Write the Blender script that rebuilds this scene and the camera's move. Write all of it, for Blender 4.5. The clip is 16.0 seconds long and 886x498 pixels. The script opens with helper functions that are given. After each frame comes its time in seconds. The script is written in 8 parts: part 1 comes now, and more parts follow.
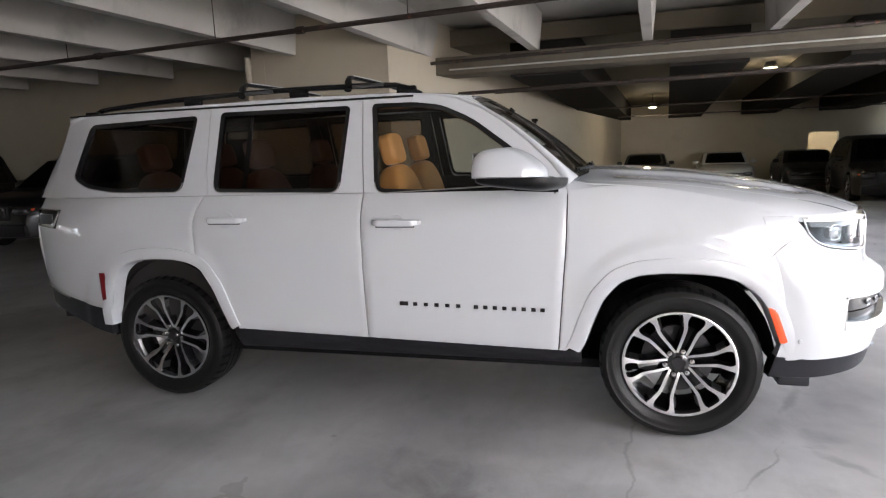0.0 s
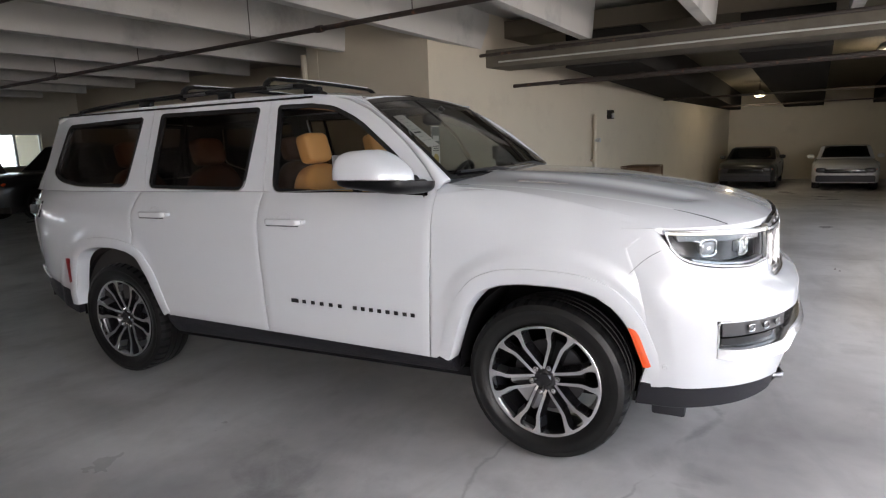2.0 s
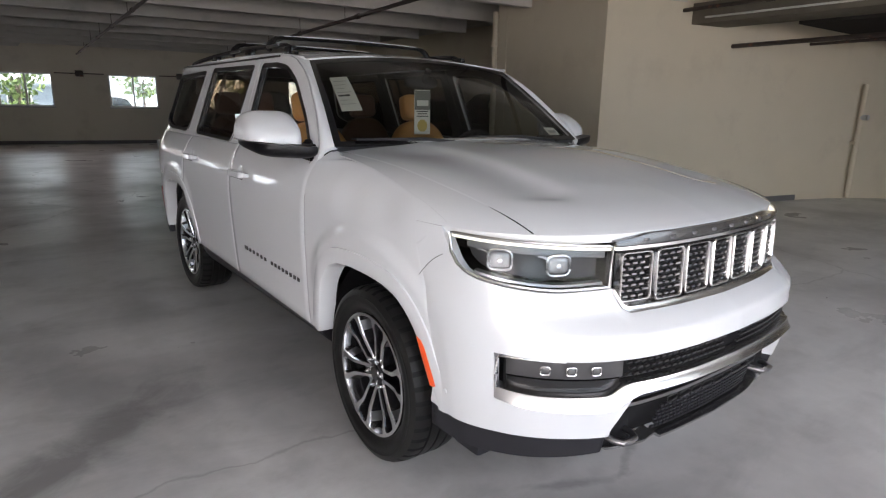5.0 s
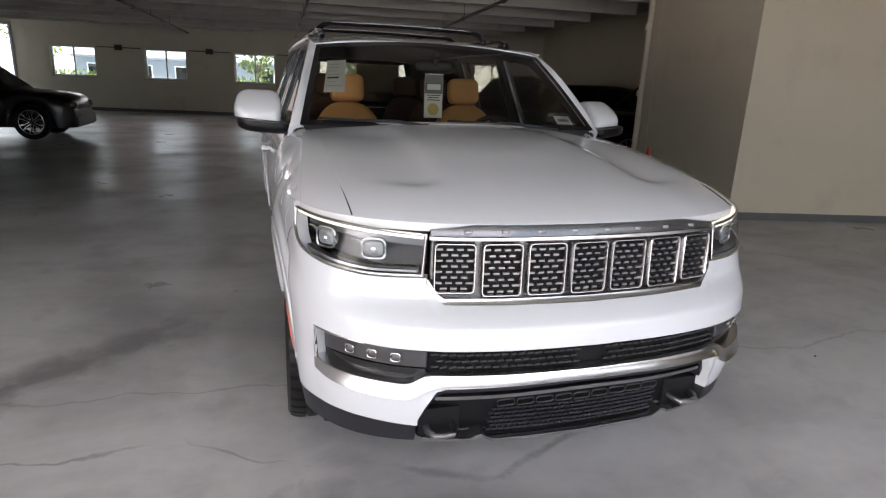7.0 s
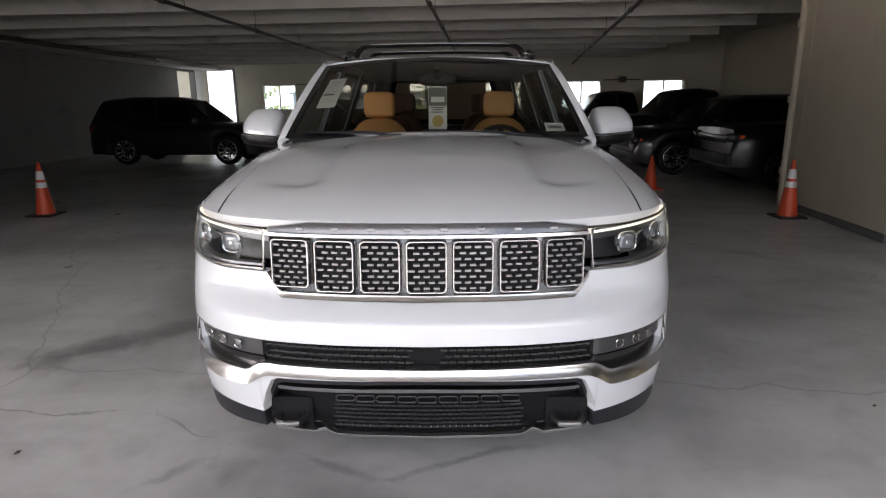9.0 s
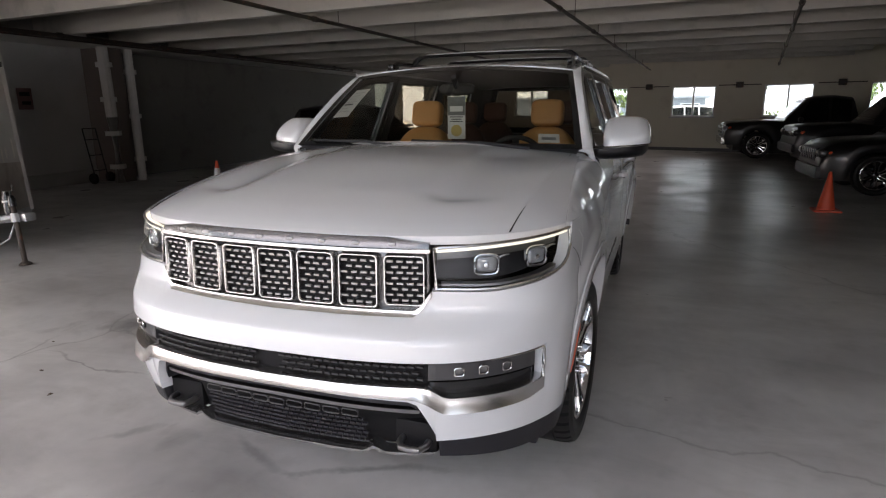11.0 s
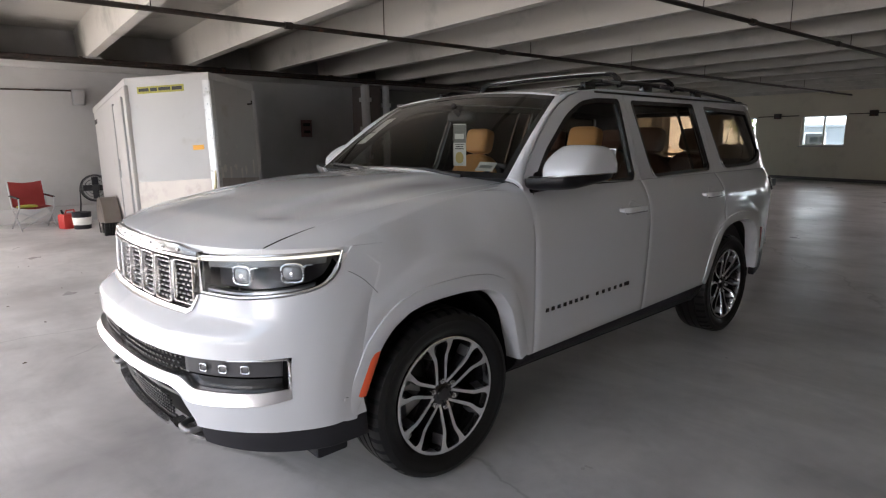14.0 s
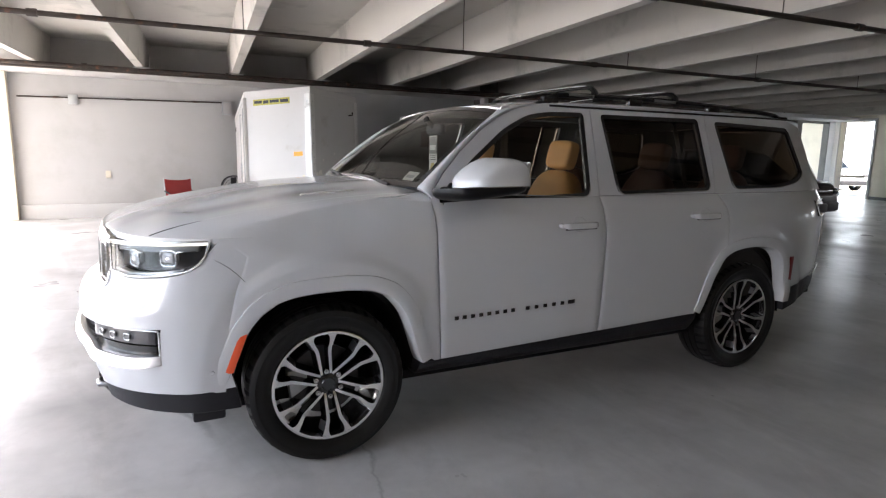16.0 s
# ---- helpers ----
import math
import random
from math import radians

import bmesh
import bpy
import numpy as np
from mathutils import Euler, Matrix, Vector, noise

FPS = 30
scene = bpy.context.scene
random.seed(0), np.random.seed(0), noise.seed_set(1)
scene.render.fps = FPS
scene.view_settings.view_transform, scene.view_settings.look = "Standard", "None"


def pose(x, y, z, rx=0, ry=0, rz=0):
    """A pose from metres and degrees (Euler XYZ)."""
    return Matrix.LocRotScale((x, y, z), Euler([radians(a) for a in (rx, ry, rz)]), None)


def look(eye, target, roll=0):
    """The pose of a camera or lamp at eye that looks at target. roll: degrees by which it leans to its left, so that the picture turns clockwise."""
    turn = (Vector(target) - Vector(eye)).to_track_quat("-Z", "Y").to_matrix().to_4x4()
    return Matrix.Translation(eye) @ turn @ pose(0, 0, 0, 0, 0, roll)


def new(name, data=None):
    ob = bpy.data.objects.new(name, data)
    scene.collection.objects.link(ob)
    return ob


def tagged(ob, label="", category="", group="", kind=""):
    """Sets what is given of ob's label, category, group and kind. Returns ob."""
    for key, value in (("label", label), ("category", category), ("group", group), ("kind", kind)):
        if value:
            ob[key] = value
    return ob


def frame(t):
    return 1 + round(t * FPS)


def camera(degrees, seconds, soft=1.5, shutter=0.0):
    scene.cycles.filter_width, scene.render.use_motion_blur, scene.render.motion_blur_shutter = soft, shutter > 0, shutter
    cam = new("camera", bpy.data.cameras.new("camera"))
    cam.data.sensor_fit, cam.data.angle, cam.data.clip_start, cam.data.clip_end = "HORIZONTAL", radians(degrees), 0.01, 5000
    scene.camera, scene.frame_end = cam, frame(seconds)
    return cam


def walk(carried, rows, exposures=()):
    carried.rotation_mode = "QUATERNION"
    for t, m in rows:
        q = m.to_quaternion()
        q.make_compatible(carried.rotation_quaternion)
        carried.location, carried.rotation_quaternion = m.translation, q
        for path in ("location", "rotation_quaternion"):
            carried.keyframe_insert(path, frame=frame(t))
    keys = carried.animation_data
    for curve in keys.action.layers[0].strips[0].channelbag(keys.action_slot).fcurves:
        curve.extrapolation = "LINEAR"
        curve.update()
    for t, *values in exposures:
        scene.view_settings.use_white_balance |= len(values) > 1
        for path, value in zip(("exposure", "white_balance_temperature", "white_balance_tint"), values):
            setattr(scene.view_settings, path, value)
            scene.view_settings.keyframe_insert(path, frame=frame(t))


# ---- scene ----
cam = camera(73.3, 16.0, 1.2)
PATH = [
    (0, (1.133, -4.197, 1.58), (0.637, -2.289, 1.243), -2.2),
    (0.5, (1.458, -4.092, 1.594), (0.885, -2.207, 1.251), -2.0),
    (1, (1.784, -4.001, 1.582), (1.134, -2.141, 1.238), -1.9),
    (1.5, (2.091, -3.89, 1.618), (1.358, -2.061, 1.272), -1.9),
    (2, (2.353, -3.719, 1.592), (1.492, -1.949, 1.238), -2.1),
    (2.5, (2.6, -3.516, 1.623), (1.595, -1.828, 1.25), -2.2),
    (3, (2.86, -3.312, 1.598), (1.714, -1.715, 1.228), -2.2),
    (3.5, (3.136, -3.097, 1.619), (1.862, -1.598, 1.254), -2.1),
    (4, (3.364, -2.846, 1.605), (1.98, -1.452, 1.225), -1.7),
    (4.5, (3.558, -2.568, 1.61), (2.096, -1.273, 1.18), -0.3),
    (7, (4.405, -1.149, 1.657), (2.574, -0.555, 1.115), 2.5),
    (7.5, (4.513, -0.843, 1.615), (2.639, -0.398, 1.076), 1.8),
    (8, (4.605, -0.529, 1.64), (2.702, -0.236, 1.099), 1.1),
    (8.5, (4.631, -0.223, 1.589), (2.702, -0.091, 1.078), -0.1),
    (9, (4.64, 0.09, 1.604), (2.699, 0.061, 1.123), -0.4),
    (11.5, (4.256, 1.622, 1.617), (2.49, 0.796, 1.172), -0.9),
    (12, (4.121, 1.921, 1.599), (2.424, 0.95, 1.177), -1.4),
    (12.5, (3.96, 2.209, 1.625), (2.345, 1.1, 1.22), -1.6),
    (13, (3.767, 2.458, 1.604), (2.244, 1.222, 1.216), -1.4),
    (13.5, (3.553, 2.698, 1.627), (2.13, 1.344, 1.25), -0.9),
    (14, (3.345, 2.974, 1.6), (2.031, 1.51, 1.237), -0.4),
    (14.5, (3.108, 3.257, 1.618), (1.906, 1.698, 1.264), 0.2),
    (15, (2.875, 3.461, 1.589), (1.774, 1.828, 1.24), 0.4),
    (15.5, (2.626, 3.652, 1.607), (1.628, 1.953, 1.262), 0.6),
    (16, (2.356, 3.841, 1.598), (1.47, 2.078, 1.272), 1.0),
]
EXPOSURES = [(0.0, 3.78, 6600, 9), (2.0, 3.52, 6600, 9), (3.5, 3.38, 6650, 9), (7.0, 3.13, 6800, 10), (9.0, 3.06, 6900, 11), (11.5, 3.15, 7000, 12), (12.5, 3.25, 7000, 12), (13.5, 3.35, 6900, 11), (14.5, 3.65, 6700, 10), (16.0, 3.95, 6600, 10)]
walk(cam, [(t, look(eye, target, roll)) for t, eye, target, roll in PATH], EXPOSURES)

# ---------------------------------------------------------------- light
world = bpy.data.worlds.new("sky")
scene.world = world
world.use_nodes = True
wn = world.node_tree
sky = wn.nodes.new("ShaderNodeTexSky")
sky.sky_type = "NISHITA"
sky.sun_disc = False
sky.sun_elevation = radians(48)
sky.sun_rotation = radians(14)
sky.air_density, sky.dust_density = 1.6, 3.0
wn.nodes["Background"].inputs["Strength"].default_value = 0.06
wn.links.new(sky.outputs[0], wn.nodes["Background"].inputs["Color"])

sun_data = bpy.data.lights.new("sun", "SUN")
sun_data.energy, sun_data.angle, sun_data.color = 2.0, radians(0.6), (1, 0.95, 0.88)
sun = new("sun", sun_data)
sun.matrix_world = look((5, 20, 22), (0, 0, 0))


def area(name, eye, target, w, h, watts, color=(1, 1, 1)):
    """Skylight standing in an opening of the building."""
    d = bpy.data.lights.new(name, "AREA")
    d.shape, d.size, d.size_y, d.energy, d.color = "RECTANGLE", w, h, watts, color
    ob = new(name, d)
    ob.matrix_world = look(eye, target)
    return ob


DAY = (1.0, 0.855, 0.870)
# Added lamp above an unseen deck hole, to light floor and nose.
area("daylight_unseen_well", (8.6, -3.3, 5.10), (8.5, -3.3, 0.0), 9.6, 4.6, 67, DAY)
# Added fill for the left flank, placed at an unseen opening.
area("fill_left_flank", (11.95, 4.2, 1.4), (2.0, 3.6, 1.2), 4.6, 0.9, 14.0, DAY)
area("daylight_back_opening", (7.7, -11.1, 1.7), (4.5, 0, 0.5), 5.2, 2.6, 37, DAY)
area("daylight_far_wall", (-20.4, -1.0, 1.85), (0, -1.0, 0.0), 13.0, 1.1, 3.2, DAY)
area("daylight_far_door", (-22.4, -11.0, 1.6), (-8, -6, 0.0), 3.0, 2.6, 0.3, DAY)


# ---------------------------------------------------------------- materials
def mat(name, color, rough=0.5, metal=0.0, spread=0.0, scale=6.0, bump=0.0, bump_scale=80.0, coat=0.0, spec=0.5, dirt=None, dirt_scale=1.2, dirt_at=(0.5, 0.65)):
    """Principled material with two scales of variation and fine relief."""
    m = bpy.data.materials.new(name)
    m.use_nodes = True
    nt = m.node_tree
    b = nt.nodes["Principled BSDF"]
    b.inputs["Base Color"].default_value = (*color, 1)
    b.inputs["Roughness"].default_value = rough
    b.inputs["Metallic"].default_value = metal
    b.inputs["Specular IOR Level"].default_value = spec
    b.inputs["Coat Weight"].default_value = coat
    b.inputs["Coat Roughness"].default_value = 0.04
    tc = nt.nodes.new("ShaderNodeTexCoord")
    if spread or dirt:
        n1 = nt.nodes.new("ShaderNodeTexNoise")
        n1.inputs["Scale"].default_value, n1.inputs["Detail"].default_value = scale, 6
        nt.links.new(tc.outputs["Object"], n1.inputs["Vector"])
        mix = nt.nodes.new("ShaderNodeMix")
        mix.data_type = "RGBA"
        mix.inputs["A"].default_value = (*(c * (1 - spread) for c in color), 1)
        mix.inputs["B"].default_value = (*(min(1, c * (1 + spread)) for c in color), 1)
        nt.links.new(n1.outputs["Fac"], mix.inputs["Factor"])
        out = mix.outputs["Result"]
        if dirt:
            n2 = nt.nodes.new("ShaderNodeTexNoise")
            n2.inputs["Scale"].default_value, n2.inputs["Detail"].default_value = dirt_scale, 8
            n2.inputs["Roughness"].default_value = 0.6
            nt.links.new(tc.outputs["Object"], n2.inputs["Vector"])
            r = nt.nodes.new("ShaderNodeMapRange")
            r.inputs["From Min"].default_value, r.inputs["From Max"].default_value = dirt_at
            nt.links.new(n2.outputs["Fac"], r.inputs["Value"])
            mix2 = nt.nodes.new("ShaderNodeMix")
            mix2.data_type = "RGBA"
            mix2.inputs["B"].default_value = (*dirt, 1)
            nt.links.new(out, mix2.inputs["A"])
            nt.links.new(r.outputs["Result"], mix2.inputs["Factor"])
            out = mix2.outputs["Result"]
        nt.links.new(out, b.inputs["Base Color"])
    if bump:
        n3 = nt.nodes.new("ShaderNodeTexNoise")
        n3.inputs["Scale"].default_value, n3.inputs["Detail"].default_value = bump_scale, 4
        nt.links.new(tc.outputs["Object"], n3.inputs["Vector"])
        bp = nt.nodes.new("ShaderNodeBump")
        bp.inputs["Strength"].default_value, bp.inputs["Distance"].default_value = bump, 0.01
        nt.links.new(n3.outputs["Fac"], bp.inputs["Height"])
        nt.links.new(bp.outputs["Normal"], b.inputs["Normal"])
    return m


def glass(name, tint, ior=1.45):
    """Thin tinted glass: light passes with a tint, and the surface mirrors by Fresnel."""
    m = bpy.data.materials.new(name)
    m.use_nodes = True
    nt = m.node_tree
    nt.nodes.remove(nt.nodes["Principled BSDF"])
    tr = nt.nodes.new("ShaderNodeBsdfTransparent")
    tr.inputs["Color"].default_value = (*tint, 1)
    gl = nt.nodes.new("ShaderNodeBsdfGlossy")
    gl.inputs["Roughness"].default_value = 0.02
    f0 = ((ior - 1) / (ior + 1)) ** 2
    lw = nt.nodes.new("ShaderNodeLayerWeight")
    lw.inputs["Blend"].default_value = 0.5
    power = nt.nodes.new("ShaderNodeMath")
    power.operation = "POWER"
    power.inputs[1].default_value = 5.0
    nt.links.new(lw.outputs["Facing"], power.inputs[0])
    gloss = nt.nodes.new("ShaderNodeMath")
    gloss.operation = "MULTIPLY_ADD"
    gloss.inputs[1].default_value, gloss.inputs[2].default_value = 1 - f0, f0
    nt.links.new(power.outputs[0], gloss.inputs[0])
    mx = nt.nodes.new("ShaderNodeMixShader")
    nt.links.new(gloss.outputs[0], mx.inputs[0])
    nt.links.new(tr.outputs[0], mx.inputs[1])
    nt.links.new(gl.outputs[0], mx.inputs[2])
    nt.links.new(mx.outputs[0], nt.nodes["Material Output"].inputs["Surface"])
    return m


def glow(name, color, strength):
    m = bpy.data.materials.new(name)
    m.use_nodes = True
    b = m.node_tree.nodes["Principled BSDF"]
    b.inputs["Base Color"].default_value = (*color, 1)
    b.inputs["Emission Color"].default_value = (*color, 1)
    b.inputs["Emission Strength"].default_value = strength
    return m


def floor_material():
    """Old sealed garage slab: smooth grey concrete with dark damp blotches, tyre dirt and hairline cracks."""
    m = bpy.data.materials.new("garage_slab")
    m.use_nodes = True
    nt = m.node_tree
    b = nt.nodes["Principled BSDF"]
    tc = nt.nodes.new("ShaderNodeTexCoord")

    def noise_node(scale, detail, rough=0.55, distort=0.0):
        n = nt.nodes.new("ShaderNodeTexNoise")
        n.inputs["Scale"].default_value, n.inputs["Detail"].default_value = scale, detail
        n.inputs["Roughness"].default_value, n.inputs["Distortion"].default_value = rough, distort
        nt.links.new(tc.outputs["Object"], n.inputs["Vector"])
        return n.outputs["Fac"]

    def ramp(value, lo, hi, to0=0.0, to1=1.0):
        r = nt.nodes.new("ShaderNodeMapRange")
        r.inputs["From Min"].default_value, r.inputs["From Max"].default_value = lo, hi
        r.inputs["To Min"].default_value, r.inputs["To Max"].default_value = to0, to1
        nt.links.new(value, r.inputs["Value"])
        return r.outputs["Result"]

    def mixc(a, bcol, fac):
        x = nt.nodes.new("ShaderNodeMix")
        x.data_type = "RGBA"
        for key, val in (("A", a), ("B", bcol)):
            if isinstance(val, tuple):
                x.inputs[key].default_value = (*val, 1)
            else:
                nt.links.new(val, x.inputs[key])
        nt.links.new(fac, x.inputs["Factor"])
        return x.outputs["Result"]

    fine = noise_node(9, 8)
    col = mixc((0.505, 0.50, 0.495), (0.625, 0.615, 0.605), fine)
    blot = ramp(noise_node(0.55, 5, 0.55, 0.25), 0.44, 0.74, 0, 0.8)
    col = mixc(col, (0.21, 0.205, 0.205), blot)
    sm = nt.nodes.new("ShaderNodeMapping")
    sm.inputs["Scale"].default_value = (1.0, 0.38, 1.0)
    sm.inputs["Rotation"].default_value = (0, 0, 0.5)
    nt.links.new(tc.outputs["Object"], sm.inputs["Vector"])
    smear = nt.nodes.new("ShaderNodeTexNoise")
    smear.inputs["Scale"].default_value, smear.inputs["Detail"].default_value = 2.1, 9
    smear.inputs["Roughness"].default_value, smear.inputs["Distortion"].default_value = 0.66, 0.6
    nt.links.new(sm.outputs["Vector"], smear.inputs["Vector"])
    col = mixc(col, (0.20, 0.195, 0.195), ramp(smear.outputs["Fac"], 0.48, 0.80, 0, 0.5))
    # a slightly wandering plan position, so that no mark runs dead straight
    shake = nt.nodes.new("ShaderNodeTexNoise")
    shake.inputs["Scale"].default_value, shake.inputs["Detail"].default_value = 2.2, 5
    nt.links.new(tc.outputs["Object"], shake.inputs["Vector"])
    centred = nt.nodes.new("ShaderNodeVectorMath")
    centred.operation = "MULTIPLY_ADD"
    centred.inputs[1].default_value, centred.inputs[2].default_value = (0.3, 0.3, 0), (-0.15, -0.15, 0)
    nt.links.new(shake.outputs["Color"], centred.inputs[0])
    total = nt.nodes.new("ShaderNodeVectorMath")
    total.operation = "ADD"
    nt.links.new(tc.outputs["Object"], total.inputs[0])
    nt.links.new(centred.outputs["Vector"], total.inputs[1])
    wander = total.outputs["Vector"]
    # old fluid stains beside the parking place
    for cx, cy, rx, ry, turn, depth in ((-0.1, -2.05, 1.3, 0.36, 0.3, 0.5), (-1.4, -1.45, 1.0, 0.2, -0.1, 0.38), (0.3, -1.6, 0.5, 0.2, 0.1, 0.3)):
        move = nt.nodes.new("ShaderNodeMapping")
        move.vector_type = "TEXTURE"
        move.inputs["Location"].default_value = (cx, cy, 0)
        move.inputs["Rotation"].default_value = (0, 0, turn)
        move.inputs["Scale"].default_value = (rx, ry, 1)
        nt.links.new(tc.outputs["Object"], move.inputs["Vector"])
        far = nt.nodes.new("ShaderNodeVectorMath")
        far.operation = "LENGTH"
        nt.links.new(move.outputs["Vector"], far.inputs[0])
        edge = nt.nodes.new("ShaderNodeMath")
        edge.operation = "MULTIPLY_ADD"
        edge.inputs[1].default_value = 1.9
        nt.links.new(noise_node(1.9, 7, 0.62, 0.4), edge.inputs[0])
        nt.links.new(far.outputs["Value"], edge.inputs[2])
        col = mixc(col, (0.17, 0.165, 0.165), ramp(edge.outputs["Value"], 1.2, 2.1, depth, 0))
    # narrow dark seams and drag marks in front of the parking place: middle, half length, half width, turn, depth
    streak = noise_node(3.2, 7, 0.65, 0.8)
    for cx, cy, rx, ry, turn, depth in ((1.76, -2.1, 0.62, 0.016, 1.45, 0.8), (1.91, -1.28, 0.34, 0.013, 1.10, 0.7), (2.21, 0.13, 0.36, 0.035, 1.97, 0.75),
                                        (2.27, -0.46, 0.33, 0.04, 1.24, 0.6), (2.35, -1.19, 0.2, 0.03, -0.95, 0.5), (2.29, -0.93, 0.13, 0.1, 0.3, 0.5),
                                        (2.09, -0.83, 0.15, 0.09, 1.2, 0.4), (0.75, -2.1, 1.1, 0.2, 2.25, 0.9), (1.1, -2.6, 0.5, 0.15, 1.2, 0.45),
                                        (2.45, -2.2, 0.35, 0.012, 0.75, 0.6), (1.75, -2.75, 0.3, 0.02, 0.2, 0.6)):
        move = nt.nodes.new("ShaderNodeMapping")
        move.vector_type = "TEXTURE"
        move.inputs["Location"].default_value = (cx, cy, 0)
        move.inputs["Rotation"].default_value = (0, 0, turn)
        move.inputs["Scale"].default_value = (rx, ry, 1)
        nt.links.new(wander, move.inputs["Vector"])
        far = nt.nodes.new("ShaderNodeVectorMath")
        far.operation = "LENGTH"
        nt.links.new(move.outputs["Vector"], far.inputs[0])
        edge = nt.nodes.new("ShaderNodeMath")
        edge.operation = "MULTIPLY_ADD"
        edge.inputs[1].default_value = 2.2
        nt.links.new(streak, edge.inputs[0])
        nt.links.new(far.outputs["Value"], edge.inputs[2])
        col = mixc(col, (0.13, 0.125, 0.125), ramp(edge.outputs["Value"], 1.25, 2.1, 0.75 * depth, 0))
    small = ramp(noise_node(2.6, 5, 0.55), 0.56, 0.82, 0, 0.4)
    col = mixc(col, (0.15, 0.145, 0.14), small)
    speck = ramp(noise_node(34, 3), 0.72, 0.78, 0, 0.35)
    col = mixc(col, (0.09, 0.09, 0.09), speck)
    v = nt.nodes.new("ShaderNodeTexVoronoi")
    v.feature = "DISTANCE_TO_EDGE"
    v.inputs["Scale"].default_value = 0.21
    wob = nt.nodes.new("ShaderNodeTexNoise")
    wob.inputs["Scale"].default_value, wob.inputs["Detail"].default_value = 1.5, 6
    nt.links.new(tc.outputs["Object"], wob.inputs["Vector"])
    add = nt.nodes.new("ShaderNodeMix")
    add.data_type = "VECTOR"
    add.inputs["Factor"].default_value = 0.35
    nt.links.new(tc.outputs["Object"], add.inputs["A"])
    nt.links.new(wob.outputs["Color"], add.inputs["B"])
    nt.links.new(add.outputs["Result"], v.inputs["Vector"])
    crack = ramp(v.outputs["Distance"], 0.0, 0.0022, 0.42, 0)
    col = mixc(col, (0.16, 0.155, 0.15), crack)
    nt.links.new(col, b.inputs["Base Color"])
    nt.links.new(ramp(noise_node(1.1, 5), 0.3, 0.7, 0.26, 0.46), b.inputs["Roughness"])
    bp = nt.nodes.new("ShaderNodeBump")
    bp.inputs["Strength"].default_value, bp.inputs["Distance"].default_value = 0.12, 0.004
    nt.links.new(noise_node(45, 4), bp.inputs["Height"])
    nt.links.new(bp.outputs["Normal"], b.inputs["Normal"])
    return m


M_FLOOR = floor_material()
M_WALL = mat("cream_painted_block", (0.52, 0.46, 0.355), 0.75, spread=0.05, scale=1.5, bump=0.25, bump_scale=60, dirt=(0.44, 0.385, 0.30), dirt_at=(0.55, 0.8))
M_WALL_W = mat("whitewashed_concrete", (0.445, 0.437, 0.432), 0.8, spread=0.06, scale=1.3, bump=0.25, bump_scale=50, dirt=(0.33, 0.32, 0.30), dirt_scale=0.7, dirt_at=(0.48, 0.85))
M_WALL_G = mat("faded_cream_paint", (0.62, 0.57, 0.47), 0.75, spread=0.06, scale=1.0, bump=0.2, bump_scale=50, dirt=(0.50, 0.45, 0.37), dirt_at=(0.55, 0.8))
# Wall paint darkened to carry the shade on the far back wall.
M_WALL_SHADE = mat("wall_paint_with_shade", (0.15, 0.147, 0.138), 0.75, spread=0.1, scale=1.2, bump=0.2, bump_scale=50, dirt=(0.10, 0.096, 0.09), dirt_at=(0.52, 0.75))
M_CEIL = mat("painted_precast_concrete", (0.48, 0.465, 0.43), 0.8, spread=0.07, scale=1.2, bump=0.2, bump_scale=40, dirt=(0.28, 0.27, 0.25), dirt_scale=0.9, dirt_at=(0.55, 0.75))
# Beam, soffit and girder concrete darkened in colour to carry rear bay shade.
M_CEIL_D = mat("shade_dark_concrete", (0.025, 0.023, 0.021), 0.85, spec=0.05, spread=0.15, scale=1.5, bump=0.2, bump_scale=40)
M_SOFFIT = mat("shade_toned_cream_soffit", (0.16, 0.14, 0.105), 0.8, spec=0.1, spread=0.1, scale=1.5, bump=0.2, bump_scale=40)
M_GIRDER = mat("shade_toned_cream_girder", (0.14, 0.125, 0.10), 0.8, spec=0.1, spread=0.1, scale=1.5, bump=0.2, bump_scale=40, dirt=(0.09, 0.08, 0.065), dirt_at=(0.5, 0.75))
M_BASE = mat("dark_skirting_paint", (0.10, 0.10, 0.10), 0.6, spread=0.15, scale=5, bump=0.1)
M_PIPE = mat("rusty_dark_pipe", (0.045, 0.035, 0.03), 0.55, 0.3, spread=0.35, scale=14, dirt=(0.16, 0.07, 0.04), dirt_scale=8, dirt_at=(0.58, 0.7))
M_PIPE_W = mat("grey_white_drain_pipe", (0.55, 0.54, 0.52), 0.5, spread=0.1, scale=8)
M_STEEL = mat("galvanised_steel", (0.45, 0.46, 0.47), 0.4, 0.9, spread=0.12, scale=15)
M_ALU = mat("white_window_aluminium", (0.72, 0.73, 0.74), 0.4, 0.2)
M_PANE = glass("window_glass", (0.92, 0.95, 0.96))


# ---------------------------------------------------------------- mesh helpers
def finish(bm, name, material, smooth=True, angle=35):
    bmesh.ops.recalc_face_normals(bm, faces=bm.faces)
    me = bpy.data.meshes.new(name)
    bm.to_mesh(me)
    bm.free()
    mats = material if isinstance(material, (list, tuple)) else [material]
    for m in mats:
        me.materials.append(m)
    if smooth:
        me.shade_smooth()
        me.set_sharp_from_angle(angle=radians(angle))
    return me


def part(name, bm, material, parent, label="", smooth=True, angle=35):
    """One mesh object under a thing or under a part."""
    ob = new(name, finish(bm, name, material, smooth, angle))
    ob.parent = parent
    if label:
        ob["label"] = label
    return ob


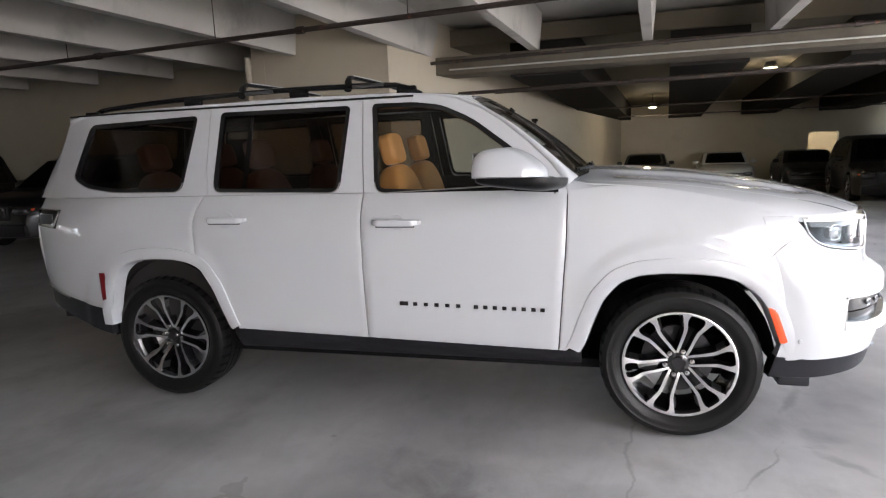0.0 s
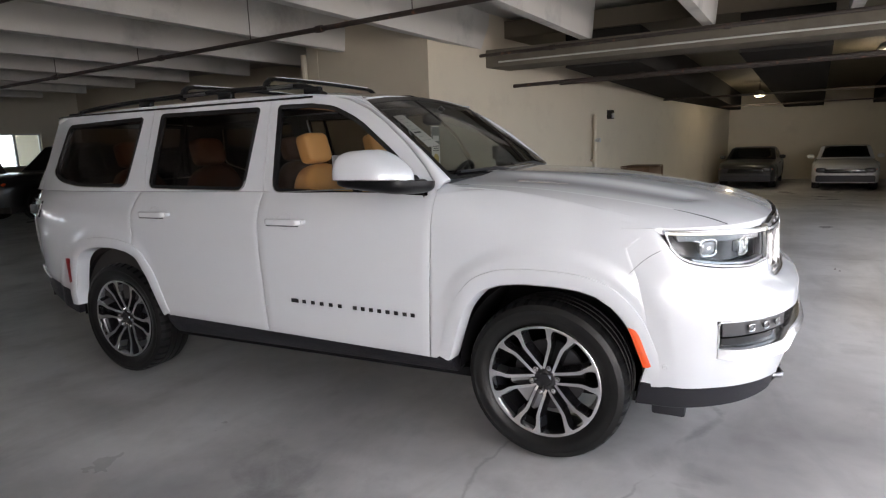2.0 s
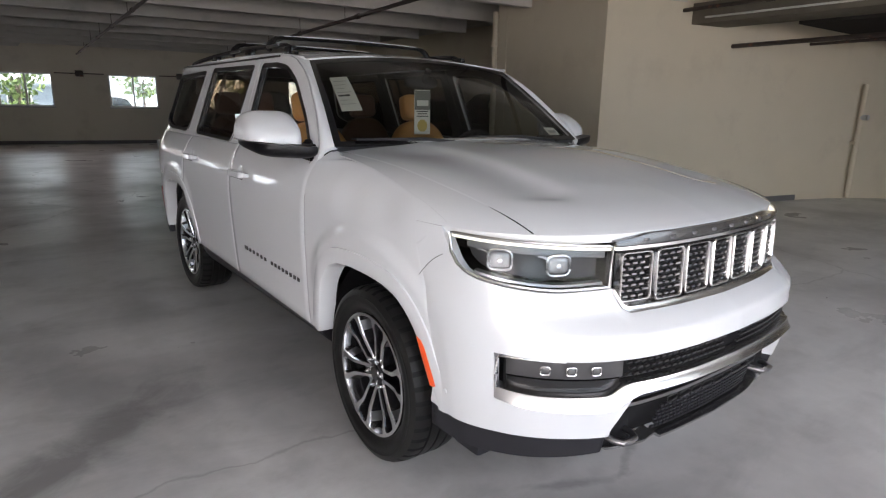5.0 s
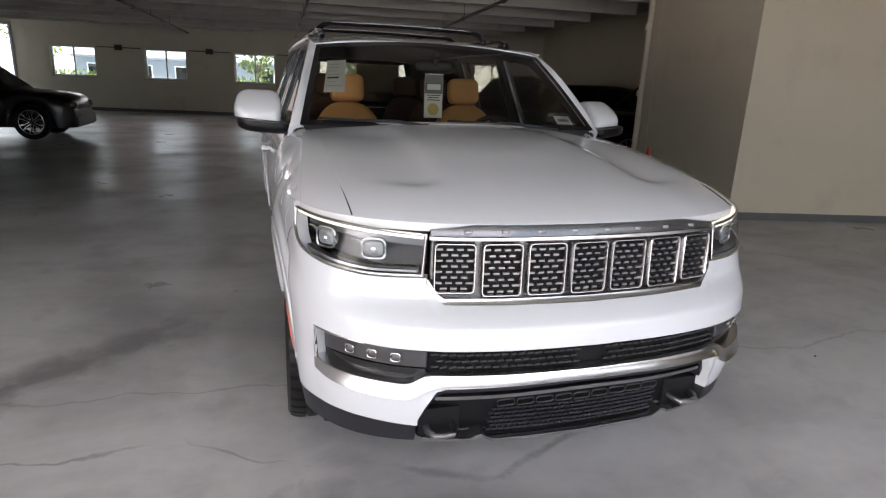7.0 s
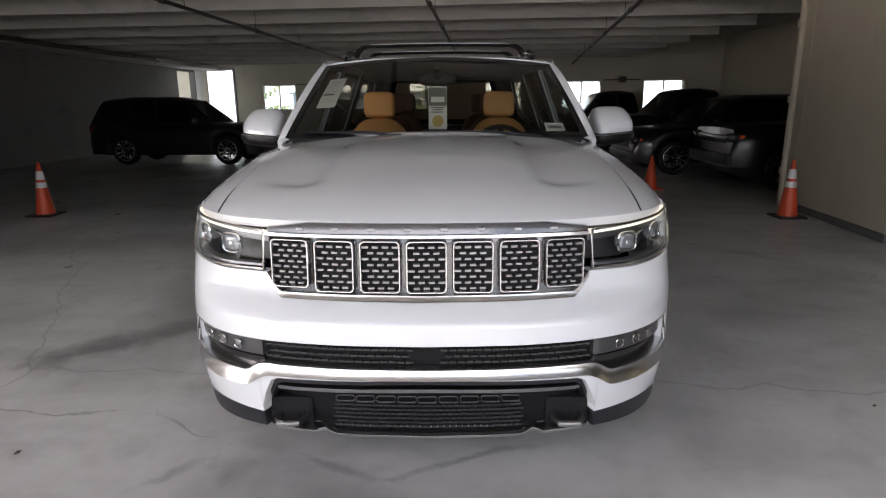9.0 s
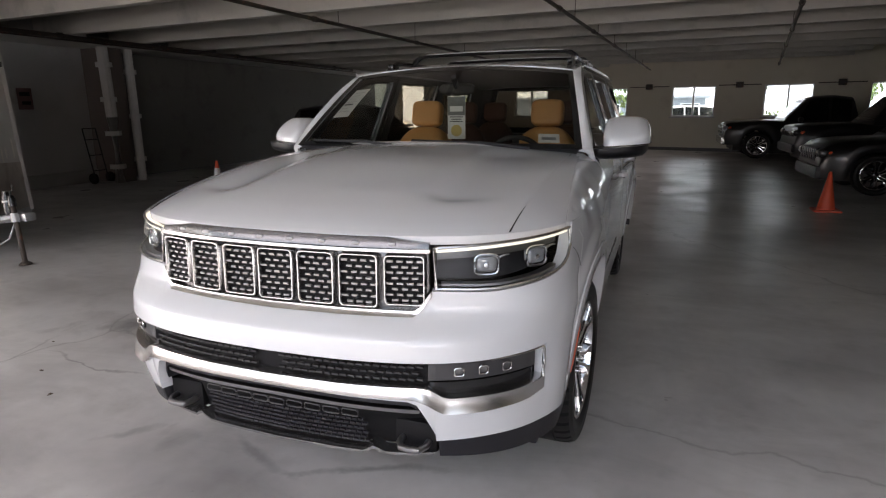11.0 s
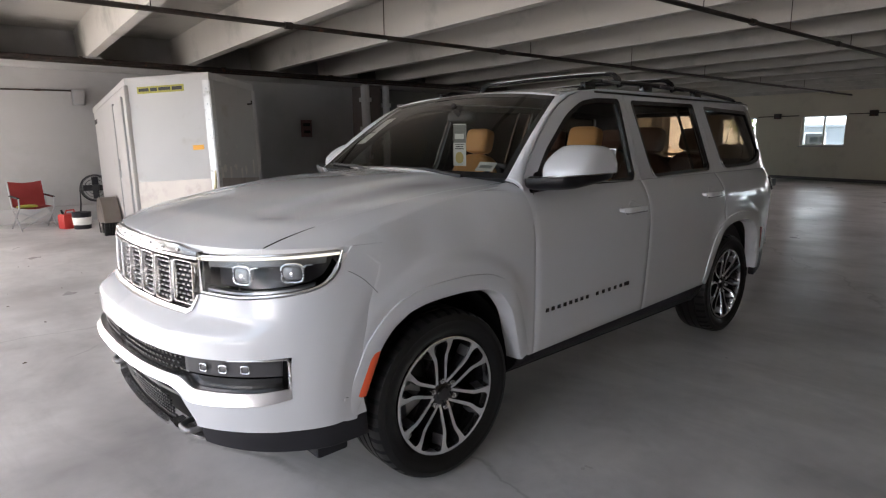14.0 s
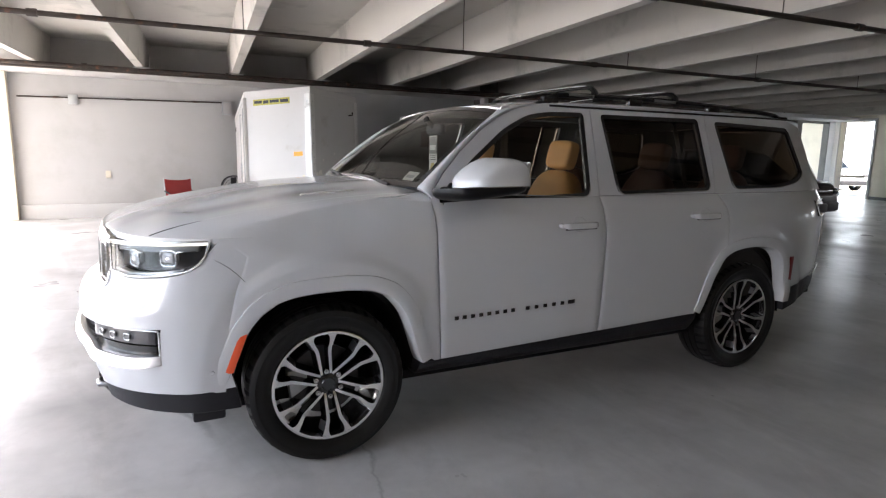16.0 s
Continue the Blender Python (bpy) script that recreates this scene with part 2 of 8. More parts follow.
def thing(name, label, category, m=None, group="", kind=""):
    ob = new(name)
    ob.empty_display_size = 0.2
    if m is not None:
        ob.matrix_world = m
    return tagged(ob, label, category, group, kind)


def solid(name, bm, material, label, category, m=None, group="", kind="", smooth=True, angle=35):
    ob = new(name, finish(bm, name, material, smooth, angle))
    if m is not None:
        ob.matrix_world = m
    return tagged(ob, label, category, group, kind)


def add_box(bm, x0, x1, y0, y1, z0, z1, bevel=0.0, m=None):
    r = bmesh.ops.create_cube(bm, size=1.0)
    vs = r["verts"]
    for v in vs:
        v.co = Vector((x0 + (v.co.x + 0.5) * (x1 - x0), y0 + (v.co.y + 0.5) * (y1 - y0), z0 + (v.co.z + 0.5) * (z1 - z0)))
    if bevel > 0:
        es = list({e for v in vs for e in v.link_edges})
        r2 = bmesh.ops.bevel(bm, geom=es, offset=bevel, segments=2, affect="EDGES", profile=0.6)
        vs = list({v for f in r2["faces"] for v in f.verts} | {v for v in vs if v.is_valid})
    if m is not None:
        bmesh.ops.transform(bm, matrix=m, verts=[v for v in vs if v.is_valid])
    return vs


def box(x0, x1, y0, y1, z0, z1, bevel=0.0, m=None):
    bm = bmesh.new()
    add_box(bm, x0, x1, y0, y1, z0, z1, bevel, m)
    return bm


def add_tube(bm, points, radius, sides=10, closed=False, cap=True):
    """A round bar through the points."""
    pts = [Vector(p) for p in points]
    rings = []
    up = Vector((0, 0, 1))
    for i, p in enumerate(pts):
        a = pts[i - 1] if (i or closed) else p
        b = pts[(i + 1) % len(pts)] if (i < len(pts) - 1 or closed) else p
        d = (b - a).normalized()
        side = d.cross(up)
        if side.length < 1e-3:
            side = d.cross(Vector((1, 0, 0)))
        side.normalize()
        other = side.cross(d)
        r = radius[i] if isinstance(radius, (list, tuple)) else radius
        rings.append([bm.verts.new(p + r * (math.cos(2 * math.pi * k / sides) * side + math.sin(2 * math.pi * k / sides) * other)) for k in range(sides)])
    n = len(rings)
    for i in range(n if closed else n - 1):
        a, b = rings[i], rings[(i + 1) % n]
        for k in range(sides):
            bm.faces.new((a[k], a[(k + 1) % sides], b[(k + 1) % sides], b[k]))
    if cap and not closed:
        bm.faces.new(rings[0][::-1])
        bm.faces.new(rings[-1])
    return bm


def tube(points, radius, sides=10, closed=False):
    return add_tube(bmesh.new(), points, radius, sides, closed)


def add_lathe(bm, profile, sides=48, axis="y", m=None):
    """Turns a profile of (radius, along) round an axis."""
    rings = []
    for r, a in profile:
        ring = []
        for k in range(sides):
            c, s = math.cos(2 * math.pi * k / sides), math.sin(2 * math.pi * k / sides)
            co = (r * c, a, r * s) if axis == "y" else (r * c, r * s, a)
            ring.append(bm.verts.new(co))
        rings.append(ring)
    for a, b in zip(rings, rings[1:]):
        for k in range(sides):
            bm.faces.new((a[k], a[(k + 1) % sides], b[(k + 1) % sides], b[k]))
    if m is not None:
        bmesh.ops.transform(bm, matrix=m, verts=[v for ring in rings for v in ring])
    return rings


def lathe(profile, sides=48, axis="y", caps=False):
    bm = bmesh.new()
    rings = add_lathe(bm, profile, sides, axis)
    if caps:
        bm.faces.new(rings[0])
        bm.faces.new(rings[-1][::-1])
    return bm


def add_grid(bm, f, nu, nv):
    """A sheet through f(u, v), u and v from 0 to 1. Returns its rows of vertices."""
    rows = [[bm.verts.new(f(i / nu, j / nv)) for j in range(nv + 1)] for i in range(nu + 1)]
    for i in range(nu):
        for j in range(nv):
            bm.faces.new((rows[i][j], rows[i + 1][j], rows[i + 1][j + 1], rows[i][j + 1]))
    return rows


def add_prism(bm, outline, extrude):
    """A flat outline of 3D points pushed along a vector: a closed block."""
    e = Vector(extrude)
    a = [bm.verts.new(Vector(p)) for p in outline]
    b = [bm.verts.new(Vector(p) + e) for p in outline]
    bm.faces.new(a)
    bm.faces.new(b[::-1])
    n = len(a)
    for i in range(n):
        bm.faces.new((a[i], b[i], b[(i + 1) % n], a[(i + 1) % n]))
    return a + b


def prism(outline, extrude):
    bm = bmesh.new()
    add_prism(bm, outline, extrude)
    return bm


def curve(xs, ys):
    """A smooth function through the given knots (monotone cubic)."""
    xs, ys = np.array(xs, float), np.array(ys, float)
    d = np.diff(ys) / np.diff(xs)
    t = np.empty(len(xs))
    t[0], t[-1] = d[0], d[-1]
    for i in range(1, len(xs) - 1):
        t[i] = 0 if d[i - 1] * d[i] <= 0 else 2 * d[i - 1] * d[i] / (d[i - 1] + d[i])

    def f(x):
        x = min(max(float(x), xs[0]), xs[-1])
        i = min(int(np.searchsorted(xs, x, "right")) - 1, len(xs) - 2)
        h = xs[i + 1] - xs[i]
        s = (x - xs[i]) / h
        return float((1 + 2 * s) * (1 - s) ** 2 * ys[i] + s * (1 - s) ** 2 * h * t[i] + s * s * (3 - 2 * s) * ys[i + 1] + s * s * (s - 1) * h * t[i + 1])

    return f


def lin(xs, ys):
    return lambda x: float(np.interp(x, xs, ys))


# ---------------------------------------------------------------- structure
def wall_between(name, p, q, z0, z1, thick, material, label, openings=()):
    """A wall whose face stands on the line p-q, its thickness to the left of that direction. openings: (from, to, z0, z1) along it."""
    p, q = Vector((*p, 0)), Vector((*q, 0))
    d = (q - p).normalized()
    length = (q - p).length
    m = Matrix.Translation(p) @ Matrix.Rotation(math.atan2(d.y, d.x), 4, "Z")
    bm = bmesh.new()
    cuts = sorted({0.0, length, *(a for o in openings for a in o[:2])})
    for a, b in zip(cuts, cuts[1:]):
        holes = sorted((o[2], o[3]) for o in openings if o[0] <= a + 1e-6 and o[1] >= b - 1e-6)
        low = z0
        for h0, h1 in holes:
            if h0 > low + 1e-4:
                add_box(bm, a, b, 0, thick, low, h0)
            low = h1
        if low < z1 - 1e-4:
            add_box(bm, a, b, 0, thick, low, z1)
    ob = solid(name, bm, material, label, "wall", m, kind="structure", smooth=False)
    return ob, m


# the slab, out to the ground round the building
def rear_drop(y):
    """The slab falls gently away in the rear bay."""
    t = min(1.0, max(0.0, (y - 9.5) / 7.0))
    return -0.32 * t * t * (3 - 2 * t)


bm = bmesh.new()
ys = [-60, -30, -12, 0, 9.5] + [10.5 + i for i in range(6)] + [16.5, 24, 40, 60]
xs = [-60 + 15 * i for i in range(9)]
grid = [[bm.verts.new((x, y, rear_drop(y))) for y in ys] for x in xs]
for a, b in zip(grid, grid[1:]):
    for k in range(len(ys) - 1):
        bm.faces.new((a[k], b[k], b[k + 1], a[k + 1]))
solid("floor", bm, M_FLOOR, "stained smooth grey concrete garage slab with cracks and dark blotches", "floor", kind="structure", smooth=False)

# deck above and its stems: precast double tees spanning across the bay
CEIL, STEM = 3.80, 3.17


def tee_x(x0, y):
    return x0 + 0.09 * (y + 10.4)


bm = bmesh.new()
k = 0
for i in range(-14, 3):
    x0 = 0.42 + 1.86 * i
    xa, xb = tee_x(x0, -11.6), tee_x(x0, 6.7)
    prof = [(-0.075, STEM), (0.075, STEM), (0.125, CEIL), (-0.125, CEIL)]
    a = [bm.verts.new((xa + px, -11.6, pz)) for px, pz in prof]
    b = [bm.verts.new((xb + px, 6.7, pz)) for px, pz in prof]
    bm.faces.new(a)
    bm.faces.new(b[::-1])
    for j in range(4):
        bm.faces.new((a[j], b[j], b[(j + 1) % 4], a[(j + 1) % 4]))
# Unseen hole left in the deck so the added daylight lamp shines through.
add_box(bm, -26, 6.2, -15.5, 26, CEIL - 0.004, CEIL + 0.25)
add_box(bm, 6.2, 14.5, 4.8, 26, CEIL - 0.004, CEIL + 0.25)
add_box(bm, 6.2, 14.5, -15.5, -9.2, CEIL - 0.004, CEIL + 0.25)
add_box(bm, 12.2, 14.5, -9.2, 4.8, CEIL - 0.004, CEIL + 0.25)
solid("ceiling", bm, M_CEIL, "painted precast concrete double-tee ceiling with deep stems", "ceiling", kind="structure", smooth=False)

def rear_beam(bm, x0, x1, depth=0.62):
    """A deep beam of the rear bay from the girder to the far wall."""
    lo, hi = [(x0, 7.3, 2.82), (x1, 7.3, 2.82), (x1 + 1.85, 24.4, 2.40), (x0 + 1.85, 24.4, 2.40)], []
    a = [bm.verts.new(p) for p in lo]
    b = [bm.verts.new((p[0], p[1], p[2] + depth)) for p in lo]
    bm.faces.new(a)
    bm.faces.new(b[::-1])
    for k in range(4):
        bm.faces.new((a[k], b[k], b[(k + 1) % 4], a[(k + 1) % 4]))


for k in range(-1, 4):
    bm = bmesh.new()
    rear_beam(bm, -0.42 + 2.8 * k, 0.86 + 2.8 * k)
    solid("beam_rear_%d" % (k + 2), bm, M_CEIL_D, "deep concrete beam of the rear bay, shade painted into its colour", "beam", kind="structure", smooth=False)
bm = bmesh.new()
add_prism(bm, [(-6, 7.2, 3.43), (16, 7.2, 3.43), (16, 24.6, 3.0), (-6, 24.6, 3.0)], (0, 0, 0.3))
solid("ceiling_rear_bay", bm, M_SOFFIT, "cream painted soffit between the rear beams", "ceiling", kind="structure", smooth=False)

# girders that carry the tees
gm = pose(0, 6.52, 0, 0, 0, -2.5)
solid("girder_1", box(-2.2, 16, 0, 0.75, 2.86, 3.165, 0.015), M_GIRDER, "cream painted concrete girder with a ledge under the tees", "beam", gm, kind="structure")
solid("girder_2", box(-24, 4.9, -11.75, -10.35, 3.03, 3.165, 0.015), M_WALL_W, "whitewashed concrete ledge girder along the back wall", "beam", kind="structure")

# cream wall block and the long wall behind it
C0 = Vector((-2.04, 5.02))
RD = Vector((0.225, 0.974)).normalized()
E0 = C0 + RD * 19.4
wall_between("wall_block_side", (C0.x, C0.y), (E0.x, E0.y), -0.5, 3.85, 0.25, M_WALL, "cream painted long side wall of the stair block")
wall_between("wall_block_front", (-4.55, 5.22), (C0.x - 0.003, C0.y), 0, 3.85, 0.25, M_WALL, "cream painted front wall of the stair block")
wall_between("wall_block_end", (-4.1, 9.4), (-4.552, 5.22), 0, 3.85, 0.25, M_WALL, "cream painted end wall of the stair block")
wall_between("wall_north", (24, 22.2), (1.9, 23.6), -0.5, 3.7, 0.25, M_WALL, "cream painted far wall behind the parked cars", [(13.6, 14.65, -0.5, 1.62)])
wall_between("wall_lobby", (13, 25.0), (7, 25.4), -0.5, 3.0, 0.2, M_WALL, "cream painted wall of the lit lobby behind the far doorway")
wall_between("wall_north_bay", (-4.2, 9.6), (-23, 10.6), 0, 3.9, 0.25, M_WALL, "dingy cream painted wall behind the parked row")
tagged(solid("baseboard", box(0, 4.6, -0.02, 0.0, 0, 0.1), M_BASE, "dark painted skirting at the foot of the block wall", "baseboard",
       Matrix.Translation((C0.x, C0.y, 0)) @ Matrix.Rotation(math.atan2(RD.y, RD.x), 4, "Z"), kind="structure"), category="baseboard")
solid("baseboard_front", box(-2.515, 0.02, -0.02, 0.0, 0, 0.1), M_BASE, "dark painted skirting at the foot of the block front", "baseboard",
      Matrix.Translation((C0.x, C0.y, 0)) @ Matrix.Rotation(math.atan2(-0.2, 2.51), 4, "Z"), kind="structure")

solid("baseboard_far", box(0.1, 26.3, -0.02, -0.002, 0, 0.12), M_BASE, "dark painted skirting at the foot of the window wall", "baseboard",
      Matrix.Translation((-24.1, -14.5, 0)) @ Matrix.Rotation(math.atan2(1, 0.231), 4, "Z") @ Matrix.Translation((5.0, 0, 0)) @ Matrix.Diagonal((0.81, 1, 1, 1)), kind="structure")
# back wall with its open end, far wall with windows, and an unseen side whose openings are added
wall_between("wall_back", (4.72, -11.4), (-6.4, -11.4), 0, 3.85, 0.25, M_WALL_W, "whitewashed concrete back wall with a base ledge")
wall_between("wall_back_far", (-6.4, -11.4), (-23.35, -11.4), 0, 3.85, 0.25, M_WALL_SHADE, "far part of the back wall, its shade painted in as dark grey", [(14.8, 16.55, 0, 2.95)])
solid("baseboard_back", box(-6.4, 4.72, -11.39, -11.33, 0, 0.3, 0.012), M_WALL_W, "low whitewashed concrete kerb along the back wall", "baseboard", kind="structure")
wall_between("wall_back_open", (10.6, -11.4), (4.72, -11.4), 0, 3.85, 0.25, M_WALL_W, "concrete wall with a wide vehicle opening", [(0.4, 5.6, 0, 3.0)])
wall_between("wall_ramp", (12.2, 22), (12.2, -11.65), 0, 3.85, 0.3, M_WALL_W, "unseen concrete outer wall with openings added to let daylight in", [(9.2, 13.7, 0.9, 3.0), (14.5, 24.6, 0.9, 3.0), (25.2, 32.5, 0.9, 3.0)])
# Unseen wall added to hold the daylight lamps off the rear bay.
wall_between("wall_light_block", (12.05, 7.75), (7.0, 7.75), 0, 3.75, 0.2, M_WALL_W, "unseen added wall that keeps daylight off the rear bay")
wall_between("wall_ramp_foot", (12.2, -11.4), (10.6, -11.4), 0, 3.85, 0.25, M_WALL_W, "short concrete wall end")

FWD = Vector((0.231, 1)).normalized()
FW0 = Vector((-24.1, -14.5))
WINDOWS = [(6.32, 7.95), (9.76, 11.32), (13.12, 14.68), (16.35, 17.88), (19.45, 20.95), (22.5, 24.0)]
DOORS = [(3.45, 4.95)]
fw_end = FW0 + FWD * 26.5
ob, FWM = wall_between("wall_far", (FW0.x, FW0.y), (fw_end.x, fw_end.y), 0, 3.85, 0.25, M_WALL_G, "faded cream painted outer wall with a row of windows",
                       [(a, b, 1.26, 2.36) for a, b in WINDOWS] + [(a, b, 0, 3.02) for a, b in DOORS])

def window_unit(i, a, b):
    w = thing("window_%d" % i, "white aluminium sliding window in two panes", "window", FWM @ pose(a, 0, 1.26), kind="structure")
    bm = bmesh.new()
    for x0, x1, z0, z1 in ((0, b - a, 0, 0.05), (0, b - a, 1.05, 1.1), (0, 0.05, 0.05, 1.05), (b - a - 0.05, b - a, 0.05, 1.05), ((b - a) / 2 - 0.03, (b - a) / 2 + 0.03, 0.05, 1.05)):
        add_box(bm, x0, x1, 0.1, 0.16, z0, z1)
    part("window_frame", bm, M_ALU, w, smooth=False)
    part("window_sill", box(-0.04, b - a + 0.04, -0.05, 0.09, -0.04, -0.002, 0.008), M_WALL_W, w)
    for x0, x1 in ((0.05, (b - a) / 2 - 0.03), ((b - a) / 2 + 0.03, b - a - 0.05)):
        p = part("pane", box(x0, x1, 0.125, 0.131, 0.05, 1.05), M_PANE, w, smooth=False)
        p.visible_shadow = False


for i, (a, b) in enumerate(WINDOWS):
    window_unit(i + 1, a, b)
bm = bmesh.new()
for a, b in DOORS:
    for x0, x1, z0, z1 in ((a - 0.1, a, 0, 3.12), (b, b + 0.1, 0, 3.12), (a, b, 3.02, 3.12)):
        add_box(bm, x0, x1, -0.04, 0.29, z0, z1)
solid("trim_doorways", bm, M_WALL_W, "white painted concrete surrounds of the open doorway", "trim", FWM, kind="structure", smooth=False)
solid("trim_corner", box(-23.25, -22.95, -11.38, -11.14, 0, 3.1, 0.01), M_WALL_W, "white painted concrete post in the far corner", "trim", kind="structure")

# what is seen outside the openings: bright pavement, shrubs, pale buildings
M_OUT = mat("sunlit_pavement", (0.5, 0.49, 0.46), 0.9, spread=0.1, scale=2)
M_HAZE_GLOW = glow("glowing_distance", (0.80, 0.88, 0.97), 0.15)
solid("pavement", box(-48, -24.6, -40, 30, 0.001, 0.012), M_OUT, "pale sunlit pavement outside the windows", "pavement", kind="structure", smooth=False)
solid("pavement_ramp", box(12.6, 40, -40, 30, 0.001, 0.012), M_OUT, "pale sunlit pavement outside the ramp side", "pavement", kind="structure", smooth=False)
solid("pavement_back", box(4.9, 12.5, -40, -11.7, 0.002, 0.013), M_OUT, "pale sunlit apron outside the back opening", "pavement", kind="structure", smooth=False)
# Glowing boxes stand in for the bright sky and haze outside.
solid("backdrop_west", box(-58, -57.8, -50, 50, 0, 16), M_HAZE_GLOW, "glowing backdrop standing in for the bright hazy distance", "backdrop", kind="structure", smooth=False)
solid("backdrop_south", box(-6, 30, -38.2, -38, 0, 16), M_HAZE_GLOW, "glowing backdrop standing in for the bright hazy distance", "backdrop", kind="structure", smooth=False)
solid("backdrop_east", box(38, 38.2, -38, 30, 0, 16), M_HAZE_GLOW, "glowing backdrop standing in for the bright hazy distance", "backdrop", kind="structure", smooth=False)

# ---------------------------------------------------------------- the white sport utility vehicle
# Its own axes: x ahead, y to its left, origin on the slab midway between the axles.
M_PAINT = mat("white_car_paint", (0.615, 0.63, 0.655), 0.26, coat=0.8, spread=0.006, scale=3)
M_BLACK = mat("gloss_black_trim", (0.009, 0.009, 0.01), 0.2, coat=0.15)
M_MIRROR_BASE = mat("satin_black_shell", (0.005, 0.005, 0.006), 0.35, spec=0.25)
M_VOID = mat("matt_black_duct", (0.006, 0.006, 0.007), 0.7, spread=0.2, scale=20, spec=0.15)
M_VOID.node_tree.nodes["Principled BSDF"].inputs["Specular IOR Level"].default_value = 0.2
M_PLASTIC = mat("grained_dark_plastic", (0.018, 0.018, 0.022), 0.45, spread=0.12, scale=20, bump=0.15, bump_scale=300, spec=0.3)
M_RUBBER = mat("tyre_rubber", (0.008, 0.008, 0.008), 0.40, spread=0.25, scale=9, bump=0.1, bump_scale=120, spec=0.22, dirt=(0.011, 0.010, 0.0095), dirt_scale=5, dirt_at=(0.58, 0.85))
M_RUBBER.node_tree.nodes["Principled BSDF"].inputs["Specular IOR Level"].default_value = 0.3
M_CHROME = mat("bright_chrome", (0.64, 0.64, 0.64), 0.25, 1.0)
M_SATIN = mat("satin_silver_metal", (0.30, 0.30, 0.31), 0.32, 1.0, spread=0.06, scale=12)
M_RIM = mat("machined_alloy", (0.84, 0.84, 0.85), 0.19, 1.0, spread=0.05, scale=30)
M_RIM_D = mat("dark_painted_alloy", (0.014, 0.014, 0.016), 0.22, 0.3, coat=0.7)
M_LEATHER = mat("tan_leather", (0.82, 0.41, 0.14), 0.5, spread=0.1, scale=9, bump=0.15, bump_scale=160)
M_CABIN = mat("dark_cabin_trim", (0.02, 0.018, 0.017), 0.6, spread=0.2, scale=12)
M_GLASS = glass("clear_car_glass", (0.64, 0.66, 0.64))
M_SCREEN = glass("windscreen_glass", (0.50, 0.52, 0.50))
M_TINT = glass("privacy_glass", (0.37, 0.295, 0.225))
M_LENS = glass("lamp_lens", (0.85, 0.88, 0.9), 1.35)
M_AMBER = mat("amber_reflector", (0.85, 0.10, 0.02), 0.3, coat=0.6)
M_RED = mat("red_reflector", (0.20, 0.01, 0.012), 0.3, coat=0.6)
M_PAPER = mat("white_paper", (0.78, 0.77, 0.72), 0.7, spread=0.03, scale=20)
M_INK = mat("dark_print", (0.03, 0.03, 0.03), 0.6)
M_TAGGREY = mat("grey_tag_print", (0.16, 0.17, 0.155), 0.5, spread=0.06, scale=20)
M_GOLD = mat("gold_print", (0.55, 0.42, 0.12), 0.5)
M_DRL = glow("lit_lamp_strip", (1.0, 0.93, 0.78), 0.11)
M_GREYBAR = mat("grey_moulded_bars", (0.035, 0.035, 0.037), 0.4, 0.3)
M_LAMP = mat("lamp_bowl_metal", (0.035, 0.035, 0.038), 0.38, 0.2, spread=0.1, scale=14)
M_BOWL = mat("grey_lamp_reflector", (0.15, 0.152, 0.155), 0.34, 0.8)
M_CAP = mat("smoked_grey_trim", (0.14, 0.14, 0.145), 0.22, 0.7, coat=0.5)
M_FOG = mat("smoked_fog_panel", (0.055, 0.055, 0.058), 0.3, 0.3, coat=0.4)
M_PROJ = mat("projector_glass", (0.26, 0.265, 0.27), 0.16, 0.3, coat=0.8)
M_DISC = mat("brake_disc_steel", (0.06, 0.06, 0.063), 0.45, 0.7, spread=0.2, scale=20)

car = thing("suv", "white full-size sport utility vehicle with chrome slotted grille, parked", "car")


def spaced(n, lip=None, length=1.0):
    """Even steps from 0 to 1 with a narrow first and last one, where the panel's edge rolls in."""
    v = np.linspace(0, 1, n + 1)
    if lip:
        e = min(lip / length, 0.2 / n)
        v = np.concatenate(([0], [e], v[1:-1], [1 - e], [1]))
    return v


def add_panel(bm, f, us, vs, off=0.0, depth=0.02, lip=0.004):
    """A panel with thickness: f(u, v, o) is its surface pushed out by o; its edges roll in by lip and return inward by depth."""
    us, vs = [float(a) for a in us], [float(a) for a in vs]
    nu, nv = len(us), len(vs)
    rows = []
    for i, u in enumerate(us):
        rows.append([bm.verts.new(f(u, v, off - (lip if i in (0, nu - 1) or j in (0, nv - 1) else 0))) for j, v in enumerate(vs)])
    for i in range(nu - 1):
        for j in range(nv - 1):
            bm.faces.new((rows[i][j], rows[i + 1][j], rows[i + 1][j + 1], rows[i][j + 1]))
    ring = [(i, 0) for i in range(nu)] + [(nu - 1, j) for j in range(1, nv)] + [(i, nv - 1) for i in range(nu - 2, -1, -1)] + [(0, j) for j in range(nv - 2, 0, -1)]
    inner = [bm.verts.new(f(us[i], vs[j], off - depth)) for i, j in ring]
    n = len(ring)
    for a in range(n):
        b = (a + 1) % n
        va, vb = rows[ring[a][0]][ring[a][1]], rows[ring[b][0]][ring[b][1]]
        bm.faces.new((va, vb, inner[b], inner[a]))
    return rows


def both(name, make, material, parent, label="", angle=35):
    """The same part on the right and on the left flank, as two objects. Returns (right, left)."""
    out = []
    for sgn in (-1, 1):
        bm = make()
        bmesh.ops.scale(bm, vec=(1, sgn, 1), verts=bm.verts)
        out.append(part(name, bm, material, parent, label, angle=angle))
    return out


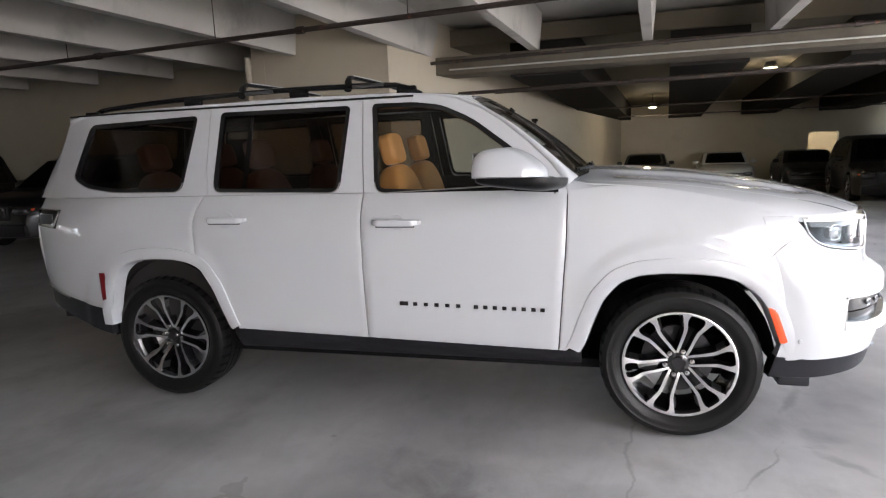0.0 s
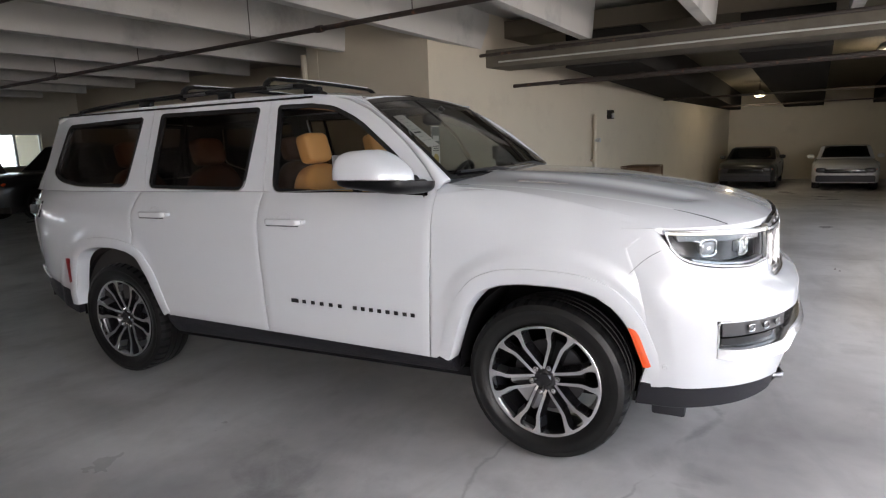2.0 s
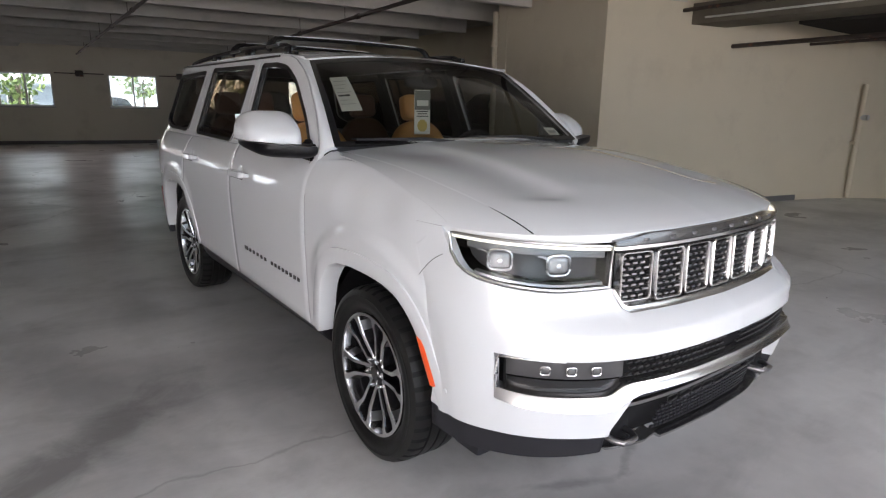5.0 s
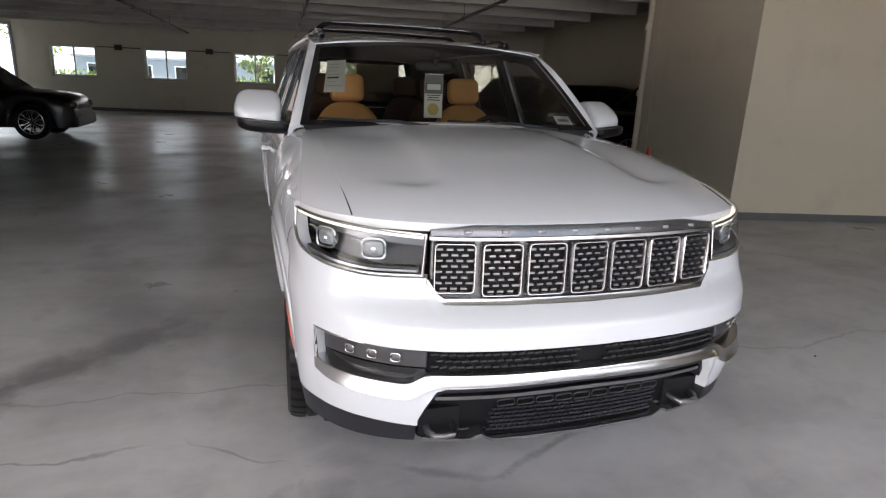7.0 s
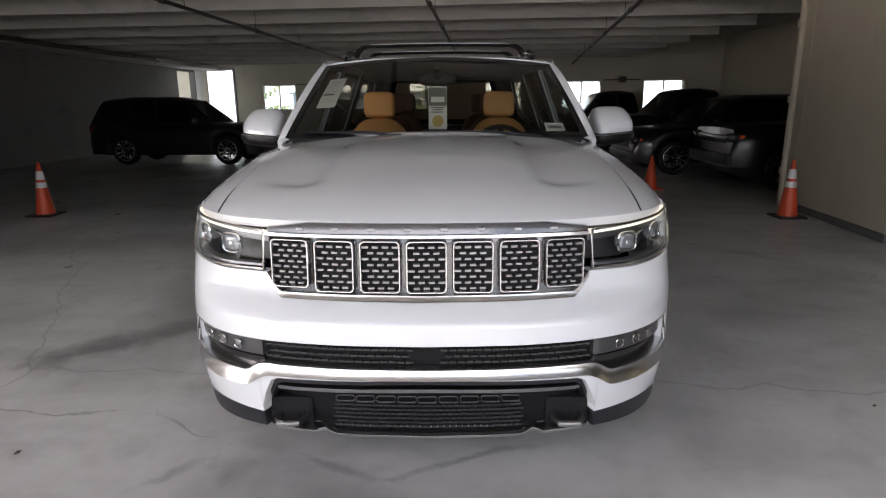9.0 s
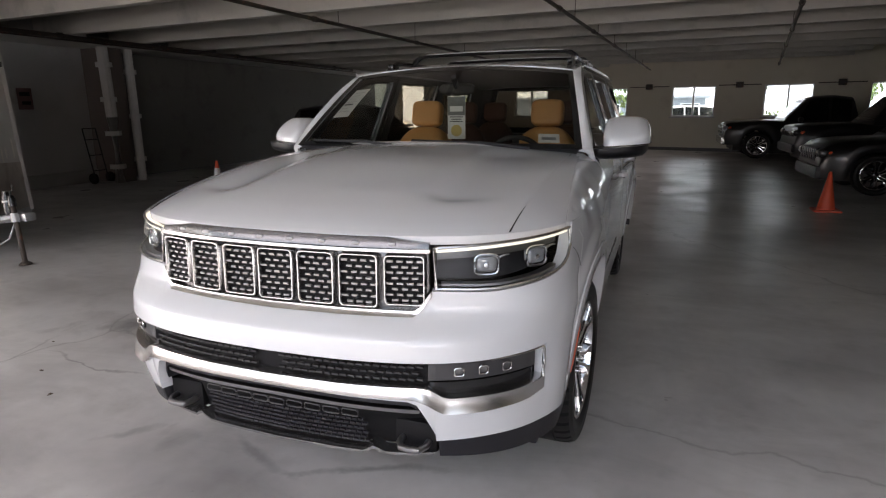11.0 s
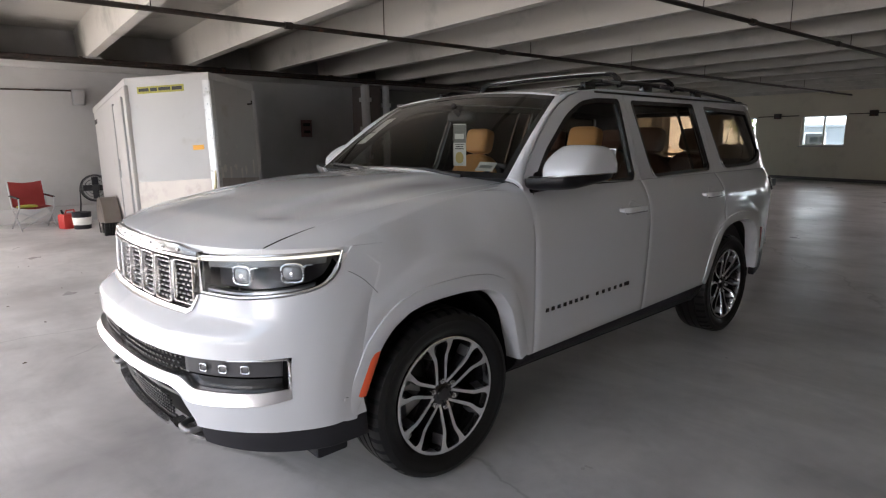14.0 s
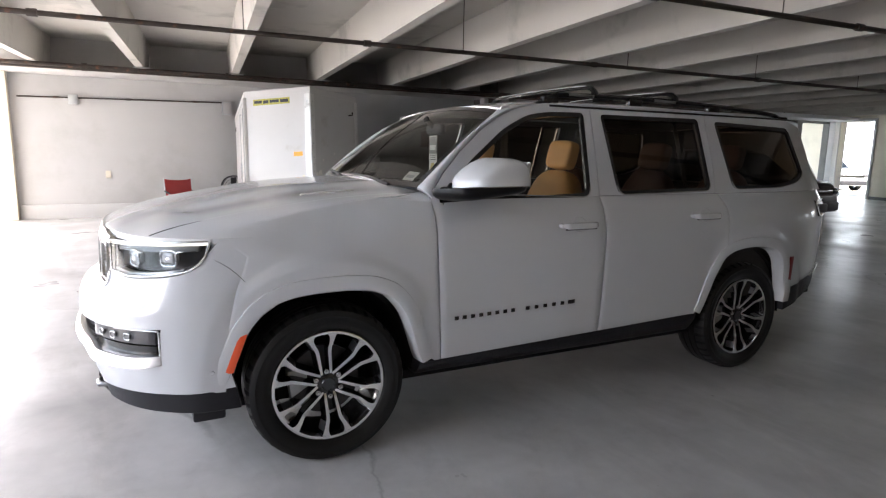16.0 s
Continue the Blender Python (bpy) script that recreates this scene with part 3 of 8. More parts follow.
def blob(cx, cy, cz, rx, ry, rz, power=2.6, nu=22, nv=14, clip=None, warp=None):
    """A rounded block, its upper or lower part cut off by clip."""
    bm = bmesh.new()
    bmesh.ops.create_uvsphere(bm, u_segments=nu * 2, v_segments=nv * 2, radius=1.0)
    for v in bm.verts:
        c = v.co
        ln = (abs(c.x) ** power + abs(c.y) ** power + abs(c.z) ** power) ** (1 / power)
        q = c / ln
        if clip:
            q.z = min(max(q.z, clip[0]), clip[1])
        v.co = Vector((cx + rx * q.x, cy + ry * q.y, cz + rz * q.z))
        if warp:
            v.co = warp(v.co)
    return bm


# ---- flank surface: half width by x and z
flank = curve([0.30, 0.45, 0.55, 0.75, 0.95, 1.08, 1.18, 1.26, 1.34], [0.985, 1.018, 1.030, 1.044, 1.054, 1.056, 1.044, 1.016, 0.968])


def half_width(x, z):
    w = flank(z)
    if x > 1.55:
        w -= 0.032 * ((x - 1.55) / 0.5) ** 2
    k = 0.0
    for cx, lo, hi in ((1.56, 1.02, 1.16), (-1.56, -1.10, -1.20)):
        r = math.hypot(x - cx, z - 0.42)
        a = min(1.0, max(0.0, (0.70 - r) / 0.075))
        e = min(1.0, max(0.0, (x - lo) / (hi - lo)))
        if (cx > 0) == (x > 0):
            k = max(k, a * a * (3 - 2 * a) * e)
    w += 0.016 * k
    if x < -1.85:
        w -= 0.30 * ((-1.85 - x) / 0.97) ** 2.3
    return w


def flank_at(x, z, o=0.0):
    return Vector((x, half_width(x, z) + o, z))


ARCH_F = lin([0.95, 1.06, 1.10, 1.16, 1.25, 1.35, 1.48, 1.62, 1.74, 1.84, 1.91, 1.97, 2.02, 2.07], [0.46, 0.475, 0.60, 0.76, 0.865, 0.905, 0.918, 0.916, 0.905, 0.875, 0.82, 0.74, 0.62, 0.49])
ARCH_R = lin([-2.04, -1.965, -1.94, -1.88, -1.80, -1.70, -1.58, -1.44, -1.32, -1.235, -1.17, -1.12, -1.085, -0.9], [0.60, 0.605, 0.70, 0.855, 0.925, 0.953, 0.963, 0.96, 0.94, 0.90, 0.78, 0.62, 0.505, 0.50])
SILL = lin([-1.1, 1.1], [0.508, 0.455])
BELT = 1.335


def low_edge(x):
    if x > 1.04:
        return ARCH_F(x)
    if x < -1.05:
        return ARCH_R(x) if x > -1.98 else float(np.interp(x, [-2.9, -2.5, -1.98], [0.755, 0.68, 0.60]))
    return SILL(x)


def flank_panel(x0, x1, n, top=BELT, lean0=None, lean1=None):
    bm = bmesh.new()
    us, vs = spaced(n, 0.004, abs(x1 - x0)), spaced(16, 0.004, 0.8)

    def f(u, v, o):
        x = x0 + (x1 - x0) * u
        zl = low_edge(x)
        z = zl + (top - zl) * v
        k = (z - 0.9)
        if lean0:
            x += (1 - u) * lean0(z)
        if lean1:
            x += u * lean1(z)
        return flank_at(x, z, o)

    add_panel(bm, f, us, vs, 0, 0.03, 0.0025)
    return bm


CUT_B, CUT_F = -0.168, 0.985
TAIL = -2.69
lean_c = curve([0.45, 0.95, 1.16, 1.35], [0.06, 0.005, -0.01, 0.04])
lean_f = curve([0.45, 0.8, 1.1, 1.35], [-0.045, -0.02, 0.0, 0.006])
both("rear_quarter", lambda: flank_panel(TAIL, -1.274, 46, lean1=lean_c), M_PAINT, car)
rear_doors = both("rear_door", lambda: flank_panel(-1.268, CUT_B - 0.003, 34, lean0=lean_c), M_PAINT, car)
front_doors = both("front_door", lambda: flank_panel(CUT_B + 0.003, CUT_F - 0.003, 22, lean1=lean_f), M_PAINT, car)

# ---- nose surface: plan curve from the middle round to the flank
S_K = [0, 0.2, 0.4, 0.55, 0.68, 0.8, 0.9, 1.0]
nose_x = curve(S_K, [2.690, 2.680, 2.645, 2.585, 2.495, 2.365, 2.22, 2.045])
nose_y = curve(S_K, [0.0, 0.25, 0.50, 0.68, 0.830, 0.945, 1.005, 1.028])
nose_dx = curve([0.30, 0.45, 0.60, 0.72, 0.84, 0.88, 0.925, 1.02, 1.14, 1.20], [-0.06, -0.02, 0.012, 0.018, 0.012, -0.03, -0.09, -0.096, -0.10, -0.125])
side_dx = curve([0.30, 0.45, 0.60, 0.72, 0.90, 1.05, 1.20], [-0.06, -0.03, 0.0, 0.0, -0.03, -0.078, -0.125])


def nose_lx(a, z):
    """How far ahead the nose reaches at a place along its plan curve and a height."""
    k = min(1.0, max(0.0, (a - 0.52) / 0.34))
    k = k * k * (3 - 2 * k)
    return nose_x(a) + nose_dx(z) + (side_dx(z) - nose_dx(z)) * k


nose_roll = curve([0.3, 1.10, 1.16, 1.195, 1.215], [0.0, 0.0, -0.006, -0.022, -0.05])
nose_dy = curve([0.30, 0.6, 0.9, 1.05, 1.2], [-0.02, 0.0, 0.004, 0.003, -0.015])


crease_x = curve([0.35, 0.53, 0.75, 0.888, 0.978, 1.1], [2.172, 2.165, 2.132, 2.076, 2.02, 1.95])


def crease(x, z, end):
    """How far the ridge stands out at a place on the nose's side that ends at x = end."""
    top = crease_x(z)
    amp = 0.011 * min(1.0, max(0.0, (1.02 - z) / 0.12))
    if x <= end or top - end < 0.02:
        return 0.0
    return amp * ((x - end) / (top - end) if x < top else max(0.0, 1 - (x - top) / 0.16))


def nose_at(s, z, o=0.0):
    sg, a = (1, s) if s >= 0 else (-1, -s)
    if a > 0.7:
        o = o + crease(nose_lx(a, z), z, nose_lx(1.0, z))
    e = 0.01
    a0, a1 = max(a - e, 0), min(a + e, 1)
    tx, ty = nose_x(a1) - nose_x(a0), nose_y(a1) - nose_y(a0)
    ln = math.hypot(tx, ty)
    nx, ny = ty / ln, -tx / ln
    w = max(0.0, (a - 0.6) / 0.4) ** 2
    join = (half_width(nose_lx(1.0, z), min(z, 1.10)) + nose_roll(z)) - nose_y(1.0) - nose_dy(z)
    return Vector((nose_lx(a, z) + o * nx, sg * (nose_y(a) + a * nose_dy(z) + w * join + o * ny), z))


def side_at(x, z, o=0.0):
    """A place on the body's side by x and z, on the flank or round on the nose."""
    if x <= nose_lx(1.0, z):
        return flank_at(x, z, o)
    lo, hi = 0.5, 1.0
    for _ in range(24):
        mid = (lo + hi) / 2
        lo, hi = (mid, hi) if nose_lx(mid, z) > x else (lo, mid)
    return nose_at(lo, z, o)


def s_of_y(y):
    lo, hi = 0.0, 1.0
    for _ in range(30):
        mid = (lo + hi) / 2
        lo, hi = (mid, hi) if nose_y(mid) < y else (lo, mid)
    return lo


def nose_panel(s0, s1, zlo, zhi, ns, nz, off=0.0, depth=0.03, lip=0.003, bm=None):
    bm = bm or bmesh.new()
    us, vs = spaced(ns, 0.004, abs(s1 - s0)), spaced(nz, 0.004, 0.15)

    def f(u, v, o):
        s = s0 + (s1 - s0) * u
        a, b = zlo(abs(s)), zhi(abs(s))
        return nose_at(s, a + (b - a) * v, o)

    add_panel(bm, f, us, vs, off, depth, lip)
    return bm


Y2S = s_of_y
S_GR, S_LI, S_LO = Y2S(0.585), Y2S(0.60), 0.90
# edges of the nose's openings, by s
grille_lo = lin([0, Y2S(0.535), Y2S(0.562), Y2S(0.585)], [0.922, 0.925, 0.945, 0.992])
lamp_lo = curve([S_LI, 0.62, 0.76, 0.835, 0.865, 0.888, S_LO], [1.008, 1.004, 1.018, 1.034, 1.048, 1.076, 1.118])
lamp_hi = curve([S_LI, 0.7, S_LO], [1.146, 1.160, 1.172])
pocket_hi = curve([0, 0.4, 0.6, 0.8, 1], [0.772, 0.772, 0.772, 0.778, 0.79])
chrome_hi = curve([0, Y2S(0.57), Y2S(0.61), Y2S(0.68), 0.72, 0.82], [0.682, 0.682, 0.678, 0.640, 0.640, 0.652])
chrome_lo = curve([0, Y2S(0.56), Y2S(0.60), Y2S(0.675), 0.74, 0.83], [0.655, 0.650, 0.636, 0.592, 0.594, 0.612])
intake_hi = lin([0, Y2S(0.565), Y2S(0.59), Y2S(0.64), Y2S(0.665)], [0.640, 0.624, 0.595, 0.46, 0.40])
skirt_hi = curve([Y2S(0.62), Y2S(0.83), 0.9, 1], [0.455, 0.462, 0.460, 0.470])
skirt_lo = curve([Y2S(0.62), Y2S(0.83), 1], [0.385, 0.372, 0.355])
S_FOG = 0.815


def bumper_top(a):
    if a < S_GR:
        return grille_lo(a) - 0.018
    if a < S_LO:
        return lamp_lo(max(a, S_LI)) - 0.012
    return min(1.186, lamp_lo(S_LO) - 0.012 + (a - S_LO) * 4.0)


bumper = part("front_bumper", nose_panel(-1.0, 1.0, pocket_hi, bumper_top, 130, 14, depth=0.05, lip=0.0), M_PAINT, car)
for sgn in (-1, 1):
    part("bumper_corner", nose_panel(sgn * (S_FOG + 0.011), sgn * 1.0, lambda a: skirt_hi(a) + 0.004, lambda a: pocket_hi(a), 20, 10, depth=0.05, lip=0.0), M_PAINT, bumper)
    part("bumper_lower", nose_panel(sgn * Y2S(0.632), sgn * (S_FOG + 0.013), lambda a: skirt_hi(a) + 0.004, lambda a: chrome_lo(a) - 0.002, 16, 5, depth=0.05, lip=0.0), M_PAINT, bumper)
    part("skirt", nose_panel(sgn * Y2S(0.64), sgn * 1.0, skirt_lo, skirt_hi, 24, 5, off=-0.004, depth=0.08), M_PLASTIC, bumper, "dark grained plastic skirt")
    part("parking_sensor", lathe([(0.0, 0.004), (0.009, 0.004), (0.011, 0.0)], 16), M_PAINT, bumper).matrix_world = Matrix.Translation(nose_at(sgn * 0.955, 0.56, 0.001)) @ Matrix.Rotation(radians(0 if sgn > 0 else 180), 4, "Z")
part("bumper_bridge", nose_panel(-Y2S(0.637), Y2S(0.637), lambda a: intake_hi(a) + 0.002, lambda a: chrome_lo(a) - 0.002, 40, 3, depth=0.05), M_PAINT, bumper)
bm = bmesh.new()


def strip_at(u, v, o):
    s = (S_FOG + 0.012) * (2 * u - 1)
    lo, hi = chrome_lo(abs(s)) - 0.004, chrome_hi(abs(s)) + 0.003
    return nose_at(s, lo + (hi - lo) * v, o + 0.024 * (1 - v) ** 1.5 * min(1.0, (1 - abs(2 * u - 1)) * 4))


add_panel(bm, strip_at, spaced(90, 0.004, 2.0), spaced(5, 0.004, 0.04), 0.004, 0.05, 0.005)
bar = part("lower_chrome_strip", bm, M_CHROME, bumper, "polished chrome strip that dips under the fog lamps")
for sgn in (-1, 1):
    corner = [(0.66, pocket_hi(0.66) - 0.003)] + [(0.66 + (S_FOG - 0.665) * k / 8, pocket_hi(0.7) - 0.003) for k in range(1, 8)] + [(S_FOG, 0.771), (S_FOG + 0.006, 0.758), (S_FOG + 0.008, 0.70), (S_FOG + 0.008, 0.65), (S_FOG + 0.002, 0.632), (S_FOG - 0.01, 0.625)]
    part("fog_lamp_trim", tube([nose_at(sgn * a, z, -0.004) for a, z in corner], [0.004] * 8 + [0.005, 0.007, 0.008, 0.008, 0.008, 0.007], 8), M_CHROME, bumper, "chrome surround of the fog lamps")

# lower grille band between the fog lamps
low = part("lower_grille", nose_panel(-S_FOG, S_FOG, chrome_hi, pocket_hi, 70, 4, off=-0.05, depth=0.02), M_VOID, car, "gloss black lower grille band")
bm = bmesh.new()
for row in range(3):
    for i in range(-19, 20):
        y = i * 0.031 + (0.0155 if row % 2 else 0)
        if abs(y) > 0.60 or abs(y) < 0.06:
            continue
        s = math.copysign(Y2S(abs(y)), y)
        z = 0.702 + row * 0.023
        p = nose_at(s, z, -0.03)
        add_box(bm, p.x - 0.006, p.x + 0.006, p.y - 0.012, p.y + 0.012, p.z - 0.0035, p.z + 0.0035)
tagged(part("grille_mesh", bm, M_GREYBAR, low, smooth=False), kind="stuff")
for sgn in (-1, 1):
    fog = part("fog_lamp", nose_panel(sgn * Y2S(0.615), sgn * (S_FOG - 0.012), lambda a: 0.698, lambda a: pocket_hi(a) - 0.010, 12, 4, off=-0.022, depth=0.03), M_FOG, low)
    part("fog_shelf", nose_panel(sgn * Y2S(0.62), sgn * (S_FOG - 0.012), lambda a: chrome_hi(a) + 0.004, lambda a: 0.690, 12, 3, off=-0.03, depth=0.03), M_BLACK, low)
    for yy in (0.715, 0.79, 0.86):
        p = nose_at(sgn * Y2S(yy), 0.732, -0.016)
        n = nose_at(sgn * Y2S(yy), 0.72, 0.02) - nose_at(sgn * Y2S(yy), 0.72, 0.0)
        m = Matrix.Translation(p) @ Matrix.Rotation(math.atan2(n.y, n.x), 4, "Z")
        ring = [(0.004, 0.017 * math.copysign(abs(math.cos(q)) ** 0.5, math.cos(q)), 0.015 * math.copysign(abs(math.sin(q)) ** 0.5, math.sin(q))) for q in (2 * math.pi * (k + 0.5) / 16 for k in range(16))]
        part("fog_bezel", tube([m @ Vector(q) for q in ring], 0.0028, 6, closed=True), M_CHROME, fog)
        bm = bmesh.new()
        add_box(bm, -0.008, 0.003, -0.013, 0.013, -0.011, 0.011, 0.005, m)
        part("fog_lens", bm, M_BOWL, fog)

# intake below, with its mesh, bar, skid plate and tow hooks
intake = part("air_intake", nose_panel(-Y2S(0.675), Y2S(0.675), lambda a: 0.375, intake_hi, 50, 6, off=-0.10, depth=0.02), M_VOID, car, "black trapezoid lower air intake")
part("intake_lip", nose_panel(-Y2S(0.61), Y2S(0.61), lambda a: intake_hi(a) - 0.03, lambda a: intake_hi(a) - 0.002, 40, 2, off=-0.03, depth=0.05), M_PLASTIC, intake)
part("intake_bar", nose_panel(-Y2S(0.58), Y2S(0.58), lambda a: 0.574 - 0.03 * a, lambda a: 0.590 - 0.03 * a, 40, 2, off=-0.035, depth=0.05), M_SATIN, intake, "satin silver bar")
bm = bmesh.new()
for row in range(6):
    for i in range(-16, 17):
        y = i * 0.024 + (0.012 if row % 2 else 0)
        if abs(y) > 0.37:
            continue
        z = 0.405 + row * 0.02
        p = nose_at(math.copysign(Y2S(abs(y)), y), z, -0.055)
        add_box(bm, p.x - 0.005, p.x + 0.005, p.y - 0.0095, p.y + 0.0095, z - 0.004, z + 0.004)
part("intake_mesh", bm, M_PLASTIC, intake, smooth=False)
for i in range(-4, 5):
    y = i * 0.078
    c = nose_at(math.copysign(Y2S(abs(y)), y) if i else 0, 0.538, -0.045)
    pts = [(c.x, c.y + dy, c.z + dz) for dy, dz in ((-0.034, -0.006), (-0.028, -0.012), (0.028, -0.012), (0.034, -0.006), (0.034, 0.006), (0.028, 0.012), (-0.028, 0.012), (-0.034, 0.006))]
    part("intake_link", tube(pts, 0.003, 6, closed=True), M_GREYBAR, intake)
lip_z = lin([0, Y2S(0.36), Y2S(0.40), Y2S(0.44), Y2S(0.62)], [0.388, 0.388, 0.418, 0.392, 0.398])
part("skid_edge", nose_panel(-Y2S(0.62), Y2S(0.62), lambda a: lip_z(a) - 0.012, lip_z, 60, 2, off=-0.01, depth=0.06), M_CHROME, intake, "bright lower skid plate edge")
for sgn in (-1, 1):
    c = nose_at(sgn * Y2S(0.545), 0.43, -0.03)
    hook = part("tow_hook", tube([(c.x - 0.12, c.y - 0.05, c.z), (c.x, c.y - 0.052, c.z - 0.005), (c.x + 0.03, c.y - 0.035, c.z - 0.008), (c.x + 0.035, c.y, c.z - 0.008), (c.x + 0.03, c.y + 0.035, c.z - 0.008), (c.x, c.y + 0.052, c.z - 0.005), (c.x - 0.12, c.y + 0.05, c.z)], 0.013, 10), M_SATIN, intake, "chromed tow hook")
    part("hook_housing", box(c.x - 0.12, c.x - 0.03, c.y - 0.085, c.y + 0.085, c.z - 0.05, c.z + 0.07, 0.02), M_VOID, intake)

# ---- grille: seven framed slots with a mesh of short bars
grille = part("grille", nose_panel(-S_GR, S_GR, lambda a: grille_lo(a), lambda a: 1.148, 60, 5, off=-0.033, depth=0.03), M_CAP, car, "chrome framed grille of seven slots")
bm = nose_panel(-S_GR - 0.006, S_GR + 0.006, lambda a: grille_lo(a) - 0.016, lambda a: grille_lo(a) + 0.004, 60, 2, off=0.008, depth=0.06, lip=0.004)
nose_panel(-S_GR - 0.006, S_GR + 0.006, lambda a: 1.134, lambda a: 1.146, 60, 2, off=0.006, depth=0.05, lip=0.003, bm=bm)
part("grille_surround", bm, M_CHROME, grille)
part("grille_cap", nose_panel(-S_GR - 0.004, S_GR + 0.004, lambda a: 1.148, lambda a: 1.183 - 0.02 * max(0, a - 0.35) / 0.13, 60, 3, off=0.004, depth=0.05), M_CAP, grille, "grey metal strip along the bonnet edge")
for i in range(8):
    y = -0.46 + 0.92 * i / 7
    p = nose_at(math.copysign(Y2S(abs(y)), y), 1.163 - 0.012 * max(0, abs(y) - 0.3), 0.006)
    part("cap_bar", box(p.x - 0.01, p.x + 0.001, p.y - 0.014, p.y + 0.014, p.z - 0.006, p.z + 0.006, 0.003), M_SATIN, grille)
for i in range(7):
    y = -0.26 + (i - 3) * 0 + (i - 3) * 0.1665 + 0.26
    c = nose_at(math.copysign(Y2S(abs(y)), y) if y else 0, 1.03, 0)
    n = nose_at(math.copysign(Y2S(abs(y) + 1e-4), y if y else 1), 1.03, 0.05) - nose_at(math.copysign(Y2S(abs(y) + 1e-4), y if y else 1), 1.03, 0)
    yaw = math.atan2(n.y, n.x)
    lo = 0.932 if abs(i - 3) < 3 else 0.944
    slot_m = Matrix.Translation((c.x, c.y, 0)) @ Matrix.Rotation(yaw, 4, "Z")

    def local(yy, zz, o):
        return slot_m @ Vector((o + nose_dx(zz) - nose_dx(1.03), yy, zz))

    w = 0.074

    def outline(d):
        """A rounded rectangle, drawn in by d."""
        r = 0.017 - 0.6 * d
        pts = []
        for cx, cz, a0 in ((w - d - r, lo + d + r, -90), (w - d - r, 1.126 - d - r, 0), (-w + d + r, 1.126 - d - r, 90), (-w + d + r, lo + d + r, 180)):
            pts += [(cx + r * math.cos(radians(a0 + 30 * q)), cz + r * math.sin(radians(a0 + 30 * q))) for q in range(4)]
        return pts

    bm = bmesh.new()
    loops = [[bm.verts.new(local(a, b, o)) for a, b in outline(d)] for d, o in ((-0.001, -0.03), (0.0, 0.001), (0.0025, 0.006), (0.0055, 0.006), (0.008, 0.001), (0.009, -0.022))]
    for la, lb in zip(loops, loops[1:]):
        for q in range(16):
            bm.faces.new((la[q], la[(q + 1) % 16], lb[(q + 1) % 16], lb[q]))
    slot = part("grille_slot", bm, M_CHROME, grille, angle=25)
    ring = outline(0.0085)
    bm = bmesh.new()
    for row in range(8):
        z = lo + 0.016 + row * (1.112 - lo - 0.016) / 7.6
        for k in range(-2, 3):
            yy = k * 0.036 + (0.018 if row % 2 else 0)
            if abs(yy) > w - 0.014:
                continue
            p = local(yy, z, -0.013)
            add_box(bm, -0.006, 0.006, -0.011, 0.011, -0.0036, 0.0036, 0, Matrix.Translation(p) @ Matrix.Rotation(yaw, 4, "Z"))
    tagged(part("slot_mesh", bm, M_SATIN, slot, smooth=False), kind="stuff")
    bm = bmesh.new()
    vs = [bm.verts.new(local(a, b, -0.022)) for a, b in ring]
    bm.faces.new(vs)
    part("slot_back", bm, M_VOID, slot, smooth=False)

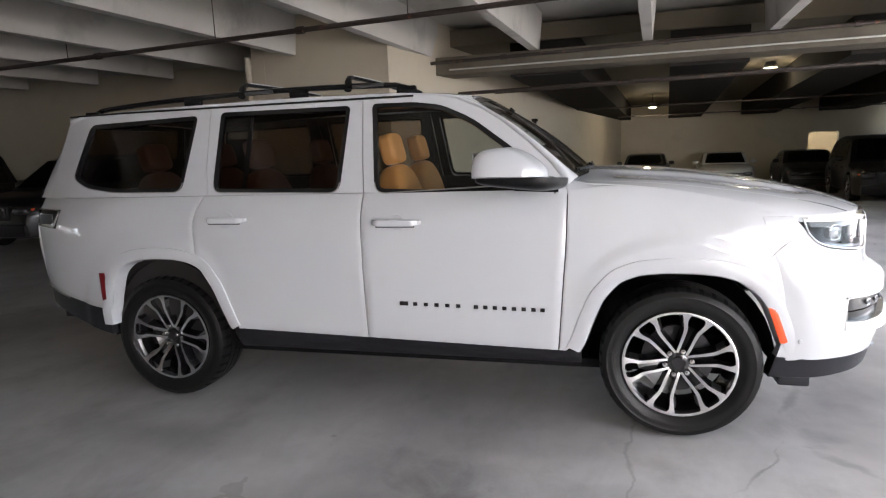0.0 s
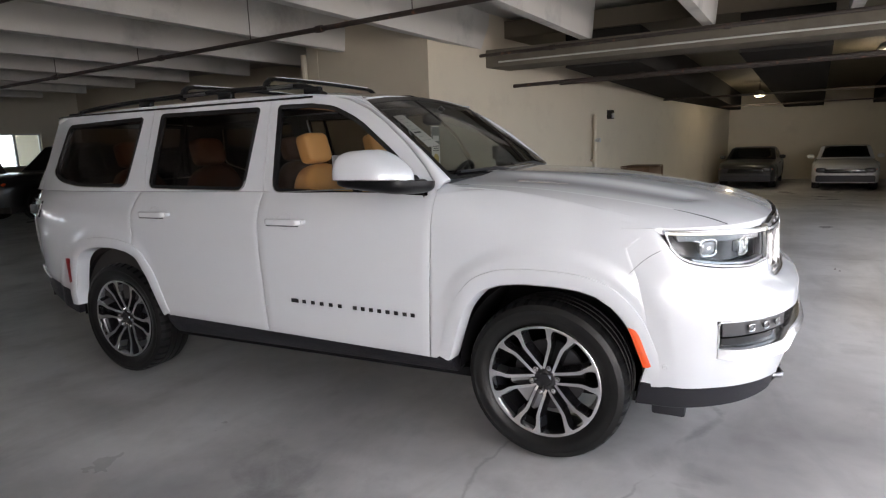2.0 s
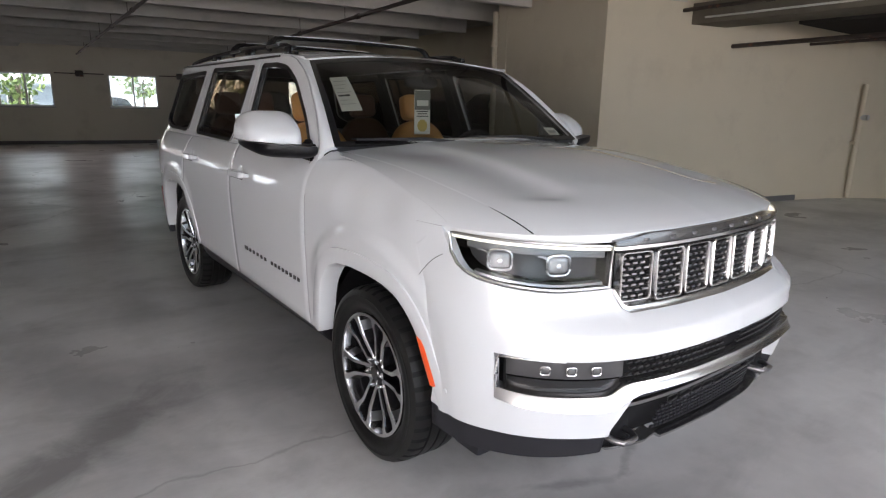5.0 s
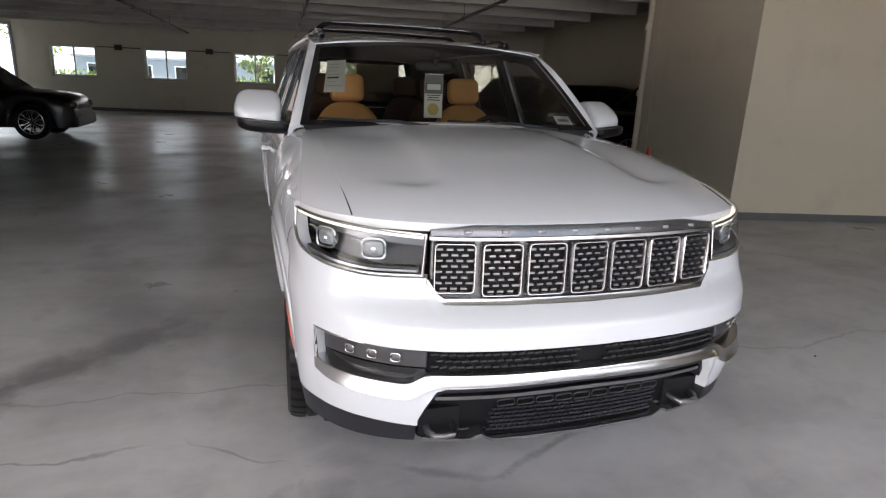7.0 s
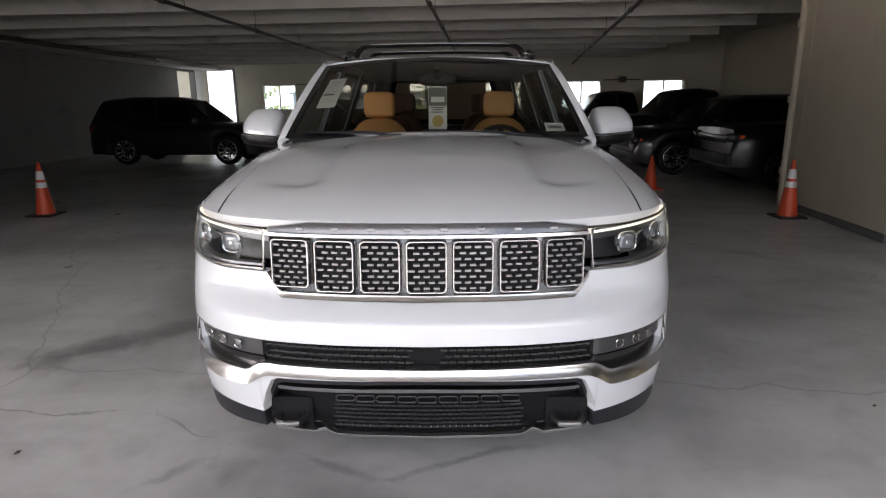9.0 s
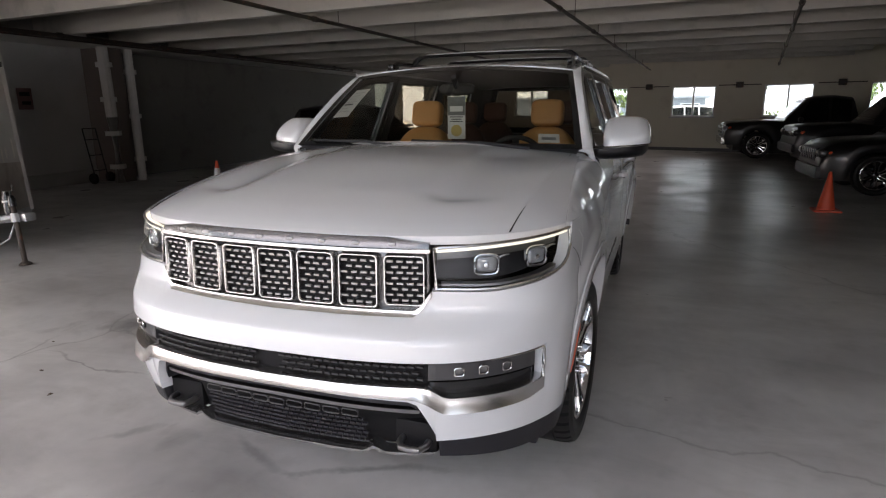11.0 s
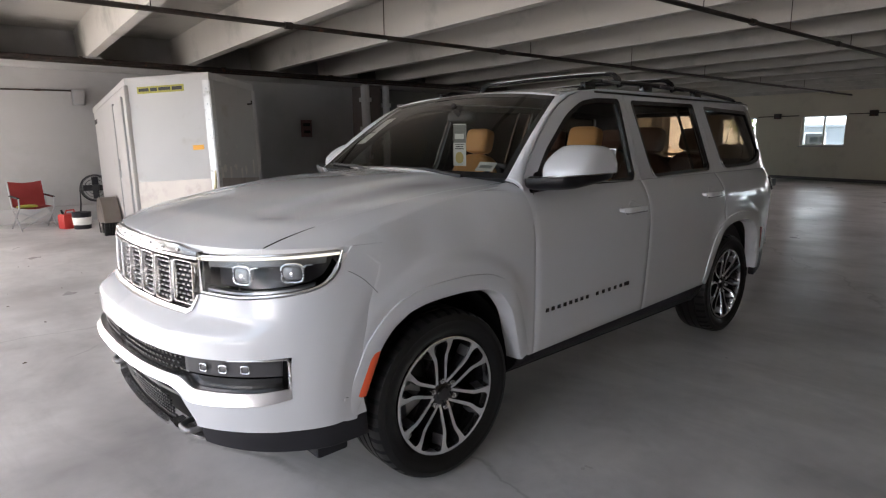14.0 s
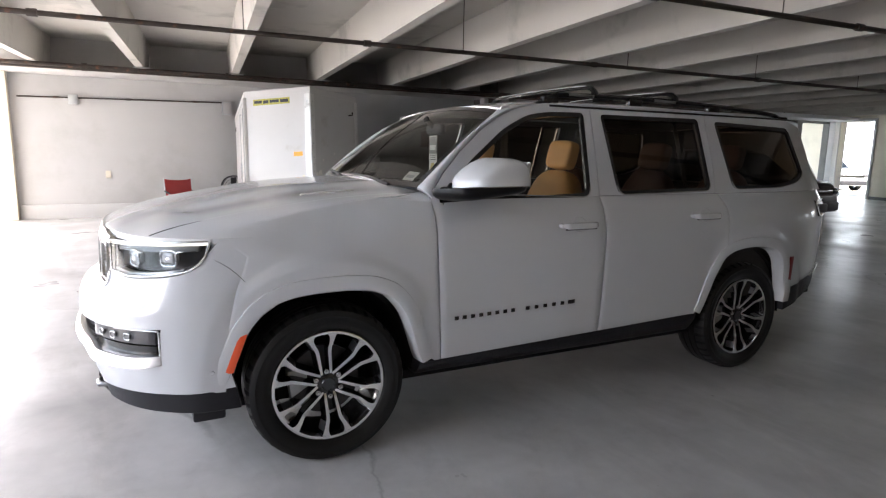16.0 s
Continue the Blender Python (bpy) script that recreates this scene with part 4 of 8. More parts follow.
# ---- headlamps
for sgn in (-1, 1):
    lamp = part("headlamp", nose_panel(sgn * S_LI, sgn * S_LO, lambda a: lamp_lo(a) + 0.006, lambda a: lamp_hi(a) - 0.01, 30, 6, off=-0.10, depth=0.03), M_LAMP, car, "headlamp with two projector units and a lit upper strip")
    part("lamp_strip", nose_panel(sgn * S_LI, sgn * (S_LO - 0.005), lambda a: lamp_hi(a) - 0.014, lambda a: lamp_hi(a) - 0.003, 30, 2, off=-0.006, depth=0.03), M_DRL, lamp, "lit daytime running strip")
    run = np.linspace(S_LI + 0.004, S_LO - 0.002, 34)
    edge = [nose_at(sgn * float(a), lamp_lo(float(a)) - 0.002, 0.001) for a in run] + [nose_at(sgn * float(a), lamp_hi(float(a)) + 0.003, 0.001) for a in run[::-1]]
    part("lamp_trim", tube(edge, 0.006, 8, closed=True), M_CHROME, lamp, "chrome outline of the headlamp")
    bm = bmesh.new()
    rows = add_grid(bm, lambda u, v: nose_at(sgn * (S_LI + (S_LO - S_LI) * u), lamp_lo(S_LI + (S_LO - S_LI) * u) + (lamp_hi(S_LI + (S_LO - S_LI) * u) - lamp_lo(S_LI + (S_LO - S_LI) * u)) * v, 0.0), 30, 4)
    p = part("lamp_cover", bm, M_LENS, lamp)
    p.visible_shadow = False
    part("lamp_band", nose_panel(sgn * (S_LI + 0.006), sgn * (S_LO - 0.03), lambda a: lamp_hi(a) - 0.046, lambda a: lamp_hi(a) - 0.018, 24, 3, off=-0.038, depth=0.04), M_BOWL, lamp, "bright upper reflector band")
    part("lamp_ledge", nose_panel(sgn * (S_LI + 0.02), sgn * (S_LO - 0.05), lambda a: lamp_lo(a) + 0.004, lambda a: lamp_lo(a) + 0.014, 24, 2, off=-0.012, depth=0.03), M_SATIN, lamp)
    for a, zc in ((0.632, 1.082), (0.785, 1.094)):
        p0 = nose_at(sgn * a, zc, -0.045)
        n = nose_at(sgn * a, zc, 0.05) - nose_at(sgn * a, zc, 0)
        m = Matrix.Translation(p0) @ Matrix.Rotation(math.atan2(n.y, n.x) - sgn * 0.15, 4, "Z")
        ring = [(0.016, 0.043 * math.copysign(abs(math.cos(q)) ** 0.55, math.cos(q)), 0.036 * math.copysign(abs(math.sin(q)) ** 0.55, math.sin(q)) - 0.002) for q in (2 * math.pi * (k + 0.5) / 20 for k in range(20))]
        part("projector_bezel", tube([m @ Vector(q) for q in ring], 0.005, 8, closed=True), M_CHROME, lamp)
        wing = [m @ Vector((0.016, sgn * y, z)) for y, z in ((0.040, 0.022), (0.060, 0.032), (0.080, 0.034))]
        part("projector_wing", tube(wing, [0.005, 0.004, 0.002], 6), M_CHROME, lamp)
        bm = blob(0, 0, 0, 0.022, 0.038, 0.031, 4.0, 12, 8)
        bmesh.ops.transform(bm, matrix=m, verts=bm.verts)
        part("projector_housing", bm, M_PROJ, lamp)
        bm = bmesh.new()
        bmesh.ops.create_uvsphere(bm, u_segments=20, v_segments=12, radius=0.014)
        bmesh.ops.transform(bm, matrix=m @ Matrix.Translation((0.016, 0, -0.004)) @ Matrix.Diagonal((0.6, 1, 1, 1)), verts=bm.verts)
        part("projector_lens", bm, M_RIM, lamp)

# ---- fenders and bonnet
CX, CZ, CY = 1.10, 1.405, 0.885


def bonnet_front(b):
    s = math.copysign(S_LO * abs(b) ** 0.92, b) if b else 0.0
    return nose_at(s, 1.186, -0.012)


bon_g = curve([0, 0.2, 0.45, 0.7, 0.86, 0.95, 1.0], [1.0, 0.93, 0.79, 0.56, 0.33, 0.14, 0.0])


def bonnet_at(a, b):
    f = bonnet_front(b)
    back = Vector((CX - 0.14 * b * b, CY * b, CZ - 0.055 * abs(b) ** 2.5))
    x, y = back.x + (f.x - back.x) * a, back.y + (f.y - back.y) * a ** 1.2
    z = f.z + (back.z - f.z) * bon_g(a)
    ay = abs(y)
    # raised middle: long shallow channels beside it that end ahead in a round corner
    px, py, r = (a - 0.80) * 1.45, 0.43 + 0.04 * a - ay, 0.10
    qx, qy = px + r, py + r
    gap = math.hypot(max(qx, 0), max(qy, 0)) - r + min(max(qx, qy), 0)
    sunk = 1 / (1 + math.exp(min(40, gap / 0.021)))
    fade = 1 - min(1, max(0, (a - 0.30) / 0.5))
    rise, start = min(1.0, max(0.0, (ay - 0.52) / 0.28)), min(1.0, max(0.0, a / 0.25))
    z += 0.016 * fade * fade * (3 - 2 * fade) - 0.019 * sunk * start * start * (3 - 2 * start) * (1 - rise * rise * (3 - 2 * rise))
    return Vector((x, y, z))


def bonnet():
    bm = bmesh.new()
    us, vs = spaced(72, 0.004, 1.5), spaced(110, 0.004, 1.8)
    add_panel(bm, lambda u, v, o: bonnet_at(u, (-1 + 2 * v) * (bonnet_seam(u) - 0.0007)) + Vector((0, 0, o)), us, vs, 0, 0.03, 0.0008)
    return bm


def bonnet_seam(a):
    """Where the bonnet ends and the fender's top begins."""
    return 0.95 - 0.20 * a ** 1.5


def fender_top():
    bm = bmesh.new()

    def f(u, v, o):
        k = bonnet_seam(u)
        return bonnet_at(u, k + (1 - k) * v) + Vector((0, 0, o))

    add_panel(bm, f, spaced(44, 0.004, 1.5), spaced(8, 0.004, 0.15), 0, 0.03, 0.0)
    return bm


bonnet_o = part("bonnet", bonnet(), M_PAINT, car)
for sgn in (-1, 1):
    line = [bonnet_at(0.85 + 0.145 * i / 40, sgn * (bonnet_seam(0.85 + 0.145 * i / 40) + 0.0005)) + Vector((0, 0, 0.0005)) for i in range(41)]
    rear = [bonnet_at(0.13 * i / 16, sgn * (bonnet_seam(0.13 * i / 16) + 0.0005)) + Vector((0, 0, 0.0005)) for i in range(17)]
    part("shut_line", tube(rear, [0.0018 - 0.0001 * i for i in range(17)], 6), M_VOID, bonnet_o, "dark gap between bonnet and fender")
    part("shut_line", tube(line, [0.0006 + 0.0020 * min(1, i / 24) for i in range(41)], 6), M_VOID, bonnet_o, "dark gap between bonnet and fender")


def fender_edge(x):
    """The upper edge of the fender: from the door's shoulder to the bonnet's edge."""
    aa = min(1.0, max(0.0, (x - 0.96) / (bonnet_front(1).x - 0.96)))
    top = bonnet_at(aa, 1.0) + Vector((0, 0.0005, 0.0015))
    k = min(1.0, max(0.0, (x - 0.985) / 0.35))
    k = k * k * (3 - 2 * k)
    return Vector((x, 0.968 + (top.y - 0.968) * k, 1.335 + (top.z - 1.335) * k))


def fender():
    bm = bmesh.new()
    x0, x1 = CUT_F + 0.003, 2.05
    us, vs = spaced(60, 0.006, 1.06), spaced(44, 0.006, 0.9)

    def f(u, v, o):
        x = x0 + (x1 - x0) * u
        zl = low_edge(x)
        z1 = 1.10
        if v < 0.66:
            z = zl + (z1 - zl) * v / 0.66
            xe = nose_lx(1.0, z)
            xx = x0 + (xe - x0) * u + (1 - u) * lean_f(z)
            return flank_at(xx, z, o)
        t = (v - 0.66) / 0.34
        xa = nose_lx(1.0, 1.10)
        x = x0 + (xa + (bonnet_front(1).x - 0.004 - xa) * t ** 0.8 - x0) * u
        p0 = flank_at(x, z1, 0)
        slope = (half_width(x, z1) - half_width(x, z1 - 0.05)) / 0.05
        p2 = fender_edge(x)
        p1 = Vector((x, p0.y + slope * 0.12, z1 + 0.62 * (p2.z - z1)))
        q = (1 - t) ** 2 * p0 + 2 * t * (1 - t) * p1 + t * t * p2
        if u < 1e-6:
            q.x += lean_f(q.z)
        if q.x > nose_lx(1.0, q.z):
            s0, s1 = 0.5, 1.0
            for _ in range(24):
                mid = (s0 + s1) / 2
                s0, s1 = (mid, s1) if nose_lx(mid, q.z) > q.x else (s0, mid)
            q.y = min(q.y, nose_at(s0, q.z).y + 0.0015)
        return q + Vector((0, o * (1 - t), o * t))

    add_panel(bm, f, us, vs, 0, 0.03, 0.0015)
    return bm


for f_ob in both("fender", fender, M_PAINT, car):
    sg = 1 if f_ob.data.vertices[0].co.y > 0 else -1
    bm = fender_top()
    bmesh.ops.scale(bm, vec=(1, sg, 1), verts=bm.verts)
    part("fender_top", bm, M_PAINT, f_ob)


def cowl_corner():
    """Body between the fender's edge, the bonnet's edge and the foot of the front pillar."""
    bm = bmesh.new()

    def f(u, v, o):
        x = 0.985 + 0.36 * u
        a = fender_edge(x)
        aa = max(0.0, (x - 0.96) / (bonnet_front(1).x - 0.96))
        b = bonnet_at(aa, 0.985)
        lift = 0.018 * math.sin(math.pi * 0.5 * v) * max(0, 1 - u * 3.0)
        return a.lerp(b, v) + Vector((0, -0.002, -0.004 + lift + o))

    add_panel(bm, f, spaced(12), spaced(5), 0, 0.02, 0.0)
    return bm


both("cowl_corner", cowl_corner, M_PAINT, car)
both("bumper_seam", lambda: tube([side_at(1.965 + 0.125 * t, 0.985 + 0.105 * t + 0.012 * math.sin(math.pi * t), 0.0004) for t in np.linspace(0, 1, 12)], 0.0013, 6), M_PLASTIC, car, "dark seam between fender and bumper")


# ---- arch flares, side lamps, sill
def flare(arch, x0, x1, lo, grow):
    """A raised band round a wheel arch."""
    bm = bmesh.new()
    n = 60
    base = []
    for i in range(n + 1):
        x = x0 + (x1 - x0) * i / n
        base.append(Vector((x, arch(x))))
    path = [Vector((p.x, lo)) for p in base[:1] if p.y > lo] + base + [Vector((p.x, lo)) for p in base[-1:] if p.y > lo]
    lens = [0]
    for a, b in zip(path, path[1:]):
        lens.append(lens[-1] + (b - a).length)

    def at(t):
        L = t * lens[-1]
        i = min(int(np.searchsorted(lens, L, "right")) - 1, len(path) - 2)
        return path[i].lerp(path[i + 1], (L - lens[i]) / max(1e-9, lens[i + 1] - lens[i]))

    m = 90
    pts = [at(i / m) for i in range(m + 1)]
    for _ in range(4):
        pts = [pts[0]] + [(pts[i - 1] + 2 * pts[i] + pts[i + 1]) / 4 for i in range(1, m)] + [pts[-1]]
    prof = [(-0.022, -0.085), (-0.014, -0.01), (-0.006, 0.004), (0.004, 0.007), (0.03, 0.009), (0.05, 0.0085), (grow - 0.004, 0.0065), (grow, -0.006)]
    rings = []
    for i, p in enumerate(pts):
        t = pts[min(i + 1, m)] - pts[max(i - 1, 0)]
        nrm = Vector((-t.y, t.x)).normalized()
        if nrm.y < 0 and i not in (0, m):
            nrm = -nrm if abs(t.x) > abs(t.y) else nrm
        ring = []
        for along, out in prof:
            q = p + nrm * along
            ring.append(bm.verts.new((q.x, half_width(q.x, max(q.y, lo)) + out, max(q.y, lo))))
        rings.append(ring)
    for a, b in zip(rings, rings[1:]):
        for k in range(len(prof) - 1):
            bm.faces.new((a[k], b[k], b[k + 1], a[k + 1]))
    return bm


both("front_flare", lambda: flare(ARCH_F, 1.045, 2.072, 0.455, 0.07), M_PAINT, car)
both("rear_flare", lambda: flare(ARCH_R, -1.975, -1.075, 0.50, 0.066), M_PAINT, car)


def sill():
    bm = bmesh.new()

    def f(u, v, o):
        x = -1.08 + 2.14 * u
        z = 0.36 + (SILL(x) - 0.004 - 0.36) * v
        return Vector((x, 0.93 + 0.075 * math.sin(math.pi * 0.5 * v) + o, z))

    add_panel(bm, f, spaced(20, 0.005, 2.1), spaced(6, 0.005, 0.13), 0, 0.10)
    return bm


both("side_sill", sill, M_PLASTIC, car, "dark grained plastic sill")


def side_plate(x0, z0, x1, z1, w, out):
    """A narrow plate on the flank between two points, such as a reflector."""
    bm = bmesh.new()

    def f(u, v, o):
        x = x0 + (x1 - x0) * v + w * (u - 0.5)
        z = z0 + (z1 - z0) * v
        return flank_at(x, z, out + o)

    add_panel(bm, f, np.linspace(0, 1, 4), np.linspace(0, 1, 7), 0, 0.02, 0.004)
    return bm


both("side_marker", lambda: side_plate(1.985, 0.735, 2.052, 0.548, 0.042, 0.011), M_AMBER, car, "orange side marker lamp")
both("rear_reflector", lambda: side_plate(-1.985, 0.855, -1.995, 0.67, 0.04, 0.012), M_RED, car, "dark red side reflector")


# ---- cabin: pillars with window openings, glass, roof
def cabin_y(x, z):
    y = 0.968 - 0.36 * (z - 1.335) - 0.05 * (z - 1.335) * (z - 1.9)
    if x < -1.85:
        y -= 0.26 * ((-1.85 - x) / 0.95) ** 2.2
    return y


def cabin_at(x, z, o=0.0):
    return Vector((x, cabin_y(x, z) + o, z + 0.34 * o))


def rounded(points, radii, n=5):
    """A polygon in (x, z) with its corners rounded."""
    out = []
    k = len(points)
    for i, p in enumerate(points):
        p, a, b = Vector(p), Vector(points[i - 1]), Vector(points[(i + 1) % k])
        r = radii[i] if isinstance(radii, (list, tuple)) else radii
        pa, pb = p + (a - p).normalized() * min(r, (a - p).length * 0.48), p + (b - p).normalized() * min(r, (b - p).length * 0.48)
        for j in range(n + 1):
            t = j / n
            out.append((1 - t) ** 2 * pa + 2 * t * (1 - t) * p + t * t * pb)
    return out


def dense(poly, step=0.08):
    out = []
    for a, b in zip(poly, poly[1:] + poly[:1]):
        n = max(1, int((b - a).length / step))
        out += [a.lerp(b, i / n) for i in range(n)]
    return out


def sheet(outer, hole, thick=0.03, off=0.0, at=cabin_at):
    """A panel of the cabin's flank with a window opening, its edges turned inward."""
    bm = bmesh.new()
    edges = []
    loops = []
    for poly in [outer] + ([hole] if hole else []):
        vs = [bm.verts.new((p.x, 0, p.y)) for p in poly]
        loops.append(vs)
        edges += [bm.edges.new((vs[i], vs[(i + 1) % len(vs)])) for i in range(len(vs))]
    bmesh.ops.triangle_fill(bm, use_beauty=True, edges=edges, normal=(0, 1, 0))
    flat = {v: (v.co.x, v.co.z) for v in bm.verts}
    inner = {}
    for vs in loops:
        for v in vs:
            inner[v] = bm.verts.new(at(*flat[v], off - thick))
        for i in range(len(vs)):
            a, b = vs[i], vs[(i + 1) % len(vs)]
            bm.faces.new((a, b, inner[b], inner[a]))
    for v, (x, z) in flat.items():
        v.co = at(x, z, off)
    return bm


def outline(pts):
    return [Vector(p) for p in pts]


WIN_Q = rounded([(-2.29, 1.47), (-2.15, 1.405), (-1.90, 1.372), (-1.40, 1.365), (-1.345, 1.83), (-2.19, 1.81)], [0.05, 0.08, 0.06, 0.06, 0.03, 0.05])
WIN_R = rounded([(-1.165, 1.36), (-0.325, 1.345), (-0.295, 1.838), (-1.165, 1.842)], [0.06, 0.06, 0.025, 0.025])
WIN_F = rounded([(-0.095, 1.34), (0.94, 1.305), (0.90, 1.355), (0.72, 1.535), (0.455, 1.73), (0.27, 1.815), (0.10, 1.838), (-0.145, 1.842)], [0.06, 0.012, 0.03, 0.05, 0.07, 0.06, 0.02, 0.025])
TOP = 1.885
OUT_Q = dense(outline([(-2.56, 1.338), (-1.205, 1.338), (-1.235, 1.5), (-1.255, TOP), (-2.44, TOP - 0.015), (-2.50, 1.6)]))
OUT_R = dense(outline([(-1.199, 1.338), (CUT_B - 0.003, 1.338), (CUT_B - 0.02, 1.5), (CUT_B - 0.05, TOP), (-1.249, TOP), (-1.229, 1.5)]))
FRAME_F = [(0.985, 1.338), (0.955, 1.40), (0.90, 1.47), (0.77, 1.595), (0.62, 1.715), (0.50, 1.79), (0.36, 1.85), (0.22, 1.88), (0.12, TOP)]
OUT_F = dense(outline([(CUT_B + 0.003, 1.338), (0.90, 1.297), *FRAME_F, (CUT_B - 0.044, TOP), (CUT_B - 0.014, 1.5)]))
M_SEAL = M_BLACK


def glazing(win, grow=0.0, off=-0.016, thick=0.005):
    c = sum(win, Vector((0, 0))) / len(win)
    poly = [c + (p - c) * (1 + grow) for p in win]
    return sheet(poly, None, thick, off)


def seal(win, width=0.02, off=0.003):
    """A rubber and chrome frame round a side window."""
    n = len(win)
    bm = bmesh.new()
    area2 = sum(win[i].x * win[(i + 1) % n].y - win[(i + 1) % n].x * win[i].y for i in range(n))
    sg = 1 if area2 > 0 else -1
    rings = []
    for i in range(n):
        t = win[(i + 1) % n] - win[i - 1]
        nrm = Vector((t.y, -t.x)).normalized() * sg
        a, b = win[i] + nrm * 0.006, win[i] - nrm * width
        rings.append([bm.verts.new(cabin_at(a.x, a.y, -0.01)), bm.verts.new(cabin_at(a.x, a.y, off)), bm.verts.new(cabin_at(b.x, b.y, off - 0.004)), bm.verts.new(cabin_at(b.x, b.y, -0.02))])
    for i in range(n):
        p, q = rings[i], rings[(i + 1) % n]
        for k in range(3):
            bm.faces.new((p[k], q[k], q[k + 1], p[k + 1]))
    return bm


def bright_line(win, zmax):
    pts = [p for p in win if p.y < zmax]
    pts.sort(key=lambda p: p.x)
    return tube([cabin_at(p.x, p.y - 0.006, 0.006) for p in pts], 0.004, 6)


both("quarter_pillar", lambda: sheet(OUT_Q, WIN_Q), M_PAINT, car)
for doors, out, win, tint in ((rear_doors, OUT_R, WIN_R, M_TINT), (front_doors, OUT_F, WIN_F, M_GLASS)):
    for door, sgn in zip(doors, (-1, 1)):
        for nm, bm, mt, lb in (("window_frame", sheet(out, win), M_PAINT, ""), ("window_lining", sheet(out, win, 0.006, -0.033), M_CABIN, "dark inner trim"), ("window_seal", seal(win), M_SEAL, "black window seal"), ("window_line", bright_line(win, 1.42), M_CHROME, "thin chrome line"), ("window_glass", glazing(win), tint, "")):
            bmesh.ops.scale(bm, vec=(1, sgn, 1), verts=bm.verts)
            p = part(nm, bm, mt, door, lb)
            if nm == "window_glass" and tint is M_GLASS:
                p.visible_shadow = False
both("quarter_lining", lambda: sheet(OUT_Q, WIN_Q, 0.006, -0.033), M_CABIN, car, "dark inner trim")
both("quarter_glass", lambda: glazing(WIN_Q), M_TINT, car, "dark privacy glass")
both("quarter_seal", lambda: seal(WIN_Q), M_SEAL, car)
both("quarter_line", lambda: bright_line(WIN_Q, 1.5), M_CHROME, car)
for sgn, door in zip((-1, 1), rear_doors):
    bm = box(-0.985, -0.955, 0, 0.02, 1.36, 1.84)
    for v in bm.verts:
        v.co.y = sgn * (cabin_y(v.co.x, v.co.z) - 0.028 - v.co.y * 0.5)
    part("division_bar", bm, M_SEAL, door)

# windscreen, pillars beside it, cowl
ws_lo = lambda b: Vector((1.125 - 0.085 * b * b, 0.905 * b, 1.398))
ws_hi = lambda b: Vector((0.425 + 0.030 * b * b, 0.752 * b, 1.892 - 0.050 * b * b))


def screen_at(u, b, o=0.0):
    p = ws_lo(b).lerp(ws_hi(b), u)
    bow = 0.030 * math.sin(math.pi * u)
    return p + Vector((0.57, 0, 0.82)) * (bow * (1 - 0.6 * b * b) + o)


bm = bmesh.new()
add_grid(bm, lambda u, v: screen_at(u, -1 + 2 * v), 14, 28)
screen = part("windscreen", bm, M_SCREEN, car)
screen.visible_shadow = False
bm = bmesh.new()
for b0, b1 in ((-1.0, -0.955), (0.955, 1.0)):
    add_grid(bm, lambda u, v: screen_at(u, b0 + (b1 - b0) * v, 0.002), 14, 2)
add_grid(bm, lambda u, v: screen_at(0.94 + 0.06 * u, -0.955 + 1.91 * v, 0.002), 2, 24)
add_grid(bm, lambda u, v: screen_at(0.05 * u, -0.955 + 1.91 * v, 0.002), 2, 24)
part("screen_border", bm, M_SEAL, screen, "black printed glass border")

frame_pts = [Vector((0.975, 1.345))] + [Vector(p) for p in FRAME_F[1:]]
fl = [0]
for a, b in zip(frame_pts, frame_pts[1:]):
    fl.append(fl[-1] + (b - a).length)


def frame_point(t):
    L = t * fl[-1]
    i = min(int(np.searchsorted(fl, L, "right")) - 1, len(frame_pts) - 2)
    p = frame_pts[i].lerp(frame_pts[i + 1], (L - fl[i]) / (fl[i + 1] - fl[i]))
    return cabin_at(p.x + 0.006, p.y + 0.003, 0.0)


def pillar(lining=False):
    bm = bmesh.new()

    def f(u, v, o):
        a, b = frame_point(min(u * 0.93, 1)), screen_at(u, 1.0, 0.004)
        p = a.lerp(b, v)
        out = Vector((0.35, 0.75, 0.45)).normalized()
        return p + out * (0.022 * math.sin(math.pi * min(1, v * 1.05)) ** 0.8 + o)

    if lining:
        add_panel(bm, f, [0.02 + 0.96 * q for q in spaced(24)], [0.06 + 0.88 * q for q in spaced(8)], -0.034, 0.006, 0.0)
    else:
        add_panel(bm, f, spaced(24, 0.004, 0.9), spaced(8, 0.004, 0.12), 0, 0.03, 0.002)
    return bm


both("front_pillar", pillar, M_PAINT, car)
both("pillar_lining", lambda: pillar(True), M_CABIN, car, "dark inner trim")


def cowl_panel():
    bm = bmesh.new()
    add_grid(bm, lambda u, v: bonnet_at(0.004, -1 + 2 * v).lerp(ws_lo(-1 + 2 * v), u) + Vector((0, 0, -0.010 * (1 - u) - 0.006 * math.sin(math.pi * u) + 0.003 * u)), 4, 30)
    return bm


